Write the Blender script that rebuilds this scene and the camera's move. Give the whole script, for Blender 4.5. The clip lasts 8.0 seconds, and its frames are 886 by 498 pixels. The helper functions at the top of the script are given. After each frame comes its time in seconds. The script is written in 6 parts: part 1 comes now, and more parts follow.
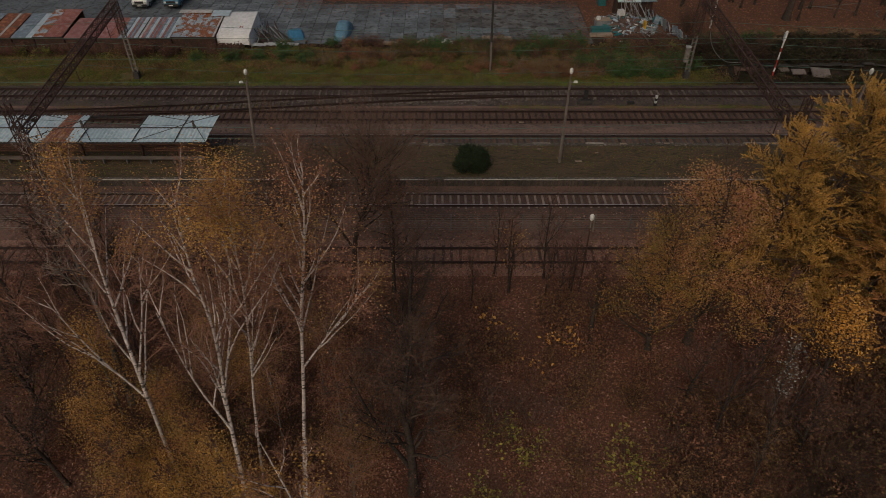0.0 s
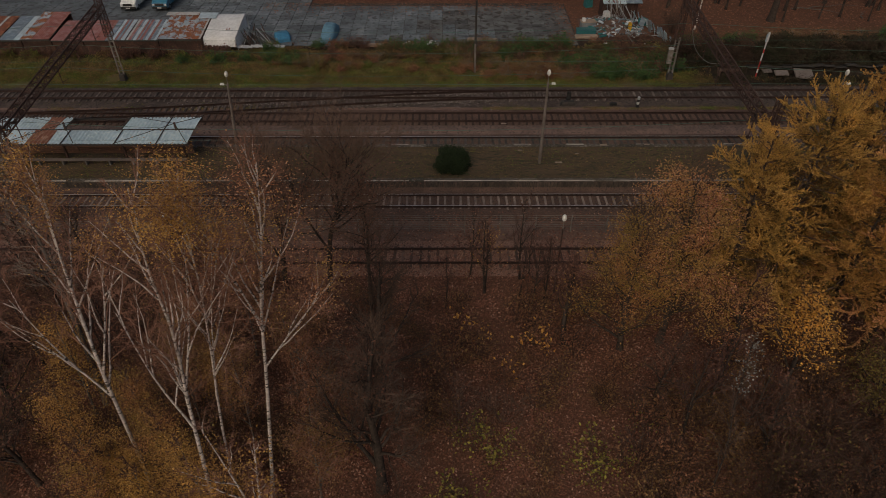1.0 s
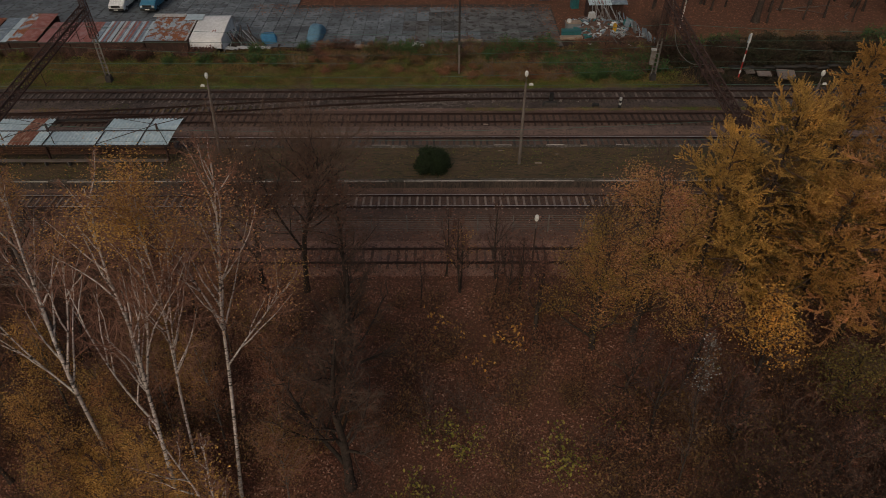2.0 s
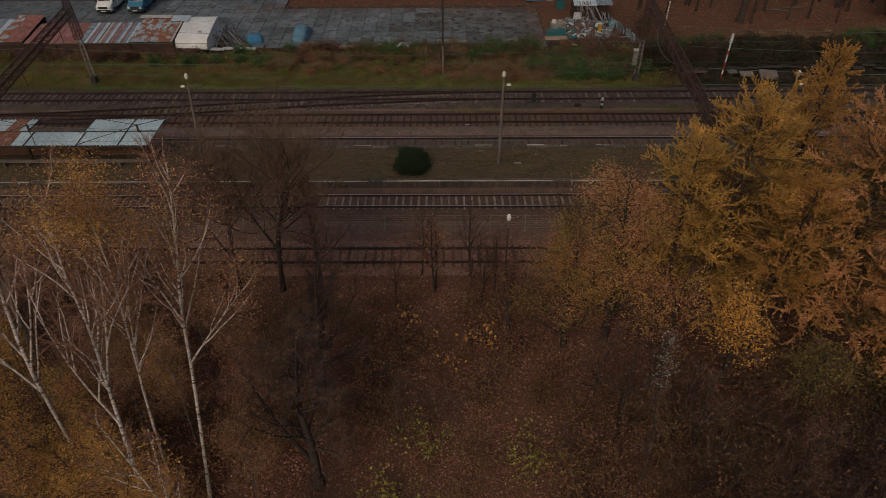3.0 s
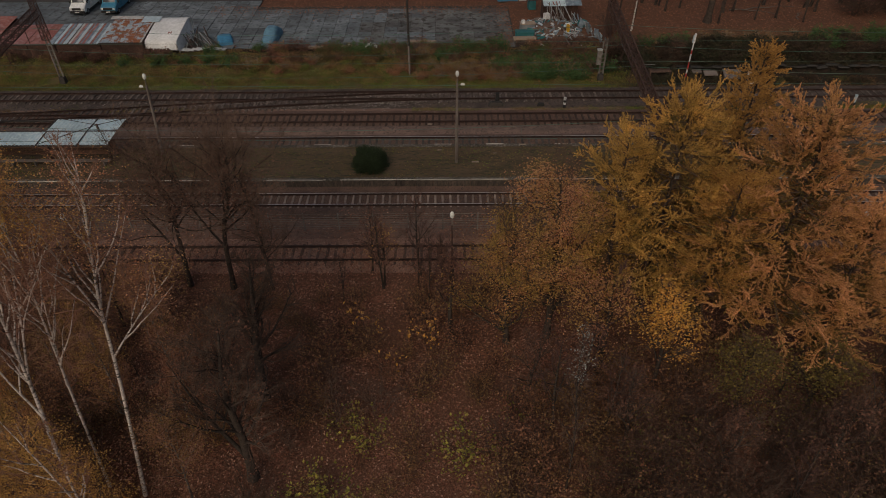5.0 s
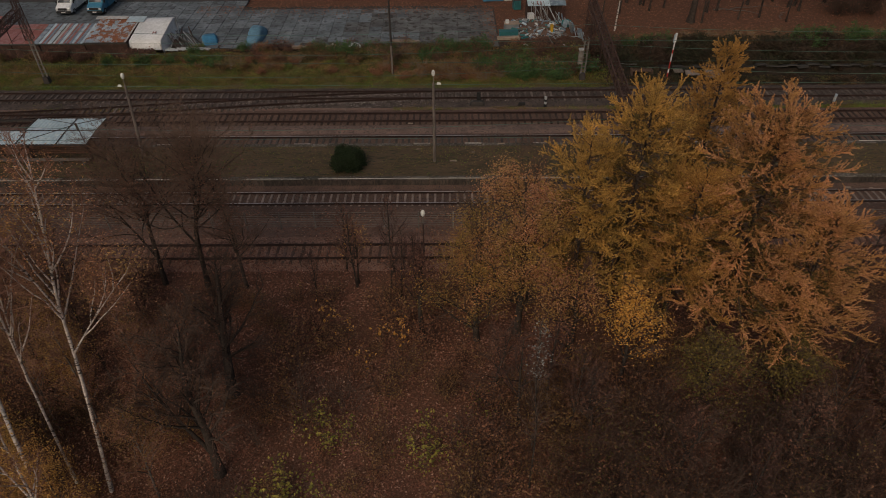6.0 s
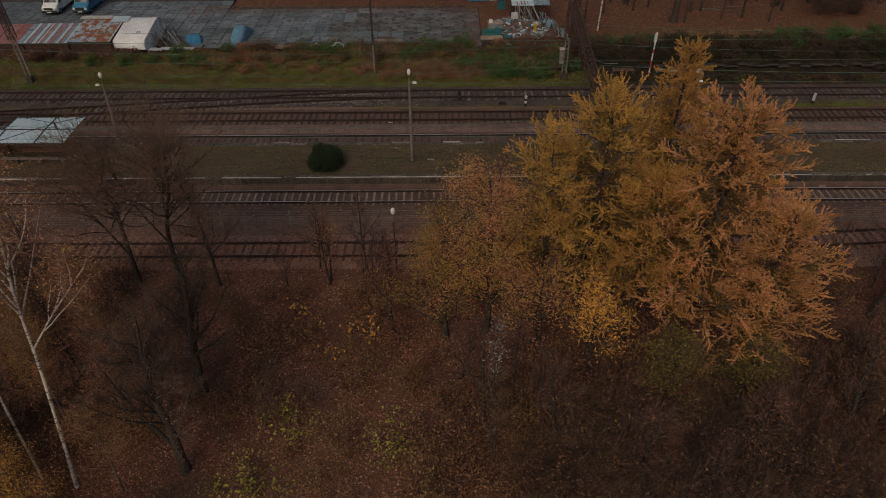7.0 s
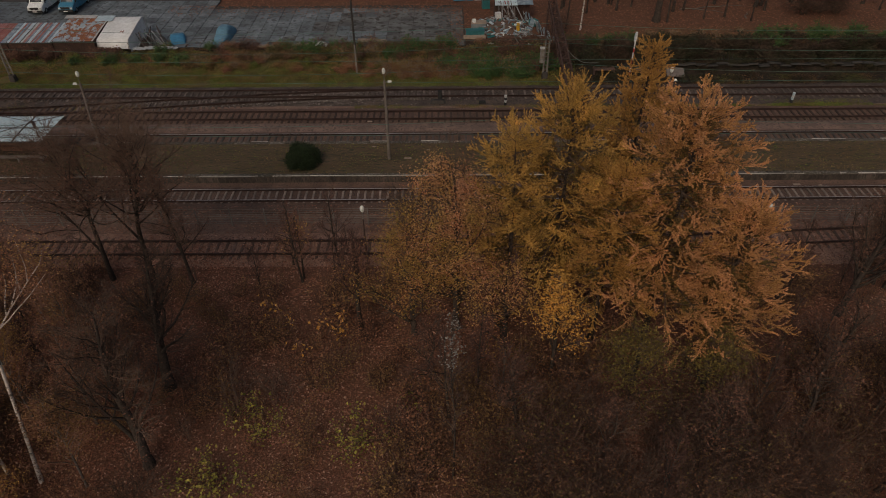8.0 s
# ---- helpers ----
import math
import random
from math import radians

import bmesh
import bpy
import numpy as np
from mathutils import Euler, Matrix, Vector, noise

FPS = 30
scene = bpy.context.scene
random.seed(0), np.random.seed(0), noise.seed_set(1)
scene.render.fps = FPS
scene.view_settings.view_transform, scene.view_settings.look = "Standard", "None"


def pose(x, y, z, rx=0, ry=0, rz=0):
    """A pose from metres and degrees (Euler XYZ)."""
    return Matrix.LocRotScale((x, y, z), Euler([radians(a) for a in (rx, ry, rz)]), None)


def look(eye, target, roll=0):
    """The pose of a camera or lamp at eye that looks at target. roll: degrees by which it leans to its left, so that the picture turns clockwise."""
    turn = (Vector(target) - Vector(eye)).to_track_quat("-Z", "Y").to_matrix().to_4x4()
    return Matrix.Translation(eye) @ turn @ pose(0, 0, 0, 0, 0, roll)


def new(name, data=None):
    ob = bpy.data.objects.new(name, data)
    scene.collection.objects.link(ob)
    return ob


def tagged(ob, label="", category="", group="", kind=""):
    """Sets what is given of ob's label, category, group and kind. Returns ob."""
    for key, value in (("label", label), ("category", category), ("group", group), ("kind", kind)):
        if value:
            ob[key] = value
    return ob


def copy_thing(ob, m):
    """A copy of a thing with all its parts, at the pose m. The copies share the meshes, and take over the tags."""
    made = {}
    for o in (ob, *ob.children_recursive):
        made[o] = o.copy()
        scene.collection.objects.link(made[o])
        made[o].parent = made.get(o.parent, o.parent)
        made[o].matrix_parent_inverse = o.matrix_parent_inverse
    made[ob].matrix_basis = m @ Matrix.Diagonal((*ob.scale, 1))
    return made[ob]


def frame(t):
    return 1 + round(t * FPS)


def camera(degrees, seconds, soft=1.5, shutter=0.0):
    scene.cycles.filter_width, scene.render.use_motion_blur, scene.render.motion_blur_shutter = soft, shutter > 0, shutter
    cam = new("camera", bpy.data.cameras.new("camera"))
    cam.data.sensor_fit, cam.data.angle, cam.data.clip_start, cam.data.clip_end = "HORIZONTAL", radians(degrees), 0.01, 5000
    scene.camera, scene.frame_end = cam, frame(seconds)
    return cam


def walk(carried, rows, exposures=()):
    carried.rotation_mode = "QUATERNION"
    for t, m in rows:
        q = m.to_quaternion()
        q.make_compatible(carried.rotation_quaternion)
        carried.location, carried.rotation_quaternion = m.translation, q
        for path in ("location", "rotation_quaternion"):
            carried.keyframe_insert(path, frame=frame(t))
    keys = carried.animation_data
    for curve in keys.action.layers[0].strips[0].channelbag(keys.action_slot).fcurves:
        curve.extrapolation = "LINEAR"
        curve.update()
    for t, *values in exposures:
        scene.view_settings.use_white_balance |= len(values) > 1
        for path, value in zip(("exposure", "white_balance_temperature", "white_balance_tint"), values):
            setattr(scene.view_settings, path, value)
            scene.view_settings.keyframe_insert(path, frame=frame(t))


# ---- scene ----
# the drone's flight, sideways along the tracks
cam = camera(67.6, 8.0, soft=0.8, shutter=0.5)
# seconds, place, then degrees: heading to the left, pitch, lean to the left
PATH = [
    (0, 0.637, -0.911, 30.390, 0.026, -40.275, -0.01),
    (0.5, 1.460, -1.045, 30.486, 0.074, -40.225, -0.07),
    (1, 2.286, -1.177, 30.572, 0.114, -40.181, -0.13),
    (1.5, 3.116, -1.308, 30.647, 0.146, -40.143, -0.18),
    (3, 5.644, -1.697, 30.819, 0.205, -40.054, -0.31),
    (3.5, 6.503, -1.826, 30.860, 0.215, -40.032, -0.34),
    (4, 7.373, -1.956, 30.894, 0.221, -40.012, -0.37),
    (4.5, 8.254, -2.087, 30.921, 0.224, -39.995, -0.40),
    (6, 10.980, -2.491, 30.970, 0.227, -39.949, -0.45),
    (6.5, 11.920, -2.631, 30.977, 0.228, -39.934, -0.46),
    (7, 12.877, -2.773, 30.980, 0.231, -39.918, -0.46),
    (7.5, 13.854, -2.919, 30.981, 0.236, -39.901, -0.46),
    (8, 14.851, -3.069, 30.978, 0.245, -39.883, -0.45),
]
EXPOSURE, KELVIN, TINT = -1.12, 6900, 11
walk(cam, [(t, pose(x, y, z, 90 + pitch, 0, yaw) @ pose(0, 0, 0, 0, 0, roll)) for t, x, y, z, yaw, pitch, roll in PATH], exposures=[(t, EXPOSURE + e, KELVIN, TINT) for t, e in ((0, -0.11), (3, -0.05), (6, 0.03), (8, 0.04))])

# ---- light: a dull overcast afternoon ----
world = bpy.data.worlds.new("overcast_sky")
scene.world = world
world.use_nodes = True
wt = world.node_tree
sky = wt.nodes.new("ShaderNodeTexSky")
sky.sky_type = "NISHITA"
sky.sun_disc = False
sky.sun_elevation = radians(38)
sky.sun_rotation = radians(200)
sky.air_density, sky.dust_density, sky.ozone_density = 1.0, 6.0, 0.5
wt.nodes["Background"].inputs["Strength"].default_value = 0.13
wt.links.new(sky.outputs[0], wt.nodes["Background"].inputs["Color"])
sun = new("sun", bpy.data.lights.new("sun", "SUN"))
sun.data.energy = 0.8
sun.data.angle = radians(25)
sun.data.color = (1.0, 0.95, 0.88)
sun.matrix_world = look((0, 0, 60), (20, 44, 0))


# ---- materials ----
def mat(name, a, b, scale=3.0, rough=0.85, bump=0.3, fine=40.0, c=None, metal=0.0, vary=0.12, spec=0.3, stretch=(1, 1, 1)):
    """Two colours mixed by coarse noise, c in fine blotches, fine relief, each object a little lighter or darker."""
    m = bpy.data.materials.new(name)
    m.use_nodes = True
    nt = m.node_tree
    N, L = nt.nodes, nt.links
    bs = N["Principled BSDF"]
    geo = N.new("ShaderNodeNewGeometry")
    mp = N.new("ShaderNodeMapping")
    mp.inputs["Scale"].default_value = stretch
    L.new(geo.outputs["Position"], mp.inputs["Vector"])
    n1 = N.new("ShaderNodeTexNoise")
    n1.inputs["Scale"].default_value = scale
    n1.inputs["Detail"].default_value = 5
    n1.inputs["Roughness"].default_value = 0.6
    n2 = N.new("ShaderNodeTexNoise")
    n2.inputs["Scale"].default_value = fine
    n2.inputs["Detail"].default_value = 3
    for n in (n1, n2):
        L.new(mp.outputs[0], n.inputs["Vector"])
    r1 = N.new("ShaderNodeValToRGB")
    r1.color_ramp.elements[0].position, r1.color_ramp.elements[1].position = 0.35, 0.65
    r1.color_ramp.elements[0].color, r1.color_ramp.elements[1].color = (*a, 1), (*b, 1)
    L.new(n1.outputs["Fac"], r1.inputs[0])
    col = r1.outputs[0]
    if c:
        r2 = N.new("ShaderNodeValToRGB")
        r2.color_ramp.elements[0].position, r2.color_ramp.elements[1].position = 0.52, 0.62
        L.new(n2.outputs["Fac"], r2.inputs[0])
        mx = N.new("ShaderNodeMix")
        mx.data_type = "RGBA"
        L.new(r2.outputs[0], mx.inputs["Factor"])
        L.new(col, mx.inputs["A"])
        mx.inputs["B"].default_value = (*c, 1)
        col = mx.outputs["Result"]
    info = N.new("ShaderNodeObjectInfo")
    add = N.new("ShaderNodeMath")
    add.operation = "MULTIPLY_ADD"
    add.inputs[1].default_value, add.inputs[2].default_value = 2 * vary, 1 - vary
    L.new(info.outputs["Random"], add.inputs[0])
    f2 = N.new("ShaderNodeMath")
    f2.operation = "MULTIPLY_ADD"
    f2.inputs[1].default_value, f2.inputs[2].default_value = 0.7, 0.65
    L.new(n2.outputs["Fac"], f2.inputs[0])
    mul = N.new("ShaderNodeMath")
    mul.operation = "MULTIPLY"
    L.new(add.outputs[0], mul.inputs[0])
    L.new(f2.outputs[0], mul.inputs[1])
    sc = N.new("ShaderNodeVectorMath")
    sc.operation = "SCALE"
    L.new(col, sc.inputs[0])
    L.new(mul.outputs[0], sc.inputs["Scale"])
    L.new(sc.outputs[0], bs.inputs["Base Color"])
    bs.inputs["Roughness"].default_value = rough
    bs.inputs["Metallic"].default_value = metal
    bs.inputs["Specular IOR Level"].default_value = spec
    if bump:
        bp = N.new("ShaderNodeBump")
        bp.inputs["Strength"].default_value = bump
        bp.inputs["Distance"].default_value = 0.03
        L.new(n2.outputs["Fac"], bp.inputs["Height"])
        L.new(bp.outputs[0], bs.inputs["Normal"])
    return m


def leaf_mat(name, colours, rough=0.7, glow=0.2, other=None, patch=0.45):
    """Leaves: every leaf takes its own colour of the list (or, in patches, of the other list); a little light passes through."""
    m = bpy.data.materials.new(name)
    m.use_nodes = True
    nt = m.node_tree
    N, L = nt.nodes, nt.links
    bs = N["Principled BSDF"]
    geo = N.new("ShaderNodeNewGeometry")
    ramp = N.new("ShaderNodeValToRGB")

    def fill(node, cols):
        els = node.color_ramp.elements
        els[0].position, els[1].position = 0.0, 1.0
        els[0].color, els[1].color = (*cols[0], 1), (*cols[-1], 1)
        for i, col in enumerate(cols[1:-1]):
            e = els.new((i + 1) / (len(cols) - 1))
            e.color = (*col, 1)
        L.new(geo.outputs["Random Per Island"], node.inputs[0])
        return node.outputs[0]
    leaf_col = fill(ramp, colours)
    if other:
        leaf_b = fill(N.new("ShaderNodeValToRGB"), other)
        n0 = N.new("ShaderNodeTexNoise")
        n0.inputs["Scale"].default_value, n0.inputs["Detail"].default_value = patch, 3
        L.new(geo.outputs["Position"], n0.inputs["Vector"])
        st = N.new("ShaderNodeMapRange")
        st.inputs["From Min"].default_value, st.inputs["From Max"].default_value = 0.42, 0.58
        L.new(n0.outputs["Fac"], st.inputs["Value"])
        mx0 = N.new("ShaderNodeMix")
        mx0.data_type = "RGBA"
        L.new(st.outputs[0], mx0.inputs["Factor"])
        L.new(leaf_col, mx0.inputs["A"])
        L.new(leaf_b, mx0.inputs["B"])
        leaf_col = mx0.outputs["Result"]
    n1 = N.new("ShaderNodeTexNoise")
    n1.inputs["Scale"].default_value = 0.7
    n1.inputs["Detail"].default_value = 4
    L.new(geo.outputs["Position"], n1.inputs["Vector"])
    f = N.new("ShaderNodeMath")
    f.operation = "MULTIPLY_ADD"
    f.inputs[1].default_value, f.inputs[2].default_value = 1.3, 0.35
    L.new(n1.outputs["Fac"], f.inputs[0])
    sc = N.new("ShaderNodeVectorMath")
    sc.operation = "SCALE"
    L.new(leaf_col, sc.inputs[0])
    L.new(f.outputs[0], sc.inputs["Scale"])
    L.new(sc.outputs[0], bs.inputs["Base Color"])
    bs.inputs["Roughness"].default_value = rough
    bs.inputs["Specular IOR Level"].default_value = 0.25
    tr = N.new("ShaderNodeBsdfTranslucent")
    L.new(sc.outputs[0], tr.inputs["Color"])
    mx = N.new("ShaderNodeMixShader")
    mx.inputs[0].default_value = glow
    L.new(bs.outputs[0], mx.inputs[1])
    L.new(tr.outputs[0], mx.inputs[2])
    L.new(mx.outputs[0], N["Material Output"].inputs["Surface"])
    return m


def ground_mat():
    """Leaf litter, ballast, grass bank and far forest floor on one sheet, with ragged borders."""
    m = bpy.data.materials.new("earth")
    m.use_nodes = True
    nt = m.node_tree
    N, L = nt.nodes, nt.links
    bs = N["Principled BSDF"]
    geo = N.new("ShaderNodeNewGeometry")
    sep = N.new("ShaderNodeSeparateXYZ")
    L.new(geo.outputs["Position"], sep.inputs[0])

    def noise_node(scale, detail=5):
        n = N.new("ShaderNodeTexNoise")
        n.inputs["Scale"].default_value, n.inputs["Detail"].default_value = scale, detail
        n.inputs["Roughness"].default_value = 0.65
        L.new(geo.outputs["Position"], n.inputs["Vector"])
        return n.outputs["Fac"]

    def ramp(fac, stops):
        r = N.new("ShaderNodeValToRGB")
        els = r.color_ramp.elements
        els[0].position, els[0].color = stops[0][0], (*stops[0][1], 1)
        els[1].position, els[1].color = stops[-1][0], (*stops[-1][1], 1)
        for p, col in stops[1:-1]:
            els.new(p).color = (*col, 1)
        L.new(fac, r.inputs[0])
        return r.outputs[0]

    def math_node(op, a, b, c=None):
        n = N.new("ShaderNodeMath")
        n.operation = op
        for i, v in enumerate((a, b, c)):
            if v is None:
                continue
            if isinstance(v, (int, float)):
                n.inputs[i].default_value = v
            else:
                L.new(v, n.inputs[i])
        return n.outputs[0]

    def mix(fac, a, b):
        n = N.new("ShaderNodeMix")
        n.data_type = "RGBA"
        L.new(fac, n.inputs["Factor"])
        L.new(a, n.inputs["A"])
        L.new(b, n.inputs["B"])
        return n.outputs["Result"]

    def step(value, edge, wide):
        n = N.new("ShaderNodeMapRange")
        n.inputs["From Min"].default_value, n.inputs["From Max"].default_value = edge - wide, edge + wide
        L.new(value, n.inputs["Value"])
        return n.outputs[0]

    coarse, mid, fine = noise_node(0.35), noise_node(2.2), noise_node(22, 3)
    yw = math_node("ADD", sep.outputs["Y"], math_node("MULTIPLY_ADD", mid, 2.4, -1.2))
    xw = math_node("ADD", sep.outputs["X"], math_node("MULTIPLY_ADD", mid, 5.0, -2.5))
    litter = ramp(fine, [(0.3, (0.06, 0.03, 0.02)), (0.5, (0.15, 0.068, 0.042)), (0.68, (0.3, 0.155, 0.1))])
    damp = ramp(mid, [(0.35, (0.045, 0.027, 0.019)), (0.6, (0.145, 0.067, 0.041))])
    litter = mix(math_node("MULTIPLY", coarse, 0.8), litter, damp)
    fleck = ramp(noise_node(9, 2), [(0.54, (0, 0, 0)), (0.62, (1, 1, 1))])
    pale = ramp(fine, [(0.35, (0.11, 0.05, 0.035)), (0.65, (0.3, 0.17, 0.12))])
    litter = mix(fleck, litter, pale)
    ballast = ramp(fine, [(0.3, (0.085, 0.056, 0.045)), (0.5, (0.22, 0.143, 0.112)), (0.7, (0.4, 0.28, 0.222))])
    rusty = ramp(mid, [(0.4, (0.1, 0.07, 0.056)), (0.62, (0.225, 0.128, 0.096))])
    ballast = mix(math_node("MULTIPLY", coarse, 0.9), ballast, rusty)
    grass = ramp(noise_node(0.55), [(0.36, (0.06, 0.09, 0.02)), (0.5, (0.12, 0.1, 0.034)), (0.62, (0.15, 0.083, 0.046))])
    blades = ramp(fine, [(0.35, (0.035, 0.05, 0.016)), (0.65, (0.13, 0.12, 0.05))])
    grass = mix(math_node("MULTIPLY", fine, 0.8), grass, blades)
    forest = ramp(fine, [(0.3, (0.07, 0.036, 0.025)), (0.5, (0.15, 0.07, 0.043)), (0.7, (0.27, 0.14, 0.09))])
    forest = mix(math_node("MULTIPLY", mid, 0.7), forest, damp)
    brush = ramp(mid, [(0.35, (0.018, 0.018, 0.012)), (0.62, (0.042, 0.028, 0.021))])
    col = mix(step(yw, 35.6, 0.9), litter, ballast)
    dry = mix(step(xw, 26.0, 3.0), grass, brush)
    col = mix(step(yw, 60.3, 0.5), col, dry)
    ochre = ramp(mid, [(0.35, (0.09, 0.052, 0.028)), (0.62, (0.19, 0.112, 0.056))])
    back = mix(step(xw, 27.0, 3.0), brush, ochre)
    col = mix(step(yw, 66.4, 0.8), col, back)
    col = mix(step(yw, 71.0, 1.5), col, forest)
    gap = math_node("MULTIPLY", step(yw, 55.4, 0.4), math_node("SUBTRACT", 1.0, step(yw, 56.9, 0.3)))
    gap = math_node("MULTIPLY", gap, step(xw, 8.0, 4.0))
    gap = math_node("MULTIPLY", gap, step(coarse, 0.5, 0.12))
    col = mix(gap, col, grass)
    L.new(col, bs.inputs["Base Color"])
    bs.inputs["Roughness"].default_value = 0.95
    bs.inputs["Specular IOR Level"].default_value = 0.2
    bp = N.new("ShaderNodeBump")
    bp.inputs["Strength"].default_value, bp.inputs["Distance"].default_value = 0.7, 0.06
    L.new(fine, bp.inputs["Height"])
    L.new(bp.outputs[0], bs.inputs["Normal"])
    return m


EARTH = ground_mat()
RAIL = mat("rusty_rail", (0.04, 0.023, 0.019), (0.065, 0.037, 0.029), 2, 0.6, 0.1, metal=0.3)
RAILHEAD = mat("worn_rail_head", (0.62, 0.6, 0.58), (0.5, 0.48, 0.46), 2, 0.4, 0.05, metal=0.6)
CONC_SL = mat("concrete_sleeper", (0.37, 0.29, 0.235), (0.19, 0.15, 0.125), 1.5, 0.9, 0.3, 30, (0.14, 0.11, 0.1), vary=0.22)
WOOD_SL = mat("tarred_sleeper", (0.05, 0.034, 0.028), (0.085, 0.057, 0.046), 1.5, 0.9, 0.4, 30, vary=0.3)
MOSSY_SL = mat("weathered_sleeper", (0.17, 0.138, 0.12), (0.06, 0.048, 0.042), 1.5, 0.9, 0.4, 30, vary=0.35)
BALLAST = mat("ballast_stone", (0.07, 0.052, 0.045), (0.13, 0.1, 0.086), 0.6, 0.95, 0.8, 7, (0.045, 0.036, 0.032))
BALLAST_D = mat("oily_ballast", (0.112, 0.069, 0.053), (0.182, 0.112, 0.084), 0.6, 0.95, 0.8, 14, (0.045, 0.036, 0.033))
BALLAST_L = mat("leafy_ballast", (0.25, 0.145, 0.108), (0.38, 0.23, 0.172), 0.8, 0.95, 0.8, 14, (0.06, 0.034, 0.027))
GRAVEL_P = mat("pinkish_gravel", (0.24, 0.16, 0.13), (0.15, 0.105, 0.088), 0.9, 0.95, 0.8, 6, (0.09, 0.066, 0.057))
CONCRETE = mat("old_concrete", (0.25, 0.24, 0.22), (0.16, 0.15, 0.14), 0.8, 0.9, 0.3, 18, (0.1, 0.095, 0.085))
EDGE = mat("worn_edge_paint", (0.66, 0.61, 0.55), (0.28, 0.25, 0.22), 0.5, 0.9, 0.2, 5, (0.5, 0.45, 0.4), vary=0.25)
WALLC = mat("stained_platform_wall", (0.12, 0.09, 0.075), (0.05, 0.042, 0.036), 1.6, 0.95, 0.5, 5, (0.04, 0.035, 0.03), vary=0.3, stretch=(2.5, 1, 0.6))
COPING = mat("dirty_coping", (0.1, 0.088, 0.072), (0.068, 0.06, 0.047), 0.7, 0.95, 0.3, 9, (0.18, 0.16, 0.14), vary=0.3)
DARK_SL = mat("oily_sleeper", (0.1, 0.083, 0.075), (0.06, 0.048, 0.044), 1.5, 0.9, 0.4, 30, vary=0.3)
PLATF = mat("platform_dirt", (0.09, 0.064, 0.036), (0.14, 0.094, 0.058), 0.9, 0.95, 0.6, 7, (0.045, 0.045, 0.026), stretch=(0.35, 1.6, 1))
SLAB = mat("lot_slab", (0.185, 0.212, 0.228), (0.1, 0.115, 0.126), 0.5, 0.8, 0.2, 1.6, (0.075, 0.082, 0.088), vary=0.26)
SLAB_D = mat("stained_lot_slab", (0.15, 0.155, 0.155), (0.08, 0.08, 0.077), 0.6, 0.85, 0.2, 1.4, (0.05, 0.045, 0.041), vary=0.26)
JOINT = mat("slab_joint", (0.045, 0.047, 0.045), (0.06, 0.052, 0.045), 1.2, 0.95, 0.4, 20)
LAMP_POST = mat("concrete_post", (0.2, 0.17, 0.155), (0.14, 0.115, 0.1), 1.2, 0.9, 0.2, 20)
GLASS_W = mat("milky_lamp_glass", (0.75, 0.76, 0.74), (0.62, 0.63, 0.6), 3, 0.35, 0.0, 10, vary=0.05, spec=0.5)
STEEL_R = mat("rusty_lattice_steel", (0.06, 0.036, 0.03), (0.1, 0.055, 0.042), 2, 0.75, 0.2, 25, (0.05, 0.028, 0.024))
WHITE_P = mat("dirty_white_enamel", (0.62, 0.63, 0.62), (0.45, 0.46, 0.46), 1.0, 0.5, 0.1, 7, vary=0.2)
STEEL_G = mat("grey_lattice_steel", (0.22, 0.21, 0.19), (0.15, 0.12, 0.1), 2, 0.7, 0.2, 25)
WIRE = mat("copper_wire_patina", (0.06, 0.15, 0.12), (0.09, 0.13, 0.11), 0.8, 0.6, 0.0, 5)
WIRE_G = mat("grey_wire", (0.18, 0.18, 0.17), (0.12, 0.12, 0.115), 0.8, 0.6, 0.0, 5)
ROOF_PALE = mat("pale_corrugated_sheet", (0.56, 0.71, 0.77), (0.45, 0.58, 0.64), 0.5, 0.55, 0.1, 3, (0.57, 0.66, 0.68))
ROOF_RUST = mat("rust_streaked_sheet", (0.3, 0.13, 0.085), (0.2, 0.075, 0.045), 0.5, 0.8, 0.1, 4, (0.4, 0.24, 0.18), stretch=(2, 0.4, 1))
SEAM = mat("dark_roof_seam", (0.04, 0.038, 0.036), (0.06, 0.05, 0.045), 2, 0.7, 0.1)
PLANK = mat("brown_plank", (0.12, 0.065, 0.045), (0.075, 0.045, 0.035), 1.2, 0.8, 0.3, 14, (0.16, 0.075, 0.05), vary=0.3)
BARK_B = mat("birch_bark", (0.66, 0.59, 0.54), (0.38, 0.32, 0.29), 2.2, 0.85, 0.2, 4, (0.07, 0.06, 0.054), stretch=(1, 1, 2.6))
BARK_D = mat("dark_bark", (0.042, 0.033, 0.028), (0.08, 0.061, 0.05), 2.5, 0.95, 0.9, 9, (0.028, 0.023, 0.02), spec=0.15)
BARK_G = mat("grey_bark", (0.17, 0.145, 0.125), (0.1, 0.085, 0.075), 2.0, 0.9, 0.5, 14)
TWIG_R = mat("reddish_twig", (0.125, 0.062, 0.047), (0.08, 0.044, 0.036), 1.0, 0.9, 0.0, 8)
TWIG_D = mat("dark_twig", (0.075, 0.05, 0.038), (0.11, 0.072, 0.053), 1.0, 0.9, 0.0, 8)
TWIG_U = mat("brown_shrub_twig", (0.1, 0.055, 0.038), (0.066, 0.037, 0.027), 0.5, 0.9, 0.0, 4, (0.09, 0.055, 0.04), vary=0.3)
TWIG_H = mat("red_birch_twig", (0.3, 0.158, 0.108), (0.21, 0.11, 0.076), 1.0, 0.9, 0.0, 8)
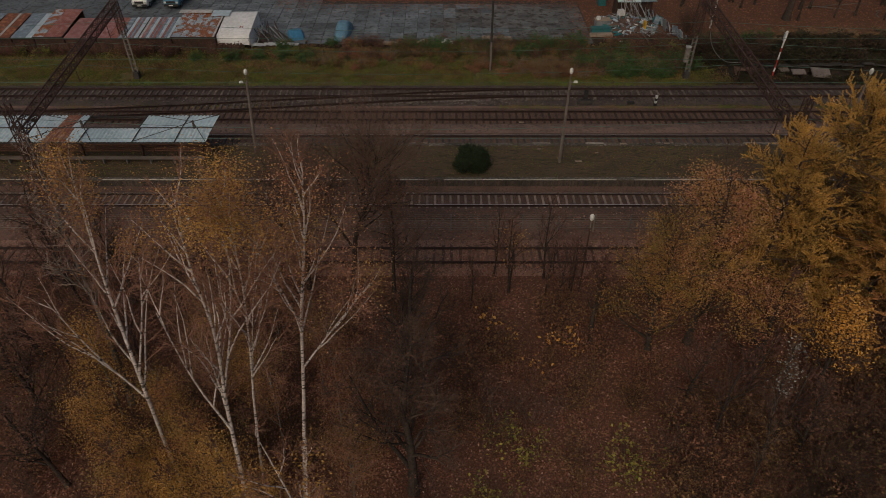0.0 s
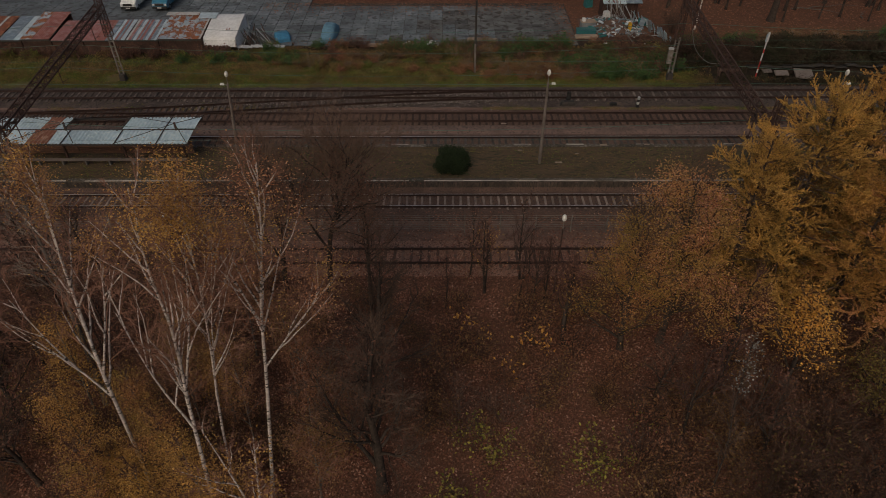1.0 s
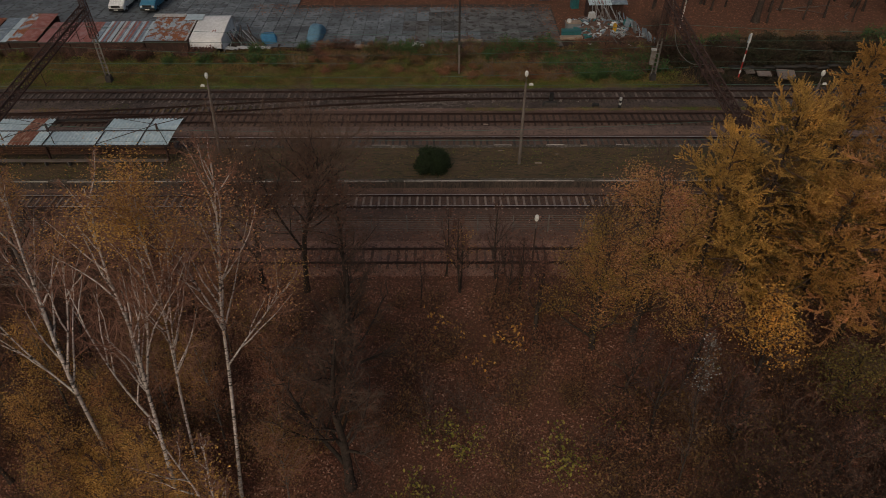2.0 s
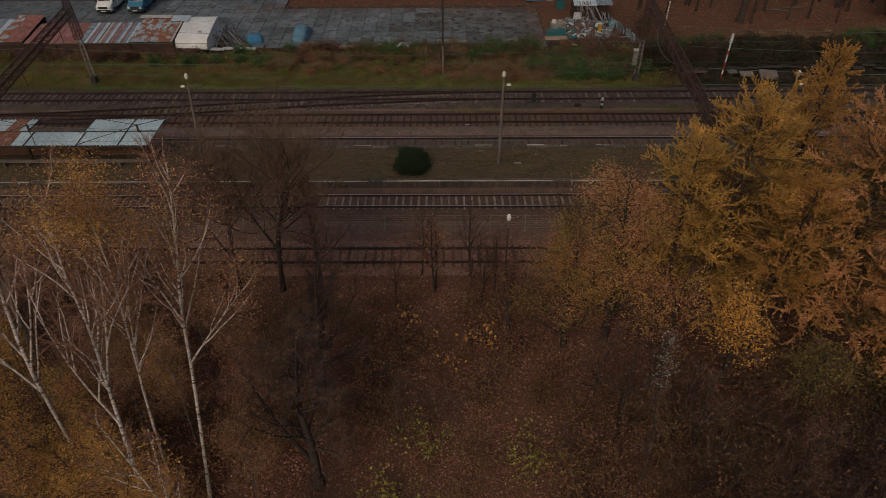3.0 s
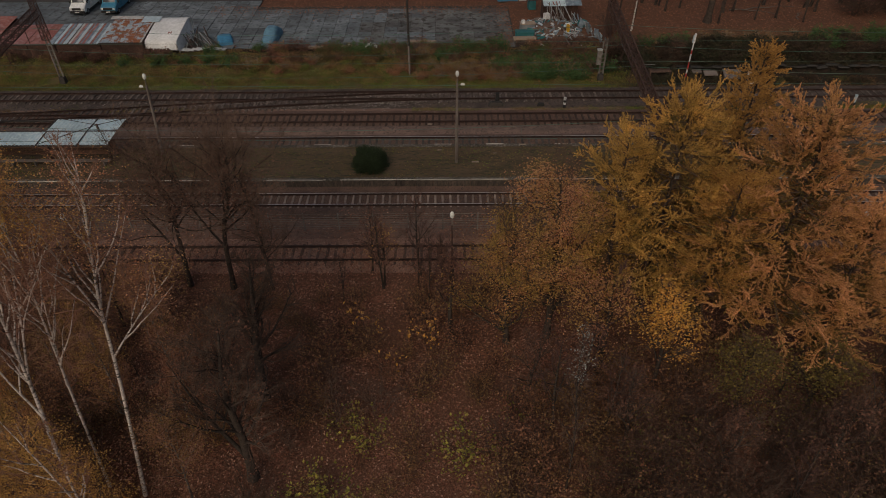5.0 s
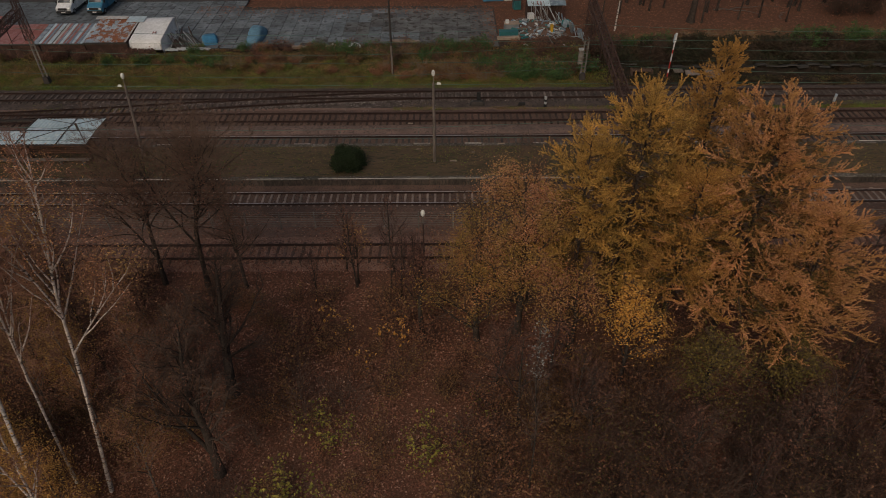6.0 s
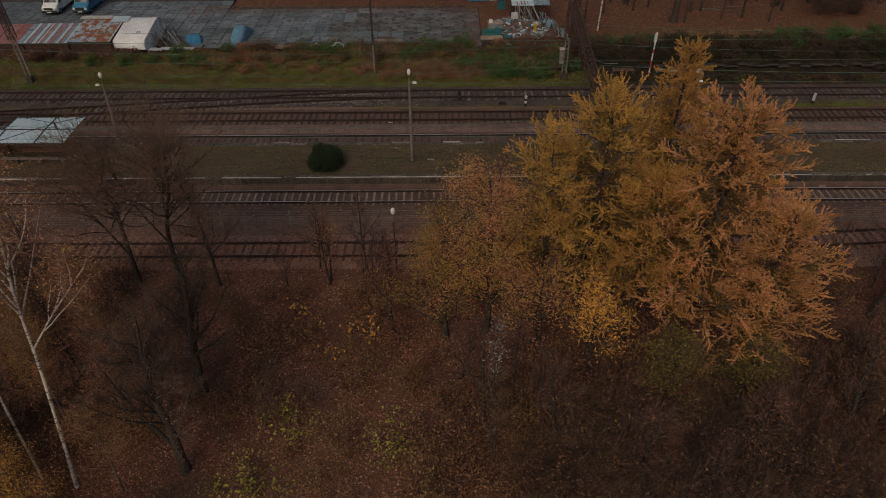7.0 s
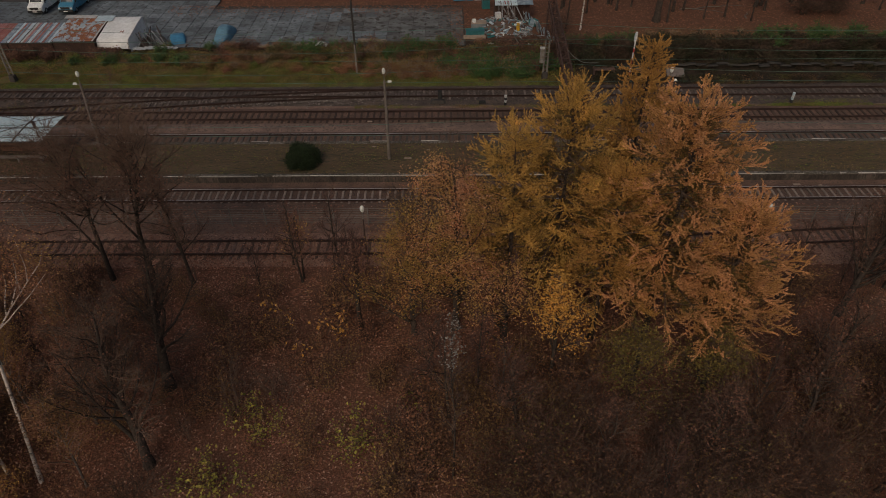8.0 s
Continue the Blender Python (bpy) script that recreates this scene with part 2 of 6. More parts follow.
OLD_SL = mat("rotten_sleeper", (0.17, 0.112, 0.088), (0.095, 0.065, 0.052), 1.5, 0.9, 0.4, 30, vary=0.35)
TWIG_M = mat("brown_twig", (0.175, 0.113, 0.084), (0.12, 0.078, 0.058), 1.0, 0.9, 0.0, 8)
TWIG_P = mat("pale_twig", (0.32, 0.265, 0.225), (0.19, 0.15, 0.128), 1.0, 0.9, 0.0, 8)


# ---- mesh helpers ----
def fast_mesh(name, V, F, material, smooth=False):
    """A mesh from an array of points and an array of equal-sided faces."""
    V, F = np.asarray(V, np.float32), np.asarray(F, np.int32)
    me = bpy.data.meshes.new(name)
    me.vertices.add(len(V))
    me.vertices.foreach_set("co", V.ravel())
    k = F.shape[1]
    me.loops.add(F.size)
    me.loops.foreach_set("vertex_index", F.ravel())
    me.polygons.add(len(F))
    me.polygons.foreach_set("loop_start", np.arange(0, F.size, k, dtype=np.int32))
    me.polygons.foreach_set("use_smooth", np.full(len(F), smooth))
    me.update(calc_edges=True)
    me.validate()
    me.materials.append(material)
    return me


class Geo:
    """Collects boxes, tubes and quads, all of four-sided faces, into one mesh."""

    def __init__(self):
        self.V, self.F, self.n = [], [], 0

    def add(self, V, F):
        self.V.append(np.asarray(V, float))
        self.F.append(np.asarray(F, int) + self.n)
        self.n += len(V)
        return self

    def box(self, c, s, m=None, taper=1.0, bevel=0.0):
        """A box of size s round c, with its top drawn in by taper, and its upright edges cut by bevel."""
        x, y, z = (v / 2 for v in s)
        if bevel:
            b = min(bevel, x * 0.9, y * 0.9)
            ring = [(-x + b, -y), (x - b, -y), (x, -y + b), (x, y - b), (x - b, y), (-x + b, y), (-x, y - b), (-x, -y + b)]
            V = [(px * 1.0, py * 1.0, -z) for px, py in ring] + [(px * taper, py * taper, z - b) for px, py in ring]
            V += [(px * taper * (1 - b / x), py * taper * (1 - b / y), z) for px, py in ring]
            F = [(i, (i + 1) % 8, 8 + (i + 1) % 8, 8 + i) for i in range(8)] + [(8 + i, 8 + (i + 1) % 8, 16 + (i + 1) % 8, 16 + i) for i in range(8)]
            F += [(16, 17, 18, 23), (23, 18, 19, 22), (22, 19, 20, 21), (3, 2, 1, 0), (4, 3, 0, 7), (5, 4, 7, 6)]
            F[-3:] = [(7, 2, 1, 0), (6, 3, 2, 7), (5, 4, 3, 6)]
        else:
            V = [(sx * x * (taper if sz > 0 else 1), sy * y * (taper if sz > 0 else 1), sz * z) for sz in (-1, 1) for sx, sy in ((-1, -1), (1, -1), (1, 1), (-1, 1))]
            F = [(0, 1, 5, 4), (1, 2, 6, 5), (2, 3, 7, 6), (3, 0, 4, 7), (4, 5, 6, 7), (3, 2, 1, 0)]
        V = np.array(V)
        if m is not None:
            V = V @ np.array(m.to_3x3()).T
        return self.add(V + np.array(c), F)

    def tube(self, pts, radii, sides=6, cap=False):
        pts = np.asarray(pts, float)
        n = len(pts)
        radii = np.broadcast_to(np.asarray(radii, float), (n,))
        d = np.gradient(pts, axis=0)
        d /= np.linalg.norm(d, axis=1)[:, None] + 1e-9
        ref = np.array([0.0, 0, 1]) if abs(d[0][2]) < 0.9 else np.array([1.0, 0, 0])
        u = np.cross(d, ref)
        u /= np.linalg.norm(u, axis=1)[:, None] + 1e-9
        v = np.cross(d, u)
        a = np.arange(sides) * 2 * math.pi / sides
        V = pts[:, None] + radii[:, None, None] * (np.cos(a)[None, :, None] * u[:, None] + np.sin(a)[None, :, None] * v[:, None])
        i, j = np.meshgrid(np.arange(n - 1), np.arange(sides), indexing="ij")
        k = (j + 1) % sides
        F = np.stack([i * sides + j, i * sides + k, (i + 1) * sides + k, (i + 1) * sides + j], -1).reshape(-1, 4)
        self.add(V.reshape(-1, 3), F)
        if cap and sides % 2 == 0:
            for base in (0, (n - 1) * sides):
                self.F.append(np.array([(base + q, base + q + 1, base + sides - 2 - q, base + sides - 1 - q) for q in range(sides // 2 - 1)]) + self.n - n * sides)
        return self

    def bar(self, a, b, w, h=None):
        """A straight square bar from a to b."""
        a, b = Vector(a), Vector(b)
        q = (b - a).to_track_quat("Z", "Y").to_matrix()
        return self.box((a + b) / 2, (w, h or w, (b - a).length), q)

    def sheet(self, grid):
        """A surface over an array of points, rows by columns."""
        g = np.asarray(grid, float)
        r, c = g.shape[:2]
        i, j = np.meshgrid(np.arange(r - 1), np.arange(c - 1), indexing="ij")
        F = np.stack([i * c + j, i * c + j + 1, (i + 1) * c + j + 1, (i + 1) * c + j], -1).reshape(-1, 4)
        return self.add(g.reshape(-1, 3), F)

    def lathe(self, c, profile, sides=12):
        """Rings of (radius, height) round the upright axis through c."""
        a = np.arange(sides + 1) * 2 * math.pi / sides
        return self.sheet([[(c[0] + r * math.cos(t), c[1] + r * math.sin(t), c[2] + h) for t in a] for r, h in profile])

    def mesh(self, name, material, smooth=False):
        return fast_mesh(name, np.concatenate(self.V), np.concatenate(self.F), material, smooth)


def part(name, g, material, parent=None, label="", smooth=False, kind=""):
    """One mesh object under a thing, from a Geo or a ready mesh."""
    me = g if isinstance(g, bpy.types.Mesh) else g.mesh(name, material, smooth)
    ob = new(name, me)
    if parent is not None:
        ob.parent = parent
    return tagged(ob, label, "", "", kind)


def thing(name, at, label, category, group="", kind="", rz=0.0):
    ob = new(name)
    ob.matrix_basis = pose(*at, 0, 0, rz)
    return tagged(ob, label, category, group, kind)


def leaf_quads(rng, P, size, spread=0.0, flat=0.3, long=1.5):
    """Small rhombic leaves at the points P, turned at random; flat: how level they lie."""
    n = len(P)
    P = P + rng.normal(0, 1, (n, 3)) * spread
    nrm = rng.normal(0, 1, (n, 3))
    nrm[:, 2] = np.abs(nrm[:, 2]) + flat * 4
    nrm /= np.linalg.norm(nrm, axis=1)[:, None]
    t = rng.normal(0, 1, (n, 3))
    u = np.cross(nrm, t)
    u /= np.linalg.norm(u, axis=1)[:, None] + 1e-9
    v = np.cross(nrm, u)
    s = (size * rng.uniform(0.55, 1.25, n))[:, None]
    V = np.stack([P - u * s * long / 2, P - v * s * 0.5 + nrm * s * 0.12, P + u * s * long / 2, P + v * s * 0.5 + nrm * s * 0.12], 1).reshape(-1, 3)
    return V, np.arange(4 * n).reshape(n, 4)


LOT = 0.6


def ground_z(x, y):
    """Height of the earth: a level yard, a low bank behind the tracks, the lot above it."""
    def ease(a, b, v):
        t = min(1, max(0, (v - a) / (b - a)))
        return t * t * (3 - 2 * t)
    z = -0.1 + (LOT + 0.05) * ease(60.4, 68.6, y) + 0.5 * ease(25, 40, x) * ease(63.0, 68.0, y)
    wood = 1 - ease(26, 31.5, y)
    z += wood * (0.25 * noise.noise((x * 0.12, y * 0.12, 3.0)) + 0.1 * noise.noise((x * 0.5, y * 0.5, 8.0)))
    z += ease(60.2, 62.0, y) * (0.12 * noise.noise((x * 0.4, y * 0.5, 1.0)) + 0.06 * noise.noise((x * 1.3, y * 1.4, 2.0)))
    z += 0.55 * ease(28, 31, x) * ease(62.9, 63.6, y)
    if y > 70 and x < 17:
        z -= 0.25
    return z


# ---- ground ----
def axis_steps(lo, hi, fine, reach):
    mid = list(np.arange(lo, hi + fine / 2, fine))
    out, step = [], fine
    v = lo
    while v > -reach:
        step *= 1.6
        v -= step
        out.append(v)
    head = out[::-1]
    out, step, v = [], fine, mid[-1]
    while v < reach:
        step *= 1.6
        v += step
        out.append(v)
    return head + mid + out


xs, ys = axis_steps(-66, 78, 0.6, 4000), axis_steps(4, 92, 0.5, 4000)
g = Geo().sheet([[(x, y, ground_z(x, y)) for x in xs] for y in ys])
tagged(part("ground", g, EARTH, smooth=True), "leaf-strewn woodland floor, ballast yard and rough grass bank", "ground", kind="structure")


# ---- railway tracks ----
RAIL_PROFILE = [(-0.065, 0.0), (-0.065, 0.02), (-0.012, 0.04), (-0.012, 0.115), (-0.036, 0.125), (-0.036, 0.158), (0.036, 0.158), (0.036, 0.125), (0.012, 0.115), (0.012, 0.04), (0.065, 0.02), (0.065, 0.0)]


def rail_geo(path, z):
    """A rail along points (x, y), as a drawn profile; the running top is a part of its own."""
    web, head = Geo(), Geo()
    web.sheet([[(x, y + a, z + h) for a, h in RAIL_PROFILE] for x, y in path])
    head.sheet([[(x, y + a, z + 0.162) for a in (-0.033, 0.033)] for x, y in path])
    return web, head


def sleeper_mesh(name, material, length=2.5, high=0.16, wide=0.21):
    return Geo().box((0, 0, 0), (wide, length, high), None, 0.93, 0.02).mesh(name, material)


def bed(name, y0, y1, top, material, label, x0=-320.0, x1=340.0, crest=0.6, ridge=0.0, middle=0.0):
    """A ballast bed with sloping shoulders and an uneven crown."""
    gg = Geo()
    us = np.linspace(y0 - crest, y1 + crest, 23 if ridge else 9)
    rows = []
    for x in list(np.arange(x0, -70, 10.0)) + list(np.arange(-70, 80, 0.5)) + list(np.arange(80, x1 + 1, 10.0)):
        row = []
        for u in us:
            edge = min(1, max(0, min(u - (y0 - crest), (y1 + crest) - u) / crest))
            row.append((x, u, -0.16 + (top + 0.16) * edge + 0.03 * noise.noise((x * 1.1, u * 1.6, 5.0)) * edge + ridge * edge * min(1, max(0, (abs(u - middle) - 0.86) / 0.16))))
        rows.append(row)
    gg.sheet(rows)
    ob = part(name, gg, material, smooth=True)
    return tagged(ob, label, "track bed", kind="structure")


def curve_off(x):
    return 0.0011 * max(0.0, x - 12) ** 2 if x < 60 else 2.53 + 0.1 * (x - 60)


def track(y, sleeper, spacing, label, rail_top=0.2, x0=-75, x1=88, bright=True, wide=2.5, bend=0.0):
    """One straight track along x: two rails on sleepers that lie in the ballast."""
    root = thing("railway_track", (0, 0, 0), label, "railway track", "parallel tracks", "structure")
    zr = rail_top - 0.162
    for off in (-0.7525, 0.7525):
        pts = [(x, y + off + bend * curve_off(x)) for x in np.linspace(-320, 340, 133)]
        web, head = rail_geo(pts, zr)
        r = part("rail", web, RAIL, root)
        part("rail_head", head, RAILHEAD if bright else RAIL, r, "worn running surface")
    rng = np.random.default_rng(int(y * 10))
    n = 0
    far = Geo()
    for k in range(int(-200 / spacing), int(220 / spacing)):
        x = k * spacing
        m = Matrix.Translation((x + rng.normal(0, 0.015), y + bend * curve_off(x) + rng.normal(0, 0.03), zr - 0.08 + rng.normal(0, 0.006))) @ Matrix.Rotation(rng.normal(0, 0.012), 4, "Z")
        if x0 < x < x1 and n < 300:
            ob = new("sleeper", sleeper)
            ob.parent = root
            ob.matrix_basis = m
            n += 1
        else:
            far.box((x, y + bend * curve_off(x), zr - 0.08), (0.25, wide, 0.16))
    part("far_sleeper", far, sleeper.materials[0], root, kind="stuff")
    return root


Y1, Y2, Y3, Y4, Y5 = 34.16, 40.75, 49.6, 54.0, 58.6
bed("track_bed_1", Y1 - 1.6, Y1 + 1.6, -0.03, BALLAST_L, "leaf-covered ballast of the disused track")
bed("track_bed_2", Y2 - 1.9, Y2 + 1.5, -0.03, BALLAST_D, "dark oily ballast beside the platform", ridge=0.085, middle=Y2)
bed("track_bed_3", Y3 - 1.3, Y3 + 1.3, -0.05, BALLAST_D, "dark ballast of the platform track", ridge=0.06, middle=Y3)
bed("track_bed_4", Y4 - 1.5, Y4 + 1.5, -0.04, BALLAST_D, "dark brown ballast")
bed("track_bed_5", Y5 - 2.1, Y5 + 1.7, -0.05, BALLAST, "grey ballast round the turnout")
track(Y1, sleeper_mesh("sleeper", OLD_SL), 0.62, "disused rusty track with wooden sleepers sunk in leaves", bright=False, bend=1.0)
track(Y2, sleeper_mesh("sleeper", CONC_SL, wide=0.18), 0.6, "track on pale concrete sleepers beside the platform")
track(Y3, sleeper_mesh("sleeper", DARK_SL), 0.6, "track on grey weathered sleepers behind the platform")
track(Y4, sleeper_mesh("sleeper", WOOD_SL), 0.62, "rusty track on dark tarred sleepers", bright=False)
track(Y5, sleeper_mesh("sleeper", MOSSY_SL), 0.64, "siding track on weathered sleepers with a turnout", bright=False)


def turnout_y(x):
    t = min(1, max(0, (14 - x) / 58))
    return Y5 + (Y4 - Y5) * t * t * (3 - 2 * t)


turnout = thing("railway_turnout", (0, 0, 0), "turnout whose curved rails cross over to the next track", "railway turnout", "parallel tracks", "structure")
for off in (-0.7525, 0.7525):
    web, head = rail_geo([(x, turnout_y(x) + off) for x in np.linspace(14, -44, 50)], 0.042)
    r = part("rail", web, RAIL, turnout)
    part("rail_head", head, RAIL, r)
    web, head = rail_geo([(x, turnout_y(x) + off * 0.86) for x in np.linspace(-4, -12, 8)], 0.042)
    part("check_rail", web, RAIL, turnout)
long_sleeper = sleeper_mesh("sleeper", MOSSY_SL, 2.7)
for k in range(92):
    x = 12.4 - k * 0.61
    ob = new("sleeper", long_sleeper)
    ob.parent = turnout
    ob.matrix_basis = pose(x, turnout_y(x), -0.036, 0, 0, 3.0 * math.sin(k * 0.035))
# strip of pinkish gravel between the third and fourth track
gg = Geo()
gg.sheet([[(x, u, -0.05 + (0.16 if 0 < i < 5 else -0.12) + 0.04 * noise.noise((x * 0.8, u, 4.0))) for i, u in enumerate(np.linspace(51.0, 52.75, 6))] for x in list(np.arange(-320, -60, 20.0)) + list(np.arange(-60, 80, 0.7)) + list(np.arange(80, 341, 20.0))])
tagged(part("gravel_strip", gg, GRAVEL_P, smooth=True), "low strip of pinkish gravel between two tracks", "gravel", kind="structure")

# ballast heaped against the platform wall
gg = Geo()
gg.sheet([[(x, u, h + 0.035 * noise.noise((x * 1.3, u * 2, 9.0))) for u, h in ((41.7, -0.1), (41.95, 0.02), (42.25, 0.17), (42.7, 0.2))] for x in list(np.arange(-320, -60, 20.0)) + list(np.arange(-60, 80, 0.6)) + list(np.arange(80, 341, 20.0))])
tagged(part("ballast_shoulder", gg, BALLAST_D, smooth=True), "dark ballast heaped against the platform wall", "ballast", kind="structure")

# ---- island platform ----
PT = 0.8
PY0, PY1 = 42.42, 48.0
gg = Geo()
rows = []
for x in list(np.arange(-300, -70, 10.0)) + list(np.arange(-70, 80, 0.6)) + list(np.arange(80, 301, 10.0)):
    rows.append([(x, u, PT - 0.02 + (0.035 * noise.noise((x * 0.7, u * 0.9, 7.0)) if 0 < i < 9 else 0)) for i, u in enumerate(np.linspace(PY0 + 0.1, PY1 - 0.1, 10))])
gg.sheet(rows)
platform = tagged(part("platform", gg, PLATF, smooth=True), "worn island platform of dirt and thin grass with pale edges", "platform", kind="structure")
rng = np.random.default_rng(5)
edge_slab = Geo().box((0, 0, 0), (1.46, 0.42, 0.1), None, 0.98, 0.02).mesh("edge_slab", COPING)
edge_slab_far = Geo().box((0, 0, 0), (1.46, 0.42, 0.1), None, 0.98, 0.02).mesh("edge_slab", COPING)
wall_slab = Geo().box((0, 0, 0), (1.47, 0.12, 0.82), None, 1.0, 0.015).mesh("wall_slab", WALLC)
edge_line = Geo().box((0, 0, 0), (1.48, 0.095, 0.03)).mesh("edge_line", EDGE)
for k in range(-48, 54):
    x = k * 1.5
    for y, me, s in ((PY0 + 0.2, edge_slab, -1), (PY1 - 0.2, edge_slab_far, 1)):
        ob = new("edge_slab", me)
        ob.parent = platform
        ob.matrix_basis = pose(x, y + rng.normal(0, 0.012), PT - 0.02 + rng.normal(0, 0.01), 0, rng.normal(0, 0.3), rng.normal(0, 0.3))
        if rng.uniform() < (0.93 if s < 0 else 0.3):
            ob = new("edge_line", edge_line)
            ob.parent = platform
            ob.matrix_basis = pose(x, y + s * 0.15, PT + 0.028 + rng.normal(0, 0.006), 0, 0, rng.normal(0, 0.4))
        ob = new("wall_slab", wall_slab)
        ob.parent = platform
        ob.matrix_basis = pose(x, y - 0.12 * -s, PT - 0.46, rng.normal(0, 0.8), 0, 0)



# ---- plants ----
LEAF_BIRCH = leaf_mat("birch_leaf", [(0.35, 0.19, 0.048), (0.55, 0.31, 0.08), (0.73, 0.45, 0.135), (0.34, 0.17, 0.052)], other=[(0.28, 0.135, 0.048), (0.46, 0.24, 0.075), (0.6, 0.35, 0.115)])
LEAF_COPPER = leaf_mat("copper_leaf", [(0.3, 0.115, 0.056), (0.52, 0.21, 0.1), (0.76, 0.42, 0.25), (0.4, 0.17, 0.076)], other=[(0.24, 0.145, 0.048), (0.44, 0.265, 0.078), (0.64, 0.4, 0.12)], patch=0.6)
LEAF_OLIVE = leaf_mat("olive_leaf", [(0.26, 0.16, 0.045), (0.46, 0.275, 0.07), (0.23, 0.17, 0.05), (0.62, 0.38, 0.11)], other=[(0.2, 0.085, 0.04), (0.38, 0.17, 0.07), (0.46, 0.27, 0.1)], patch=0.7)
LEAF_YELLOW = leaf_mat("yellow_leaf", [(0.52, 0.24, 0.046), (0.78, 0.4, 0.082), (0.88, 0.53, 0.145), (0.52, 0.22, 0.056)], glow=0.25)
LEAF_GREEN = leaf_mat("yellow_green_leaf", [(0.17, 0.17, 0.035), (0.3, 0.28, 0.055), (0.4, 0.34, 0.07), (0.22, 0.17, 0.045)])
LEAF_DARK = leaf_mat("withered_leaf", [(0.09, 0.046, 0.033), (0.15, 0.074, 0.05), (0.23, 0.115, 0.08), (0.12, 0.062, 0.042)])
LEAF_LITTER = leaf_mat("fallen_leaf", [(0.1, 0.044, 0.03), (0.2, 0.08, 0.05), (0.31, 0.135, 0.085), (0.16, 0.085, 0.052), (0.27, 0.11, 0.07), (0.52, 0.32, 0.23)], glow=0.05)
LEAF_RUSSET = leaf_mat("russet_leaf", [(0.17, 0.07, 0.042), (0.27, 0.115, 0.063), (0.38, 0.185, 0.11), (0.21, 0.11, 0.058)], other=[(0.19, 0.115, 0.05), (0.3, 0.18, 0.07), (0.14, 0.075, 0.045)], patch=0.35)
LEAF_DUN = leaf_mat("dun_olive_leaf", [(0.15, 0.115, 0.036), (0.24, 0.175, 0.05), (0.11, 0.09, 0.032), (0.31, 0.22, 0.06)])
LEAF_SILVER = leaf_mat("silver_leaf", [(0.24, 0.25, 0.23), (0.38, 0.39, 0.36), (0.17, 0.16, 0.14)])
NEEDLE_Y = leaf_mat("larch_needle_gold", [(0.42, 0.23, 0.056), (0.68, 0.4, 0.1), (0.92, 0.58, 0.18), (0.6, 0.34, 0.09)], glow=0.25, other=[(0.26, 0.165, 0.048), (0.46, 0.285, 0.08), (0.66, 0.42, 0.125)], patch=0.9)
NEEDLE_O = leaf_mat("larch_needle_orange", [(0.48, 0.215, 0.09), (0.72, 0.355, 0.165), (0.9, 0.51, 0.27), (0.58, 0.29, 0.125)], glow=0.2, other=[(0.3, 0.15, 0.055), (0.54, 0.28, 0.1), (0.74, 0.42, 0.16)], patch=0.9)
NEEDLE_B = leaf_mat("larch_needle_bronze", [(0.3, 0.165, 0.046), (0.5, 0.27, 0.075), (0.66, 0.37, 0.11), (0.4, 0.225, 0.065)], glow=0.18)
# greener inner needles, with the shade inside the crowns put into their colour
NEEDLE_SHADE = leaf_mat("larch_needle_olive_shade", [(0.1, 0.08, 0.026), (0.16, 0.12, 0.036), (0.24, 0.165, 0.048)], glow=0.12, other=[(0.12, 0.072, 0.03), (0.2, 0.112, 0.042)], patch=0.7)
EVERGREEN = leaf_mat("evergreen_leaf", [(0.015, 0.027, 0.011), (0.026, 0.044, 0.017), (0.042, 0.06, 0.025)], glow=0.05)
SCRUB = leaf_mat("scrub_leaf", [(0.045, 0.06, 0.022), (0.08, 0.09, 0.03), (0.15, 0.13, 0.045)], other=[(0.1, 0.058, 0.035), (0.17, 0.1, 0.05), (0.075, 0.045, 0.03), (0.22, 0.14, 0.06)], patch=0.35)
SCRUB_D = leaf_mat("dark_scrub_blade", [(0.022, 0.03, 0.015), (0.045, 0.05, 0.022), (0.075, 0.055, 0.034), (0.035, 0.045, 0.018)], other=[(0.06, 0.038, 0.026), (0.1, 0.062, 0.04), (0.035, 0.026, 0.018)], patch=0.3)
SCRUB_G = leaf_mat("green_scrub_leaf", [(0.04, 0.09, 0.028), (0.07, 0.135, 0.045), (0.11, 0.15, 0.05)])
GRASS_G = leaf_mat("green_grass_blade", [(0.07, 0.12, 0.022), (0.13, 0.18, 0.035), (0.21, 0.23, 0.05)], glow=0.15, other=[(0.11, 0.11, 0.035), (0.2, 0.17, 0.05)], patch=0.4)
GRASS = leaf_mat("grass_blade", [(0.08, 0.115, 0.025), (0.15, 0.18, 0.038), (0.25, 0.22, 0.055)], glow=0.15, other=[(0.14, 0.095, 0.045), (0.23, 0.155, 0.06), (0.12, 0.075, 0.04), (0.34, 0.235, 0.095)], patch=0.6)


def spline(ctrl, n):
    """n points on a smooth curve through the control points."""
    c = np.asarray(ctrl, float)
    c = np.vstack([2 * c[0] - c[1], c, 2 * c[-1] - c[-2]])
    out = []
    for s in np.linspace(0, len(c) - 3 - 1e-6, n):
        i, t = int(s), s - int(s)
        p0, p1, p2, p3 = c[i:i + 4]
        out.append(0.5 * (2 * p1 + (p2 - p0) * t + (2 * p0 - 5 * p1 + 4 * p2 - p3) * t * t + (3 * p1 - p0 - 3 * p2 + p3) * t ** 3))
    return np.array(out)


def unit(v):
    return v / (np.linalg.norm(v) + 1e-9)


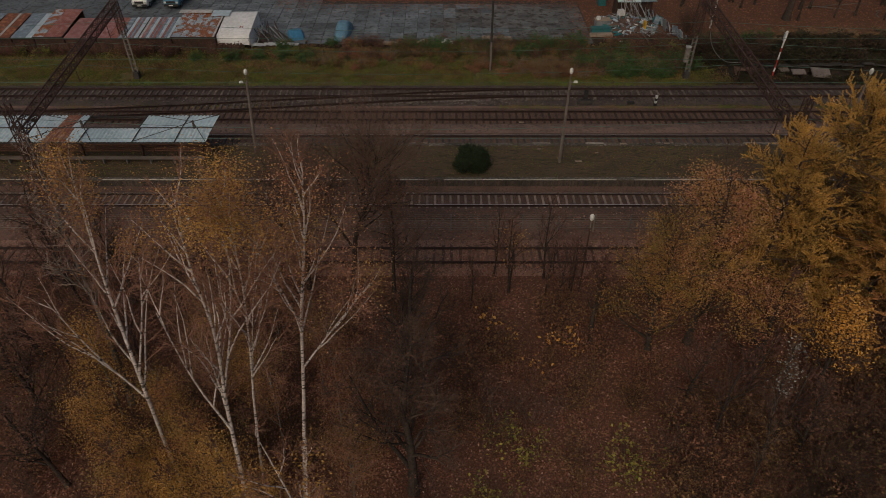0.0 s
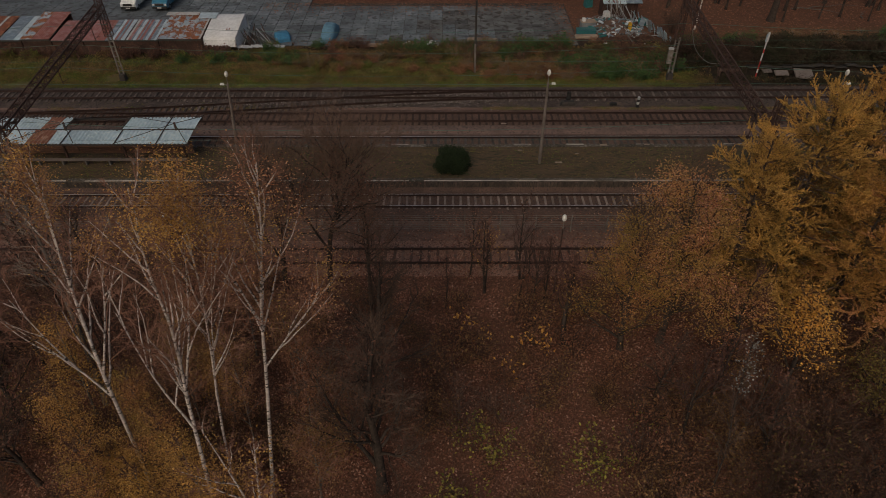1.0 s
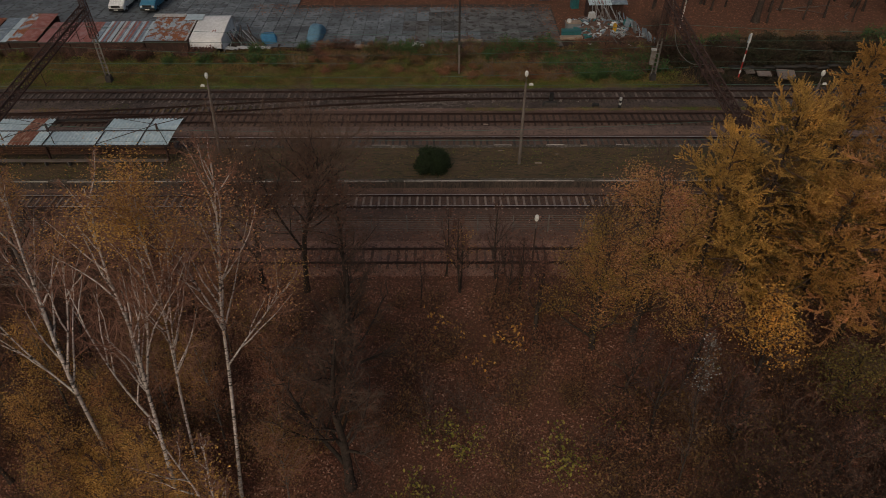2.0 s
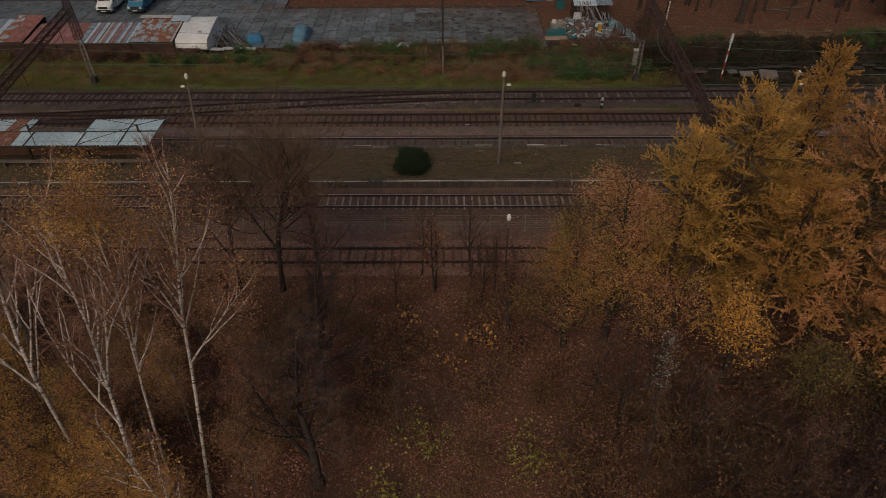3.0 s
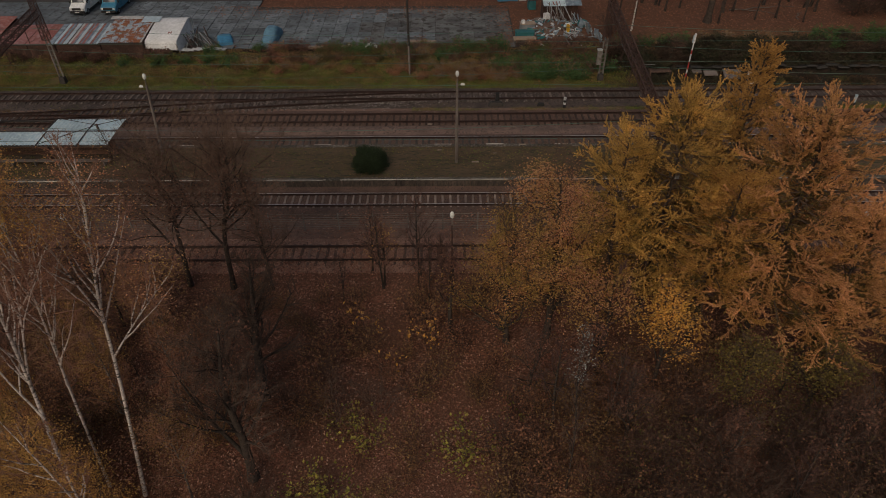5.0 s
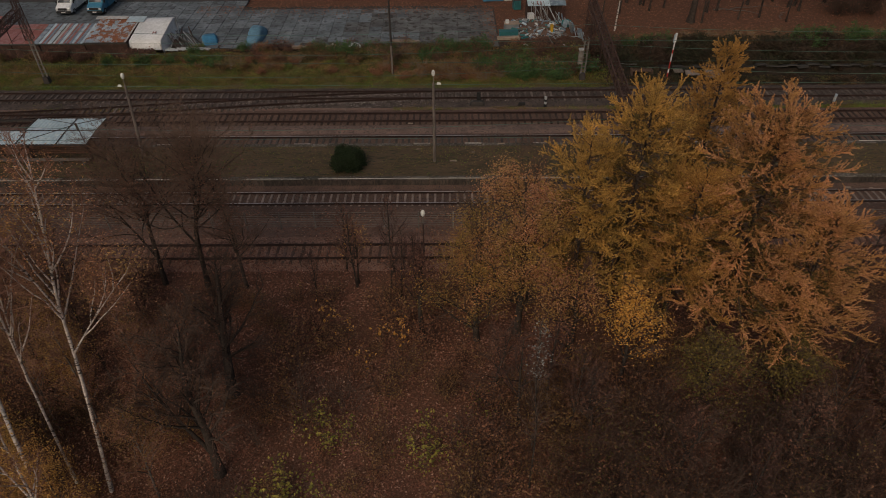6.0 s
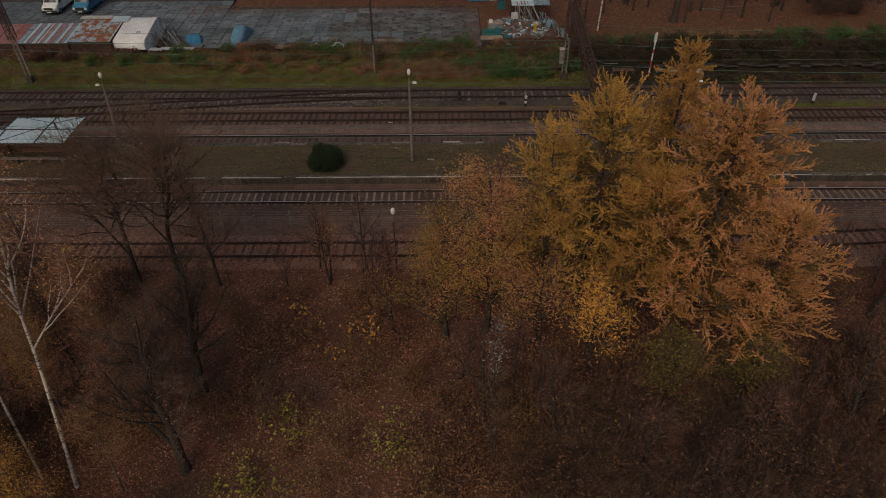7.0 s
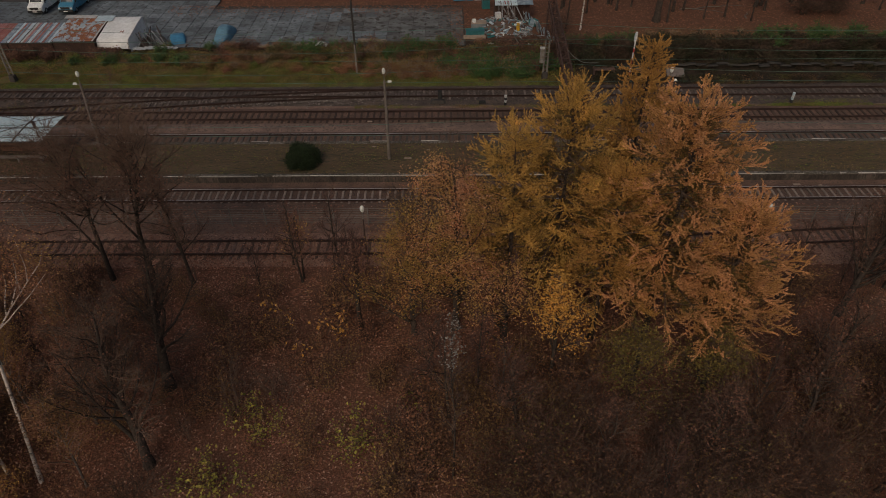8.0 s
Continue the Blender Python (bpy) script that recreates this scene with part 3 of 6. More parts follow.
def shoot(rng, p, d, length, wiggle, lift, n):
    """A wandering shoot from p along d; lift bends it up (or down, if minus)."""
    pts = [np.array(p, float)]
    d = unit(np.array(d, float))
    for _ in range(n):
        d = unit(d + rng.normal(0, wiggle, 3) + np.array([0, 0, lift]))
        pts.append(pts[-1] + d * length / n)
    return np.array(pts)


def offshoot(rng, stem, s, angle):
    """The place at share s of a stem, and a direction that leaves it at that angle."""
    i = min(len(stem) - 2, int(s * (len(stem) - 1)))
    t = s * (len(stem) - 1) - i
    p = stem[i] * (1 - t) + stem[i + 1] * t
    ax = unit(stem[i + 1] - stem[i])
    side = unit(np.cross(ax, rng.normal(0, 1, 3)))
    return p, ax * math.cos(angle) + side * math.sin(angle)


def tree(name, at, ctrl, r, label, bark, twig, leaf, seed, limbs=16, limb_len=4.0, start=0.3, angle=0.7, sub=7, fine=6, leaves=6000,
         leaf_size=0.1, lift=0.08, leafy=(0.0, 1.0), spread=0.22, extra=(), category="tree", droop=0.0, group="", twig_r=0.012, top_share=1.0, split=False, wiggle=0.13, sub_r=0.4, limb_r=0.014):
    """A tree at its foot: trunk through ctrl (from the foot), limbs, twigs, and leaves that sit on the twigs between the heights leafy."""
    rng = np.random.default_rng(seed)
    root = thing(name, at, label, category, group)
    wood, twigs = Geo(), Geo()
    stems = [(spline(ctrl, 14), r)]
    H = max(c[2] for c in ctrl)
    for e in extra:
        stems.append((spline(e, 9), r * 0.42))
    tips = []
    for stem, rr in stems:
        rad = rr * (1 - np.linspace(0, 1, len(stem))) ** 0.75 + 0.012
        rad[0] *= 1.35
        wood.tube(stem, rad, 8)
        count = limbs if rr == r else max(4, limbs // 3)
        for k in range(count):
            s = start + (0.99 - start) * ((k + rng.uniform(0, 1)) / count)
            if rr != r:
                s = 0.25 + 0.74 * ((k + rng.uniform(0, 1)) / count)
            p, d = offshoot(rng, stem, s, angle * rng.uniform(0.7, 1.25))
            L = limb_len * (1.15 - s * top_share * 0.85) * rng.uniform(0.6, 1.15)
            limb = shoot(rng, p, d, L, wiggle, lift, 6)
            lr = max(0.014, rr * 0.45 * (1 - s) + limb_r)
            taper = lr * (1 - np.linspace(0, 0.8, 7))
            if split:
                part("limb", Geo().tube(limb, taper, 5), bark, root, smooth=True)
            else:
                wood.tube(limb, taper, 5)
            for j in range(sub):
                s2 = 0.2 + 0.8 * (j + rng.uniform(0, 1)) / sub
                p2, d2 = offshoot(rng, limb, s2, rng.uniform(0.4, 0.95))
                L2 = L * 0.42 * (1.2 - s2 * 0.7) * rng.uniform(0.6, 1.2)
                br = shoot(rng, p2, d2, L2, 0.16, lift * 0.7 - droop * 0.5, 4)
                twigs.tube(br, np.linspace(max(min(0.012, twig_r * 1.4), lr * sub_r), min(0.007, twig_r), 5), 4)
                for _ in range(fine):
                    p3, d3 = offshoot(rng, br, rng.uniform(0.15, 1), rng.uniform(0.3, 0.9))
                    tw = shoot(rng, p3, d3, L2 * rng.uniform(0.35, 0.75), 0.2, -droop, 2)
                    twigs.tube(tw, np.linspace(twig_r, twig_r * 0.4, 3), 3)
                    tips.append(tw)
    part("trunk", wood, bark, root, smooth=True)
    part("branchwork", twigs, twig, root, kind="stuff")
    T = np.array(tips).reshape(-1, 3)
    keep = T[(T[:, 2] >= leafy[0] * H) & (T[:, 2] <= leafy[1] * H)]
    if leaves and len(keep):
        P = keep[rng.integers(0, len(keep), leaves)]
        V, F = leaf_quads(rng, P, leaf_size, spread)
        part("crown", fast_mesh("crown", V, F, leaf), leaf, root)
    return root


def needle_tufts(rng, A, D, ln, wd):
    """Narrow rhombic tufts of needles at the points A, leaning along the shoots D."""
    A, D = np.concatenate(A), np.concatenate(D)
    n = len(A)
    D = D / (np.linalg.norm(D, axis=1)[:, None] + 1e-9)
    d = D * 0.7 + rng.normal(0, 0.5, (n, 3)) + np.array([0, 0, 0.12])
    d /= np.linalg.norm(d, axis=1)[:, None]
    u = np.cross(d, rng.normal(0, 1, (n, 3)))
    u /= np.linalg.norm(u, axis=1)[:, None] + 1e-9
    ln, wd = rng.uniform(*ln, n)[:, None], rng.uniform(*wd, n)[:, None]
    V = np.stack([A, A + d * ln * 0.5 + u * wd, A + d * ln, A + d * ln * 0.5 - u * wd], 1).reshape(-1, 3)
    return V, np.arange(4 * n).reshape(n, 4)


def larch(at, H, R, label, needle, seed, bare=0.2, boughs=95, lean=(0, 0), top=0.55, inner=None):
    """A larch: straight trunk, boughs that sink and sweep up, each ending in a plume of separate long shoots; greener
    needles on the inner twigs, coloured dark for the shade inside the crown.
    """
    rng = np.random.default_rng(seed)
    root = thing("larch", at, label, "larch tree", "autumn larches")
    wood, bough_wood, shoots = Geo(), Geo(), Geo()
    stem = spline([(0, 0, -0.2), (lean[0] * 0.3, lean[1] * 0.3, H * 0.4), (lean[0], lean[1], H)], 16)
    wood.tube(stem, 0.22 * (1 - np.linspace(0, 0.96, 16)) ** 0.8, 8)
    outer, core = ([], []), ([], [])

    def clothe(line, density, into, lo=0.0):
        seg = len(line) - 1
        q = max(3, int(np.linalg.norm(line[-1] - line[0]) * density))
        tt = rng.uniform(lo, 1.0, q) * seg
        ii = np.clip(tt.astype(int), 0, seg - 1)
        into[0].append(line[ii] + (line[ii + 1] - line[ii]) * (tt - ii)[:, None])
        into[1].append(line[ii + 1] - line[ii])

    for w in range(boughs):
        s = bare + (0.99 - bare) * (w + rng.uniform(0, 1)) / boughs
        i, f = int(s * 15), (s * 15) % 1
        p0 = stem[i] * (1 - f) + stem[min(15, i + 1)] * f
        az = w * 2.4 + rng.normal(0, 0.4)
        L = (R * (1 - s) ** top * (0.6 + 0.4 * min(1, s / 0.35)) + 0.5) * rng.uniform(0.5, 1.15)
        m = max(6, int(L / 0.35))
        bough = shoot(rng, p0, (math.cos(az), math.sin(az), rng.uniform(-0.5, 0.3) + 0.7 * s ** 4), L, 0.08, rng.uniform(-0.1, 0.7) / m, m)
        bough_wood.tube(bough, np.linspace(0.012 + 0.011 * L, 0.008, m + 1), 4)
        plume = max(0.0, 1 - 1.9 / L)
        clothe(bough, 150, outer, plume + 0.1)
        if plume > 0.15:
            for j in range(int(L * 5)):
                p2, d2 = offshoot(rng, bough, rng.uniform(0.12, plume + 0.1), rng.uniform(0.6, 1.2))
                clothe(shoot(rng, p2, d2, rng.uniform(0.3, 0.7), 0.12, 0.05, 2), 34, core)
        nb = max(8, int(L * (1 - plume) * 7.5))
        for j in range(nb):
            g = (j + rng.uniform(0.2, 0.8)) / nb
            s2 = plume + (1 - plume) * g
            k = min(m - 1, int(s2 * m))
            p2 = bough[k] + (bough[k + 1] - bough[k]) * (s2 * m - k)
            ax = unit(bough[k + 1] - bough[k])
            side = unit(np.cross(ax, rng.normal(0, 1, 3)))
            d2 = unit(ax * rng.uniform(0.6, 1.0) + side * rng.uniform(0.5, 1.0) + np.array([0, 0, rng.uniform(-0.2, 0.45)]))
            L2 = (1.0 - 0.6 * g) * min(1.0, 0.5 + L / 5.0) * rng.uniform(0.7, 1.25)
            spray = shoot(rng, p2, d2, L2, 0.06, 0.12, 4)
            shoots.tube(spray[[0, 2, 4]], [0.009, 0.007, 0.004], 3)
            clothe(spray, 112, outer)
    part("trunk", wood, BARK_D, root, smooth=True)
    part("bough_work", bough_wood, TWIG_D, root, kind="stuff")
    part("shoot_work", shoots, TWIG_R, root, kind="stuff")
    part("crown", fast_mesh("crown", *needle_tufts(rng, *outer, (0.055, 0.095), (0.012, 0.02)), needle), needle, root)
    part("inner_crown", fast_mesh("inner_crown", *needle_tufts(rng, *core, (0.08, 0.14), (0.016, 0.028)), inner or NEEDLE_SHADE), inner or NEEDLE_SHADE, root, "olive needles on the inner twigs, darkened as shade inside the crown")
    return root


def shrub(name, seed, H, stems, twig, leaf, leaves, leaf_size, label, wide=0.5, category="shrub", group="", fine=5):
    """A many-stemmed shrub at the origin."""
    rng = np.random.default_rng(seed)
    root = thing(name, (0, 0, 0), label, category, group)
    wood = Geo()
    tips = []
    for _ in range(stems):
        a, o = rng.uniform(0, 6.3), rng.uniform(0, 0.3)
        d = (math.cos(a) * wide * rng.uniform(0.3, 1.2), math.sin(a) * wide * rng.uniform(0.3, 1.2), 1)
        st = shoot(rng, (math.cos(a) * o, math.sin(a) * o, -0.1), d, H * rng.uniform(0.55, 1.1), 0.12, 0.02, 4)
        wood.tube(st, np.linspace(0.017, 0.006, 5), 3)
        for _ in range(fine):
            p, dd = offshoot(rng, st, rng.uniform(0.25, 1), rng.uniform(0.4, 1.0))
            b = shoot(rng, p, dd, H * rng.uniform(0.18, 0.42), 0.15, 0.03, 2)
            wood.tube(b, np.linspace(0.01, 0.005, 3), 3)
            tips.append(b)
            for _ in range(2):
                p, dd = offshoot(rng, b, rng.uniform(0.3, 1), rng.uniform(0.4, 1.0))
                c = shoot(rng, p, dd, H * rng.uniform(0.1, 0.22), 0.15, 0.0, 1)
                wood.tube(c, np.linspace(0.007, 0.004, 2), 3)
                tips.append(c)
    part("stem_work", wood, twig, root)
    if leaves:
        T = np.concatenate(tips)
        V, F = leaf_quads(rng, T[rng.integers(0, len(T), leaves)], leaf_size, 0.14)
        part("foliage", fast_mesh("foliage", V, F, leaf), leaf, root)
    return root


# birches in the foreground: foot, then the trunk's course from it
BIRCH = dict(limb_len=5.6, angle=0.46, lift=0.07, twig_r=0.007, sub=7, fine=11, category="birch tree", group="birches", split=True, sub_r=0.5, wiggle=0.08, limb_r=0.026)
tree("birch", (-12.0, 16.0, -0.1), [(0, 0, 0), (-0.05, 0.35, 3.5), (0.35, 0.2, 9.5), (-0.75, 2.2, 12.4), (-1.15, 3.3, 15.2), (-1.3, 3.8, 16.6)], 0.09, "white-barked slanting birch with yellow leaves clinging to its crown", BARK_B, TWIG_H, LEAF_BIRCH, 11,
     limbs=17, start=0.36, leaves=3600, leaf_size=0.05, leafy=(0.88, 1.1), droop=0.03, spread=0.25,
     extra=[[(0.35, 0.2, 9.3), (0.9, 1.2, 12), (1.3, 1.7, 14.4)], [(0.2, 0.3, 7.6), (-1.6, 1.0, 9.6), (-3.2, 1.8, 12.0)]], **BIRCH)
tree("birch", (-7.9, 13.4, -0.1), [(0, 0, 0), (0.1, 0.8, 5.8), (0.05, 1.5, 9.0), (0.4, 1.7, 13.0), (-0.2, 2.7, 15.4), (-0.6, 4.0, 17.8)], 0.09, "white-barked birch with a thin golden crown", BARK_B, TWIG_H, LEAF_BIRCH, 12,
     limbs=17, start=0.36, leaves=900, leaf_size=0.05, leafy=(0.92, 1), droop=0.03, spread=0.35,
     extra=[[(0.15, 1.6, 10.0), (0.9, 2.0, 13), (1.3, 2.6, 15.8)], [(0.1, 1.2, 7.8), (-0.9, 1.6, 10.4), (-1.7, 2.2, 13.6)]], **BIRCH)
tree("birch", (-8.07, 15.96, -0.1), [(0, 0, 0), (0.7, 0.0, 6.7), (1.39, -0.14, 11.53), (1.73, -0.02, 15.31), (1.52, 0.37, 17.87)], 0.055, "grey-white birch with a drooping golden crown", BARK_B, TWIG_H, LEAF_BIRCH, 17,
     limbs=18, start=0.36, leaves=6500, leaf_size=0.05, leafy=(0.92, 1.1), droop=0.08, spread=0.4,
     extra=[[(0.92, -0.11, 8.31), (1.66, -0.02, 12.57), (2.49, 0.1, 16.35)]], **BIRCH)
tree("birch", (-6.1, 15.5, -0.1), [(0, 0, 0), (0.88, 0.95, 8.03), (1.3, 1.3, 12.19), (1.8, 1.8, 15.6), (1.95, 2.6, 18.3)], 0.08, "tall bare white birch with reddish twigs", BARK_B, TWIG_H, LEAF_COPPER, 13,
     limbs=18, start=0.4, leaves=5500, leaf_size=0.05, spread=0.4, leafy=(0.4, 1), droop=0.06,
     extra=[[(1.0, 1.05, 9.3), (2.2, 1.5, 10.9), (3.9, 2.3, 12.9)], [(1.25, 1.25, 11.62), (0.5, 1.4, 14.2), (-0.3, 1.9, 16.9)]], **BIRCH)
tree("birch", (-4.09, 10.24, -0.1), [(0, 0, 0), (0.04, -0.18, 6.89), (0.31, -0.2, 10.05), (0.78, -0.17, 13.99)], 0.065, "slender birch with a few yellow leaves", BARK_B, TWIG_H, LEAF_BIRCH, 14,
     start=0.45, leaves=500, leaf_size=0.06, leafy=(0.5, 1), limbs=9,
     extra=[[(0.12, -0.22, 8.87), (-0.2, -0.2, 11.43), (-0.63, -0.2, 14.38)]], **dict(BIRCH, limb_len=3.2))
tree("bare_tree", (-16.68, 21.67, -0.1), [(0, 0, 0), (-0.4, 1.2, 5), (-1.2, 2.6, 9.6), (-2.6, 5.0, 14.0)], 0.16, "pale grey bare tree with long crooked limbs", BARK_G, TWIG_P, LEAF_DARK, 15,
     limbs=18, limb_len=4.5, start=0.4, leaves=600, lift=0.06)
tree("bare_tree", (-1.4, 21.6, -0.1), [(0, 0, 0), (0.15, 0.3, 2.4), (0.25, 1.0, 5.0), (0.5, 1.8, 9.0)], 0.34, "bare tree with a stout dark trunk and fine twigs", BARK_D, TWIG_D, LEAF_DARK, 16,
     split=True, wiggle=0.18, limbs=26, limb_len=4.8, start=0.34, sub=9, fine=16, leaves=500, leaf_size=0.07, angle=0.75, lift=0.16, twig_r=0.0075)
tree("bare_tree", (-0.8, 16.43, -0.1), [(0, 0, 0), (-0.1, 0.4, 3.0), (-0.3, 0.6, 6.5), (0.2, 1.0, 10.5)], 0.26, "dark forked bare tree among leaf litter", BARK_D, TWIG_D, LEAF_DARK, 17,
     split=True, wiggle=0.18, limbs=28, limb_len=5.4, start=0.26, sub=9, fine=16, twig_r=0.0075, leaves=1500, leaf_size=0.08, angle=0.8, extra=[[(-0.05, 0.2, 1.6), (-1.6, 0.6, 4.6), (-2.7, 1.0, 8.0)]])
tree("bare_tree", (-8.3, 31.0, -0.1), [(0, 0, 0), (0.6, -0.6, 5.3), (0.9, -1.0, 7.2), (0.5, -1.5, 11.0)], 0.15, "dark bare tree beside the disused track", BARK_D, TWIG_M, LEAF_DARK, 18,
     split=True, wiggle=0.16, limbs=30, limb_len=5.8, start=0.34, leaves=3600, leaf_size=0.08, spread=0.35, sub=9, fine=11, angle=0.7, lift=0.07, twig_r=0.0075, top_share=0.6, extra=[[(0.3, -0.3, 2.6), (-0.8, -0.6, 6), (-1.6, -1.4, 9.2)]])
tree("bare_tree", (-5.3, 30.8, -0.1), [(0, 0, 0), (0.7, -0.8, 5.4), (1.9, -1.3, 8.9), (2.4, -1.6, 11.8)], 0.17, "tall dark bare tree with a wide crown of fine twigs", BARK_D, TWIG_M, LEAF_DARK, 19,
     split=True, wiggle=0.16, limbs=34, limb_len=6.2, start=0.34, leaves=4800, leaf_size=0.08, spread=0.35, sub=9, fine=11, angle=0.7, lift=0.07, twig_r=0.0075, top_share=0.6, extra=[[(0.5, -0.5, 3.8), (-0.6, -0.9, 7.0), (-1.0, -1.6, 10.4)]])
tree("bare_tree", (-2.6, 30.6, -0.1), [(0, 0, 0), (0.1, -0.3, 3), (0.3, -1.0, 6.4), (0.2, -1.9, 10.4)], 0.12, "slim dark bare tree beside the disused track", BARK_D, TWIG_M, LEAF_DARK, 23,
     limbs=20, limb_len=4.2, start=0.3, leaves=1500, leaf_size=0.08, spread=0.3, sub=8, fine=13, angle=0.6, lift=0.08, twig_r=0.0075, wiggle=0.16)
tree("bare_tree", (9.53, 25.99, -0.1), [(0, 0, 0), (-0.1, 0.2, 2.5), (0.1, 0.4, 4.6), (0, 0.5, 6.8)], 0.16, "small dark bare tree on leaf litter", BARK_D, TWIG_R, LEAF_DARK, 20,
     limbs=16, limb_len=2.8, start=0.3, leaves=700, angle=0.5, lift=0.12)
tree("bare_tree", (5.01, 31, -0.1), [(0, 0, 0), (0.1, 0.1, 2.5), (0.0, 0.2, 5.2)], 0.06, "thin reddish sapling with last yellow leaves", BARK_D, TWIG_H, LEAF_BIRCH, 21,
     limbs=16, limb_len=2.6, start=0.25, leaves=170, leaf_size=0.08, angle=0.65, lift=0.12, leafy=(0.6, 1), category="sapling")
tree("bare_tree", (40.34, 27.27, -0.1), [(0, 0, 0), (0.5, 0.3, 3), (0.9, 0.5, 6), (1.8, 0.5, 11.5)], 0.22, "crooked dark bare tree", BARK_D, TWIG_D, LEAF_DARK, 22,
     limbs=28, limb_len=5.6, start=0.22, leaves=2600, angle=0.8, sub=9, fine=13, twig_r=0.008, split=True)
# ochre young birches under the tall ones
for x, y, h, sd in ((-15.5, 17.2, 6.4, 57), (-17.0, 21.0, 6.8, 59), (-11.5, 22.5, 6.0, 58), (-8.6, 14.0, 7.2, 51), (-10.6, 16.0, 6.2, 52), (-6.9, 13.2, 5.6, 53), (-12.6, 18.2, 6.4, 54), (-9.2, 20.5, 6.0, 55), (-13.4, 14.4, 6.0, 56), (-11.3, 14.2, 4.8, 61), (-12.9, 15.3, 4.6, 63), (-8.2, 12.2, 4.4, 65)):
    tree("young_birch", (x, y, -0.1), [(0, 0, 0), (0.1, 0.2, h * 0.5), (0.0, 0.4, h)], 0.06, "young birch thinly clothed in ochre leaves", BARK_G, TWIG_R, LEAF_BIRCH if sd % 2 else LEAF_OLIVE, sd,
         limbs=20, limb_len=2.6, start=0.2, leaves=6500, leaf_size=0.048, angle=0.6, spread=0.35, category="young birch", group="young birches", split=True)
# thin russet saplings that fill the space beneath the birches
for x, y, h, sd in ((-7.6, 18.6, 8.4, 151), (-4.6, 19.0, 8.6, 152), (-10.4, 19.2, 8.0, 153), (-6.0, 22.0, 7.4, 154), (-3.6, 15.2, 6.6, 155), (-12.4, 24.5, 7.0, 156), (-9.0, 25.2, 6.6, 157)):
    tree("russet_sapling", (x, y, -0.1), [(0, 0, 0), (0.1, 0.2, h * 0.5), (0.0, 0.4, h)], 0.05, "thin sapling hazy with reddish twigs and russet leaves", BARK_G, TWIG_H, LEAF_RUSSET, sd,
         limbs=20, limb_len=3.0, start=0.25, leaves=3400, leaf_size=0.06, angle=0.55, spread=0.4, sub=7, fine=9, twig_r=0.007, split=True, category="sapling", group="russet saplings")
# leafy trees
tree("copper_tree", (15.46, 26.15, -0.1), [(0, 0, 0), (0.1, 0.3, 4), (0, 0.6, 8), (-0.1, 1.0, 11.4)], 0.22, "broad tree with copper and olive autumn leaves", BARK_D, TWIG_D, LEAF_COPPER, 31,
     limbs=36, limb_len=4.8, start=0.12, leaves=21000, leaf_size=0.07, angle=0.85, spread=0.32, leafy=(0.38, 1), sub=8, top_share=0.8)
tree("copper_tree", (12.91, 25.57, -0.1), [(0, 0, 0), (-0.1, 0.3, 3), (0.1, 0.6, 6), (0.1, 1.0, 9.2)], 0.18, "olive-yellow leafy tree beside a copper one", BARK_D, TWIG_D, LEAF_OLIVE, 32,
     limbs=34, limb_len=4.4, start=0.1, leaves=15000, leaf_size=0.068, angle=0.85, spread=0.32, leafy=(0.36, 1), sub=8, top_share=0.8)
tree("copper_tree", (18.22, 23.35, -0.1), [(0, 0, 0), (0.1, 0.2, 3), (0, 0.3, 5), (0, 0.4, 7.4)], 0.16, "low russet tree with sparse leaves", BARK_D, TWIG_R, LEAF_COPPER, 33,
     limbs=26, limb_len=3.8, start=0.1, leaves=4500, leaf_size=0.068, angle=0.95, spread=0.35, sub=8)
tree("olive_tree", (25.2, 20.4, -0.1), [(0, 0, 0), (0.1, 0.2, 1.8), (0, 0.3, 3.2), (0.1, 0.4, 5.0)], 0.14, "thin olive-leaved tree beneath the larches", BARK_D, TWIG_D, LEAF_DUN, 36,
     limbs=22, limb_len=3.0, start=0.1, leaves=3200, leaf_size=0.09, angle=0.95, spread=0.35)
tree("olive_tree", (29.4, 20.4, -0.1), [(0, 0, 0), (-0.1, 0.2, 1.8), (0, 0.3, 3.0), (0.1, 0.4, 4.6)], 0.14, "thin olive-leaved tree beneath the larches", BARK_D, TWIG_D, LEAF_DUN, 37,
     limbs=22, limb_len=3.0, start=0.1, leaves=3000, leaf_size=0.09, angle=0.95, spread=0.35)
tree("yellow_tree", (20.9, 21.56, -0.1), [(0, 0, 0), (0.05, 0.3, 3), (0, 0.6, 5), (0.1, 0.8, 7.6)], 0.14, "small tree with bright yellow leaves", BARK_D, TWIG_D, LEAF_YELLOW, 34,
     limbs=24, limb_len=3.2, start=0.26, leaves=3200, leaf_size=0.08, angle=0.8, spread=0.28, leafy=(0.35, 1), sub=8)
tree("silver_sapling", (15.2, 15.6, -0.1), [(0, 0, 0), (0.08, 0.6, 4), (-0.1, 1.2, 7), (-0.05, 1.8, 10.2)], 0.04, "thin dark sapling with a few silvery leaves at the top", BARK_D, TWIG_M, LEAF_SILVER, 35,
     limbs=30, limb_len=2.0, start=0.2, leaves=190, leaf_size=0.07, spread=0.16, angle=0.42, leafy=(0.74, 1), sub=5, fine=5, twig_r=0.008, category="sapling")

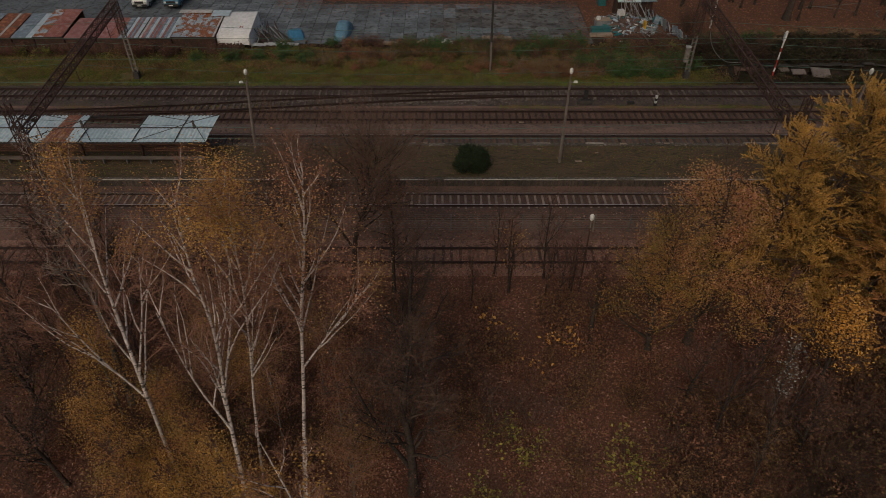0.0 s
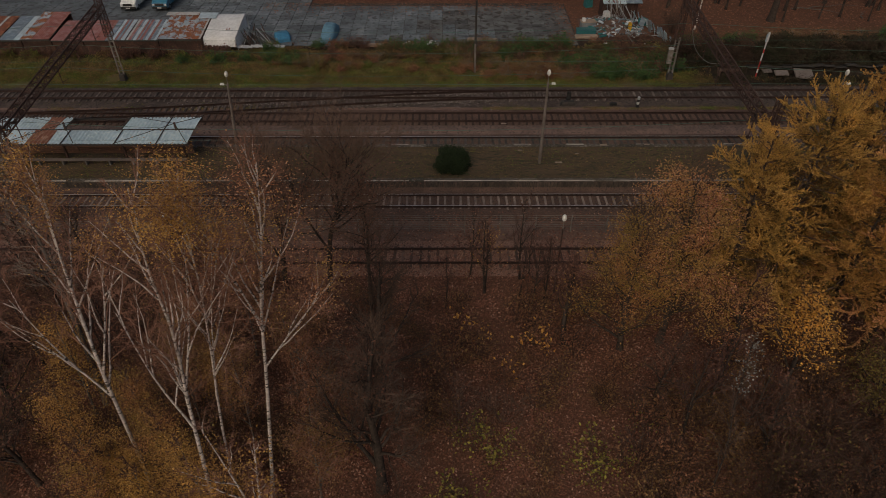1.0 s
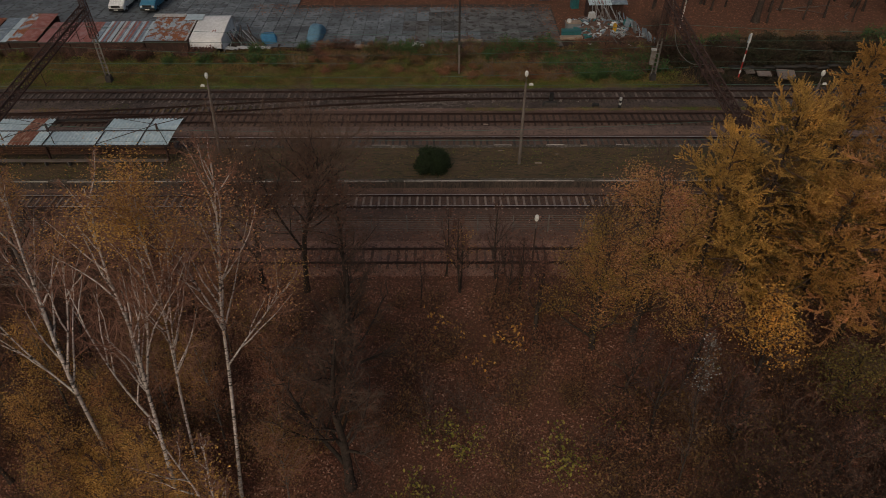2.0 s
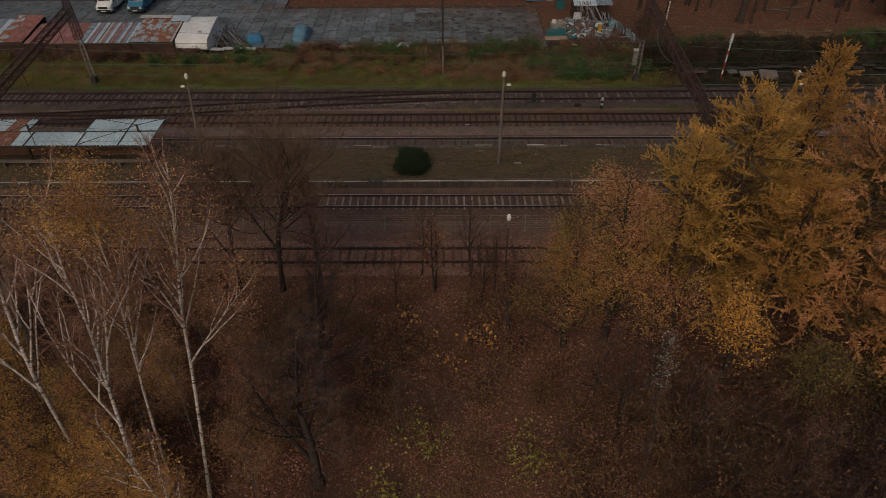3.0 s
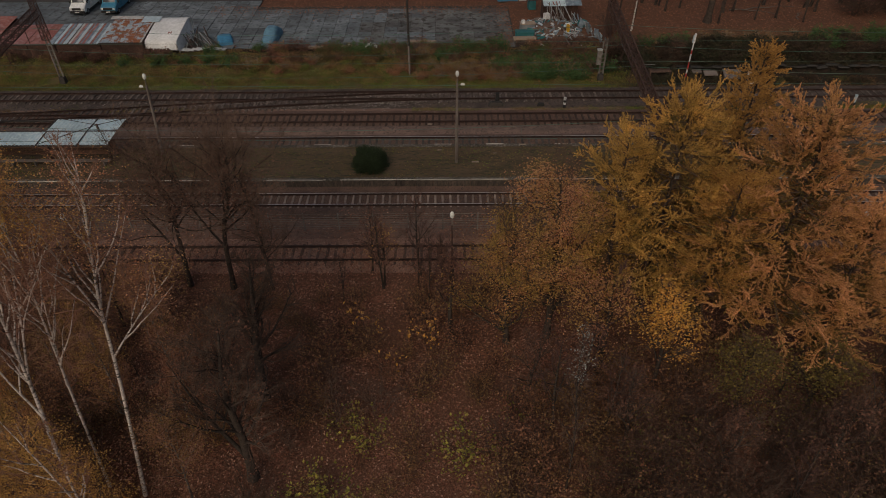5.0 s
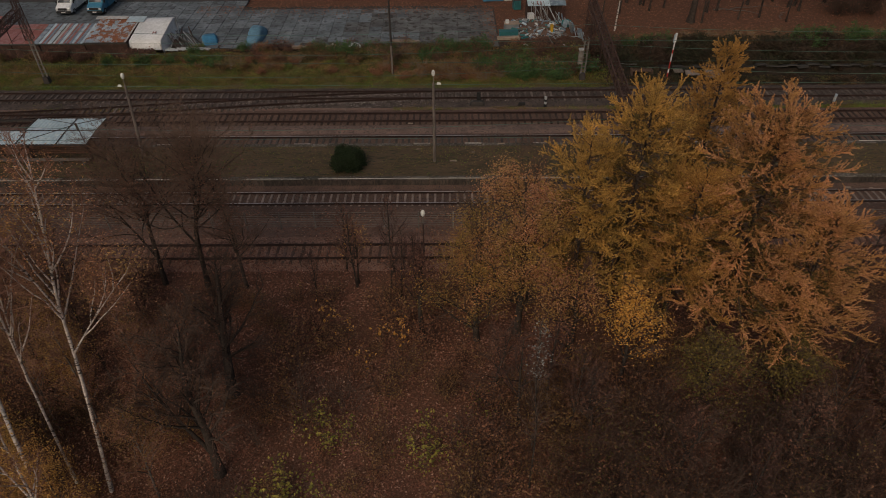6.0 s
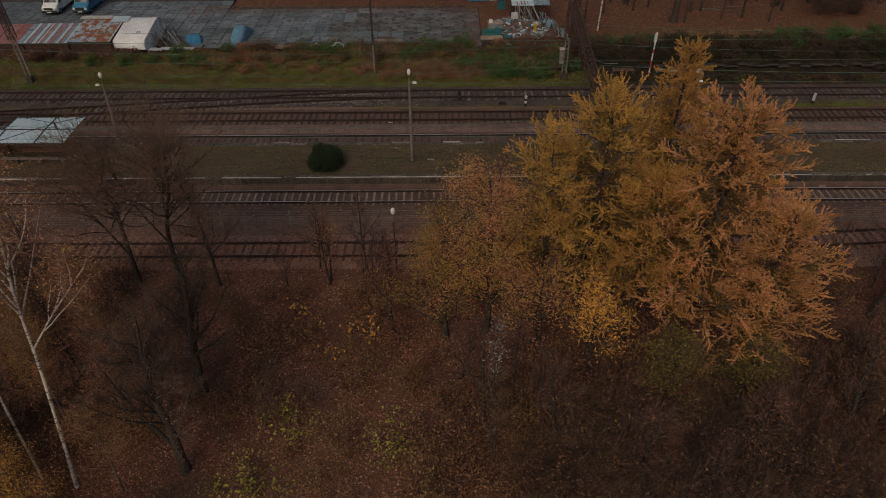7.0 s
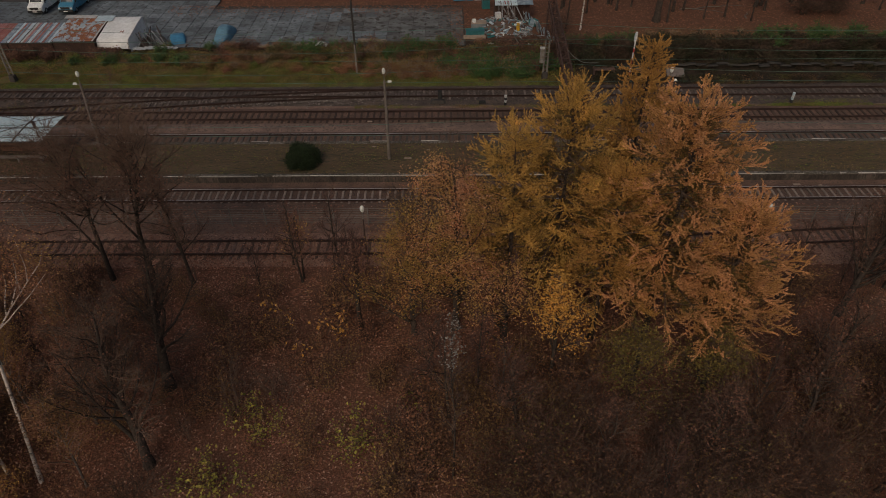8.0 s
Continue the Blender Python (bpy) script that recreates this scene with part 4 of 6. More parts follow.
larch((21.6, 28.0, -0.1), 15.5, 5.0, "golden larch with feathery upswept boughs", NEEDLE_Y, 41, lean=(0.1, 0.1), boughs=165, top=0.36, bare=0.3)
larch((18.8, 27.2, -0.1), 13.7, 4.1, "golden larch with a broad ragged top", NEEDLE_Y, 47, lean=(-0.2, 0.1), boughs=120, top=0.36, bare=0.3)
larch((27.2, 25.2, -0.1), 16.0, 5.3, "orange larch with long feathery boughs", NEEDLE_O, 42, boughs=205, top=0.3, bare=0.34)
larch((26.0, 30.8, -0.1), 16.9, 5.6, "tall bronze larch with a narrow top", NEEDLE_B, 43, lean=(0.1, 0.2), boughs=175, top=0.68)
larch((30.2, 23.6, -0.1), 11.4, 4.3, "orange larch with low spreading boughs", NEEDLE_O, 44, lean=(0.2, -0.2), boughs=120, top=0.34, bare=0.36)
larch((23.9, 25.2, -0.1), 12.8, 4.3, "dull golden larch in front of the taller ones", NEEDLE_B, 46, lean=(0.1, -0.2), boughs=95, top=0.4, bare=0.45)

# evergreen bush on the platform
rng = np.random.default_rng(7)
root = thing("evergreen_bush", (2.95, 44.4, PT), "dense rounded dark evergreen bush on the platform", "bush")
core = Geo()
pts = []
for k in range(70):
    a, u = rng.uniform(0, 6.3), rng.uniform(0.02, 1)
    el = math.asin(u)
    R = 1 + 0.12 * noise.noise((math.cos(a) * 2, math.sin(a) * 2, u * 2))
    tip = np.array([1.62 * R * math.cos(a) * math.cos(el) ** 0.7, 1.45 * R * math.sin(a) * math.cos(el) ** 0.7, 0.15 + 1.65 * R * math.sin(el)])
    st = spline([(0, 0, 0), tip * (0.5, 0.5, 0.62), tip], 6)
    core.tube(st, np.linspace(0.035, 0.01, 6), 4)
    for q in range(420):
        s = rng.uniform(0.5, 1.0)
        pts.append(st[int(s * 5)] + rng.normal(0, 0.13, 3))
part("stem_work", core, BARK_D, root)
pts = np.array(pts)
pts = pts[pts[:, 2] > 0.05]
V, F = leaf_quads(rng, pts, 0.075, 0.06, 0.1, 2.0)
part("foliage", fast_mesh("foliage", V, F, EVERGREEN), EVERGREEN, root)


# ---- overhead line ----
def lattice(gg, a, b, w0, w1, bays, leg=0.07, brace=0.035):
    """A square lattice girder from a to b: four legs and crossing braces."""
    a, b = Vector(a), Vector(b)
    q = (b - a).to_track_quat("Z", "Y").to_matrix()
    u, v = q.col[0], q.col[1]

    def corner(t, i):
        w = (w0 + (w1 - w0) * t) / 2
        return a + (b - a) * t + u * w * (1, 1, -1, -1)[i % 4] + v * w * (1, -1, -1, 1)[i % 4]
    for i in range(4):
        gg.bar(corner(0, i), corner(1, i), leg)
        for k in range(bays):
            gg.bar(corner(k / bays, i + k % 2), corner((k + 1) / bays, i + 1 - k % 2), brace)
            gg.bar(corner(k / bays, i), corner(k / bays, i + 1), brace)
    return gg


def gantry(foot_a, foot_b, z, high, label, steel, stub=0.0, cabinet=True):
    """A portal over the tracks: a lattice mast at each end, a lattice beam, and droppers for the contact wires; stub: height of a pale foot under the far mast."""
    ax, ay, az = foot_a
    dx, dy, dz = foot_b[0] - ax, foot_b[1] - ay, foot_b[2] - az
    z, high = z - az, high - az
    root = thing("catenary_gantry", foot_a, label, "overhead line gantry", "catenary gantries")
    part("mast", lattice(Geo(), (0, 0, -0.1), (0, 0, high), 0.66, 0.42, 12), steel, root)
    part("mast", lattice(Geo(), (dx, dy, dz + stub - 0.1), (dx, dy, high), 0.62, 0.42, 12), steel, root)
    if stub:
        gs = Geo()
        for u in (-0.2, 0.2):
            gs.bar((dx + u, dy - 0.05, dz - 0.2), (dx + u * 0.9, dy, dz + stub), 0.13)
        for k in range(9):
            gs.bar((dx - 0.2, dy - 0.05, dz + 0.3 + k * stub / 9), (dx + 0.2, dy - 0.05, dz + 0.3 + k * stub / 9), 0.07)
        part("mast_foot", gs, STEEL_G, root, "pale ladder-like foot of the mast")
    if cabinet:
        part("cabinet", Geo().box((dx - 0.48, dy - 0.12, dz + 2.3), (0.4, 0.3, 1.5), None, 1, 0.03), STEEL_G, root, "grey cabinet on the mast")
        part("cap", Geo().box((dx - 0.48, dy - 0.12, dz + 3.12), (0.48, 0.36, 0.14)), WHITE_P, root, "white cap of the cabinet")
    part("beam", lattice(Geo(), (0, 0.2, z), (dx, dy - 0.2, z), 0.66, 0.66, 26, 0.085, 0.05), steel, root)
    for px, py, pz in ((0, 0, 0), (dx, dy, dz)):
        part("footing", Geo().box((px, py, pz + 0.15), (0.62, 0.62, 0.7), None, 0.85, 0.04), SEAM, root)
    for yt in (Y2, Y3, Y4, Y5):
        yy = yt - ay
        px = dx * yy / dy
        gg = Geo().bar((px, yy, z - 0.3), (px, yy, 5.6 - az), 0.05)
        gg.bar((px, yy, 5.8 - az), (px, yy + 1.0, 5.65 - az), 0.035)
        gg.bar((px - 0.5, yy, z - 0.9), (px, yy, z - 0.3), 0.04)
        part("dropper", gg, steel, root)
        part("insulator", Geo().lathe((px, yy, z - 0.6), [(0.02, 0), (0.09, 0.02), (0.09, 0.08), (0.03, 0.1), (0.09, 0.12), (0.09, 0.18), (0.03, 0.2), (0.09, 0.22), (0.09, 0.28), (0.02, 0.3)], 8), SEAM, root)
    bx = Geo().box((0.36, 0.0, z - 0.75), (0.34, 0.3, 0.62), None, 0.85, 0.04)
    bx.bar((-0.5, 0, z + 0.35), (0.1, 0, z + 0.35), 0.08).bar((-0.5, 0.1, z + 0.35), (0.3, 0.1, z - 1.0), 0.05)
    part("switch_box", bx, SEAM, root, "dark switch box on the mast")
    return root


gantry((-28.1, 38.3, 0.0), (-30.6, 62.05, 0.2), 7.5, 9.6, "rusty lattice gantry that carries the overhead wires", STEEL_R, 4.6, False)
gantry((24.2, 37.8, 0.0), (25.4, 62.1, 0.2), 8.0, 10.4, "rusty lattice gantry with a pale far foot", STEEL_R, 4.2)


def sagged(x0, x1, y, z, sag, n=24):
    return [(x0 + (x1 - x0) * t, y, z - sag * 4 * t * (1 - t)) for t in np.linspace(0, 1, n)]


for yt, zc in ((Y2, 5.6), (Y3, 5.6), (Y4, 5.6), (Y5, 5.6)):
    root = thing("overhead_wire", (0, yt, 0), "green-tarnished contact wire with its carrying cable", "overhead wire", "catenary wires")
    con, mes, drop = Geo(), Geo(), Geo()
    for x0, x1 in ((-86, -30), (-30, 25), (25, 80), (-300, -86), (80, 320)):
        con.tube(sagged(x0, x1, 0, zc, 0.05), 0.016, 4)
        mes.tube(sagged(x0, x1, 0, zc + 1.6, 0.9), 0.016, 4)
        if x0 > -97 and x1 < 90:
            for t in np.linspace(0.08, 0.92, 9):
                drop.tube([(x0 + (x1 - x0) * t, 0, zc), (x0 + (x1 - x0) * t, 0, zc + 1.6 - 3.6 * t * (1 - t))], 0.005, 3)
    part("contact_wire", con, WIRE, root)
    part("carrying_cable", mes, WIRE, root)
    part("dropper_wire", drop, WIRE, root, kind="stuff")


# ---- lamps ----
def street_lamp(at, H, label, group, arm=1, lower=True, thick=1.0, post=LAMP_POST, lean=0.0):
    root = thing("street_lamp", at, label, "lamp post", group)
    root.matrix_basis = pose(*at, 0, lean, 0)
    part("post", Geo().tube([(0, 0, -0.2), (0, 0, H * 0.4), (0, 0, H - 0.9)], [0.14 * thick, 0.12 * thick, 0.085 * thick], 8), post, root, smooth=True)
    gg = Geo().tube([(0, 0, H - 1.0), (0, 0, H - 0.3)], 0.035, 6)
    if lower:
        gg.tube([(0, 0, H - 1.15), (0.16 * arm, 0, H - 1.0), (0.3 * arm, 0, H - 0.95)], 0.03, 6)
    part("bracket", gg, STEEL_G, root)
    part("globe", Geo().lathe((0, 0, H - 0.3), [(0.04, -0.04), (0.1, 0.02), (0.14, 0.14), (0.135, 0.3), (0.085, 0.41), (0.01, 0.46)], 12), GLASS_W, root, "milky glass globe", smooth=True)
    if lower:
        part("lamp_head", Geo().box((0.42 * arm, 0, H - 0.95), (0.34, 0.22, 0.13), None, 0.8, 0.04), GLASS_W, root, "pale lamp head")
    return root


for x, y, s, h in ((-15.05, 46.6, -1, 7.3), (10.15, 45.05, 1, 8.1), (32.5, 45.2, 1, 8.0), (58.0, 45.2, 1, 8.0)):
    street_lamp((x, y, PT - 0.05), h, "grey concrete lamp post with a milky globe on the platform", "platform lamps", s, lean=4.0 if x < -10 else 0.0)
for x in (-14.7, 9.6, 35.4, 61.0):
    street_lamp((x, 30.7, -0.1), 6.3, "low lamp post with a milky globe beside the track", "trackside lamps", 1, False, 0.5, STEEL_R)


# ---- platform shelter ----
def corrugated(x0, x1, ya, za, yb, zb, pitch=0.3, amp=0.045):
    n = int((x1 - x0) / pitch * 4)
    us = np.linspace(x0, x1, n)
    return Geo().sheet([[(u, ya + (yb - ya) * t, za + (zb - za) * t + amp * math.sin(2 * math.pi * u / pitch)) for u in us] for t in (0, 0.5, 1)])


shelter = thing("platform_shelter", (0, 0, 0), "long open platform shelter under pale corrugated roof sheets, some missing", "platform shelter")
RZ0, RZ1, RY0, RYM, RY1 = 3.42, 3.5, 43.8, 45.8, 48.0
near = [(-56, -50.0), (-50.0, -44.5), (-44.5, -38.8), (-38.8, -33.2), (-33.2, -27.8), (-27.8, -23.6), (-23.6, -20.3), (-20.3, -17.85)]
for x0, x1 in near:
    part("roof_sheet", corrugated(x0 + 0.03, x1 - 0.03, RY0, RZ0, RYM, RZ1), ROOF_PALE, shelter, smooth=True)
for x0, x1 in ((-56, -50.0), (-50.0, -44.5), (-38.8, -33.2), (-33.2, -28.4), (-23.8, -20.3), (-20.3, -17.85)):
    part("roof_sheet", corrugated(x0 + 0.03, x1 - 0.03, RYM, RZ1, RY1, RZ0), ROOF_PALE, shelter, smooth=True)
part("rusty_roof_sheet", corrugated(-30.6, -28.9, RY0 - 0.02, RZ0 + 0.035, RYM, RZ1 + 0.035), ROOF_RUST, shelter, "rust-brown streaked sheet", smooth=True)
part("rusty_roof_sheet", corrugated(-30.3, -29.2, RYM, RZ1 + 0.035, RY1, RZ0 + 0.035), ROOF_RUST, shelter, "rust-brown streaked sheet", smooth=True)
for x in (-50.0, -44.5, -38.8, -33.2, -27.8, -23.6, -20.3):
    part("roof_seam", Geo().bar((x, RY0 - 0.05, RZ0 + 0.03), (x, RYM, RZ1 + 0.03), 0.09, 0.05), SEAM, shelter)
for x in (-20.3, -33.2, -23.8, -28.4):
    part("roof_seam", Geo().bar((x, RYM, RZ1 + 0.03), (x, RY1 + 0.03, RZ0 + 0.03), 0.09, 0.05), SEAM, shelter)
part("ridge", Geo().box((-36.9, RYM, RZ1 + 0.04), (38.2, 0.1, 0.05)), SEAM, shelter)
part("eaves_beam", Geo().box((-36.9, RY0 + 0.06, RZ0 - 0.1), (38.2, 0.12, 0.14)), SEAM, shelter)
part("eaves_beam", Geo().box((-36.9, RY1 - 0.1, RZ0 - 0.1), (38.2, 0.12, 0.14)), SEAM, shelter)
for x in (-53.5, -48.6, -43.7, -38.8, -33.9, -29.0, -24.1, -19.1):
    part("post", Geo().box((x, RYM, (PT + RZ1) / 2), (0.16, 0.16, RZ1 - PT), None, 1, 0.02), STEEL_R, shelter)
    gg = Geo().bar((x, RYM, 2.9), (x, RY0 + 0.1, RZ0 - 0.1), 0.08).bar((x, RYM, 2.9), (x, RY1 - 0.1, RZ0 - 0.1), 0.08)
    part("bracket", gg, STEEL_R, shelter)
for k in range(7):
    for x in range(8):
        part("wall_plank", Geo().box((-54.0 + 4.75 * x, RYM + 0.12, PT + 0.55 + 0.2 * k), (4.68, 0.04, 0.17), None, 1, 0.008), PLANK, shelter)
for x in (-19.3, -28.2, -37.0):
    part("stay_post", Geo().box((x, RYM, RZ1 + 0.35), (0.16, 0.16, 0.7), None, 0.8, 0.02), STEEL_R, shelter)
    for dx in (-4.2, 1.4):
        for yy in (RY0, RY1):
            part("stay_wire", Geo().tube([(x, RYM, RZ1 + 0.6), (x + dx, yy, RZ0 + 0.08)], 0.03, 4), SEAM, shelter)
bench = thing("bench", (0, 0, 0), "long low slatted bench beneath the shelter", "bench")
part("seat", Geo().box((-36.5, 44.95, PT + 0.45), (35.4, 0.42, 0.05)), LAMP_POST, bench)
for k in range(19):
    part("leg", Geo().box((-53.9 + 1.92 * k, 44.95, PT + 0.21), (0.1, 0.36, 0.42)), CONCRETE, bench)


# ---- fence between first and second track ----
fence = thing("fence", (0, 0, 0), "low grey wire fence on thin posts between two tracks", "fence")
post_me = Geo().box((0, 0, 0.75), (0.07, 0.07, 1.6)).mesh("post", STEEL_G)
for k in range(-22, 25):
    ob = new("post", post_me)
    ob.parent = fence
    ob.matrix_basis = pose(k * 2.6 + 1.2, 37.0, 0.0, 0, 0, 0)
for k in range(9):
    part("wire", Geo().box((2, 36.98, 0.18 + 0.165 * k), (132, 0.018, 0.022)), STEEL_G, fence)


# ---- sheds along the edge of the lot ----
def paint(name, a, b, c=None, metal=0.0, rough=0.6, scale=0.8, fine=2.5):
    return mat(name, a, b, scale, rough, 0.1, fine, c, metal, 0.06)


RED_SH = paint("faded_red_sheet", (0.34, 0.13, 0.11), (0.24, 0.085, 0.07), (0.3, 0.17, 0.15))
PINK_SH = paint("pinkish_red_sheet", (0.36, 0.16, 0.15), (0.27, 0.11, 0.1), (0.33, 0.2, 0.19))
RUST_SH = paint("rust_sheet", (0.26, 0.09, 0.045), (0.16, 0.06, 0.035), (0.34, 0.15, 0.08))
BLUE_SH = paint("faded_blue_sheet", (0.2, 0.27, 0.33), (0.15, 0.19, 0.23), (0.27, 0.32, 0.35))


def patched_rust():
    """Pale blue paint that has flaked to orange rust in sharp-edged blotches, cut off sheet by sheet."""
    m = bpy.data.materials.new("rust_patched_blue_sheet")
    m.use_nodes = True
    N, L = m.node_tree.nodes, m.node_tree.links
    geo = N.new("ShaderNodeNewGeometry")
    info = N.new("ShaderNodeObjectInfo")
    off = N.new("ShaderNodeVectorMath")
    off.operation = "MULTIPLY_ADD"
    off.inputs[1].default_value = (9.0, 5.0, 3.0)
    L.new(info.outputs["Random"], off.inputs[0])
    L.new(geo.outputs["Position"], off.inputs[2])

    def threshold(scale, detail, lo, hi):
        n = N.new("ShaderNodeTexNoise")
        n.inputs["Scale"].default_value, n.inputs["Detail"].default_value, n.inputs["Roughness"].default_value = scale, detail, 0.7
        L.new(off.outputs[0], n.inputs["Vector"])
        r = N.new("ShaderNodeMapRange")
        r.inputs["From Min"].default_value, r.inputs["From Max"].default_value = lo, hi
        L.new(n.outputs["Fac"], r.inputs["Value"])
        return r.outputs[0]

    def blend(fac, a, b):
        n = N.new("ShaderNodeMix")
        n.data_type = "RGBA"
        L.new(fac, n.inputs["Factor"])
        for key, v in (("A", a), ("B", b)):
            if isinstance(v, tuple):
                n.inputs[key].default_value = (*v, 1)
            else:
                L.new(v, n.inputs[key])
        return n.outputs["Result"]
    paint_col = blend(threshold(0.9, 3, 0.4, 0.6), (0.42, 0.5, 0.54), (0.27, 0.34, 0.4))
    rust_col = blend(threshold(5.0, 4, 0.4, 0.6), (0.36, 0.13, 0.045), (0.2, 0.065, 0.03))
    col = blend(threshold(1.15, 8, 0.47, 0.495), paint_col, rust_col)
    bs = N["Principled BSDF"]
    L.new(col, bs.inputs["Base Color"])
    bs.inputs["Roughness"].default_value = 0.7
    return m


BLUERUST_SH = patched_rust()
WHITE_SH = paint("whitish_sheet", (0.55, 0.56, 0.55), (0.42, 0.42, 0.41), (0.36, 0.3, 0.27))
PALEBLUE_SH = paint("pale_blue_sheet", (0.45, 0.55, 0.6), (0.38, 0.47, 0.52))
TARP_W = mat("white_tarpaulin", (0.78, 0.79, 0.79), (0.64, 0.65, 0.65), 0.5, 0.6, 0.2, 4, vary=0.03)
TARP_B = mat("blue_tarpaulin", (0.05, 0.2, 0.34), (0.035, 0.14, 0.25), 0.6, 0.6, 0.3, 4, vary=0.03)
TARP_T = mat("dusty_blue_cover", (0.12, 0.25, 0.34), (0.09, 0.19, 0.27), 0.8, 0.7, 0.2, 5, vary=0.03)
WALL_D = mat("dark_brown_boards", (0.075, 0.04, 0.03), (0.045, 0.028, 0.023), 0.8, 0.85, 0.4, 9, (0.1, 0.052, 0.038), vary=0.3, stretch=(3, 1, 0.4))
TEAL = mat("teal_paint", (0.03, 0.16, 0.17), (0.025, 0.12, 0.13), 0.8, 0.6, 0.1, 6)
GREY_P = mat("grey_metal_scrap", (0.28, 0.3, 0.31), (0.18, 0.19, 0.2), 1.0, 0.6, 0.1, 8, vary=0.3)
BEIGE = mat("beige_board", (0.34, 0.27, 0.21), (0.26, 0.2, 0.15), 1.0, 0.8, 0.2, 8, vary=0.15)
YELLOW_P = mat("yellow_plastic", (0.55, 0.32, 0.03), (0.45, 0.25, 0.02), 1.0, 0.5, 0.0, 8)
BLACK_R = mat("black_rubber_and_shade", (0.02, 0.02, 0.02), (0.035, 0.034, 0.033), 2.0, 0.8, 0.2, 20)
CAR_W = mat("white_van_paint", (0.78, 0.79, 0.79), (0.72, 0.73, 0.73), 0.6, 0.35, 0.0, 5, vary=0.0, spec=0.5)
CAR_B = mat("blue_van_paint", (0.05, 0.21, 0.33), (0.04, 0.17, 0.27), 0.6, 0.35, 0.0, 5, vary=0.0, spec=0.5)
CAR_GLASS = mat("dark_windscreen", (0.02, 0.024, 0.027), (0.03, 0.034, 0.037), 1.0, 0.08, 0.0, 5, vary=0.0, spec=0.6)
LAMPGLASS = mat("headlamp_glass", (0.6, 0.62, 0.62), (0.5, 0.52, 0.52), 2.0, 0.15, 0.0, 5, spec=0.6)
PLATE = mat("number_plate_blank", (0.7, 0.7, 0.68), (0.65, 0.65, 0.63), 2.0, 0.4, 0.0, 5)
RED_P = mat("signal_red_paint", (0.4, 0.035, 0.03), (0.3, 0.03, 0.026), 2.0, 0.5, 0.05, 8)


def shed(x0, x1, depth, z0, z1, roofs, label, pitch=0.22, y0=67.4):
    """A lean-to shed: board walls and a corrugated roof made of strips (share, material) side by side."""
    root = thing("shed", ((x0 + x1) / 2, y0, 0), label, "shed", "sheds along the lot")
    w = x1 - x0
    b = 0.35
    walls = Geo().box((0, 0.25, (b + z0) / 2), (w - 0.06, 0.1, z0 - b - 0.06))
    part("front_wall", walls, WALL_D, root)
    part("back_wall", Geo().box((0, depth - 0.25, (LOT + z1) / 2 - 0.05), (w - 0.06, 0.1, z1 - LOT - 0.2)), WALL_D, root)
    for s in (-1, 1):
        part("side_wall", Geo().box((s * (w / 2 - 0.06), depth / 2, (LOT - 0.3 + z0) / 2), (0.08, depth - 0.6, z0 - LOT + 0.25)), WALL_D, root)
    x = -w / 2
    total = sum(s for s, _ in roofs)
    for s, m in roofs:
        xe = x + w * s / total
        part("roof_sheet", corrugated(x + 0.01, xe - 0.01, 0, z0, depth, z1, pitch, 0.03), m, root, smooth=True)
        x = xe
    part("eaves_board", Geo().box((0, 0.02, z0 - 0.1), (w, 0.05, 0.12)), SEAM, root)
    return root


shed(-56.43, -52.13, 5.6, 2.0, 2.5, [(1, RED_SH), (1, PINK_SH)], "low shed roofed with faded red sheets")
shed(-52.04, -48.41, 5.6, 2.0, 2.5, [(1, BLUE_SH), (0.6, BLUE_SH)], "low shed roofed with grey-blue corrugated sheets")
shed(-48.31, -45.64, 5.6, 2.0, 2.5, [(1, RUST_SH), (0.3, WHITE_SH), (0.8, RUST_SH)], "low shed roofed with rusty sheets and a pale strip")
shed(-45.54, -43.2, 5.6, 2.0, 2.5, [(1, BLUE_SH), (0.5, PALEBLUE_SH)], "narrow shed with blue patched roof")
shed(-43.1, -40.0, 6.2, 2.1, 2.75, [(1, BLUERUST_SH), (1.6, RED_SH)], "taller shed roofed with red and rusty sheets")
shed(-39.9, -36.6, 4.6, 1.95, 2.35, [(1, PINK_SH)], "low shed roofed with pinkish red sheets")
shed(-36.5, -33.5, 4.6, 1.95, 2.4, [(1, PINK_SH), (0.8, RED_SH), (0.4, BLUE_SH)], "low shed roofed with red sheets, one blue")
shed(-33.4, -28.5, 4.6, 2.0, 2.45, [(w, m) for w, m in zip((0.6, 0.35, 0.5, 0.3, 0.7, 0.25, 0.4, 0.5, 0.3, 0.6, 0.4, 0.3, 0.5, 0.35, 0.6, 0.4, 0.7, 0.5), (PALEBLUE_SH, PINK_SH, BLUE_SH, RED_SH, PALEBLUE_SH, RED_SH, WHITE_SH, PINK_SH, BLUE_SH, PALEBLUE_SH, RED_SH, BLUE_SH, PINK_SH, BLUE_SH, PALEBLUE_SH, RED_SH, BLUE_SH, PALEBLUE_SH))], "shed roofed with red, white and blue striped sheets", 0.3)
s8 = shed(-28.4, -23.76, 5.6, 2.1, 2.75, [(1, BLUERUST_SH), (0.9, BLUERUST_SH), (0.8, BLUERUST_SH), (1, BLUERUST_SH), (0.9, BLUERUST_SH), (0.25, WHITE_SH)], "shed with pale blue roof sheets eaten by orange rust patches")
part("loose_sheet", Geo().box((2.0, 4.9, 2.79), (2.0, 1.3, 0.05), pose(0, 0, 0, 6, 0, 0)), PALEBLUE_SH, s8, "pale blue loose roof sheet")
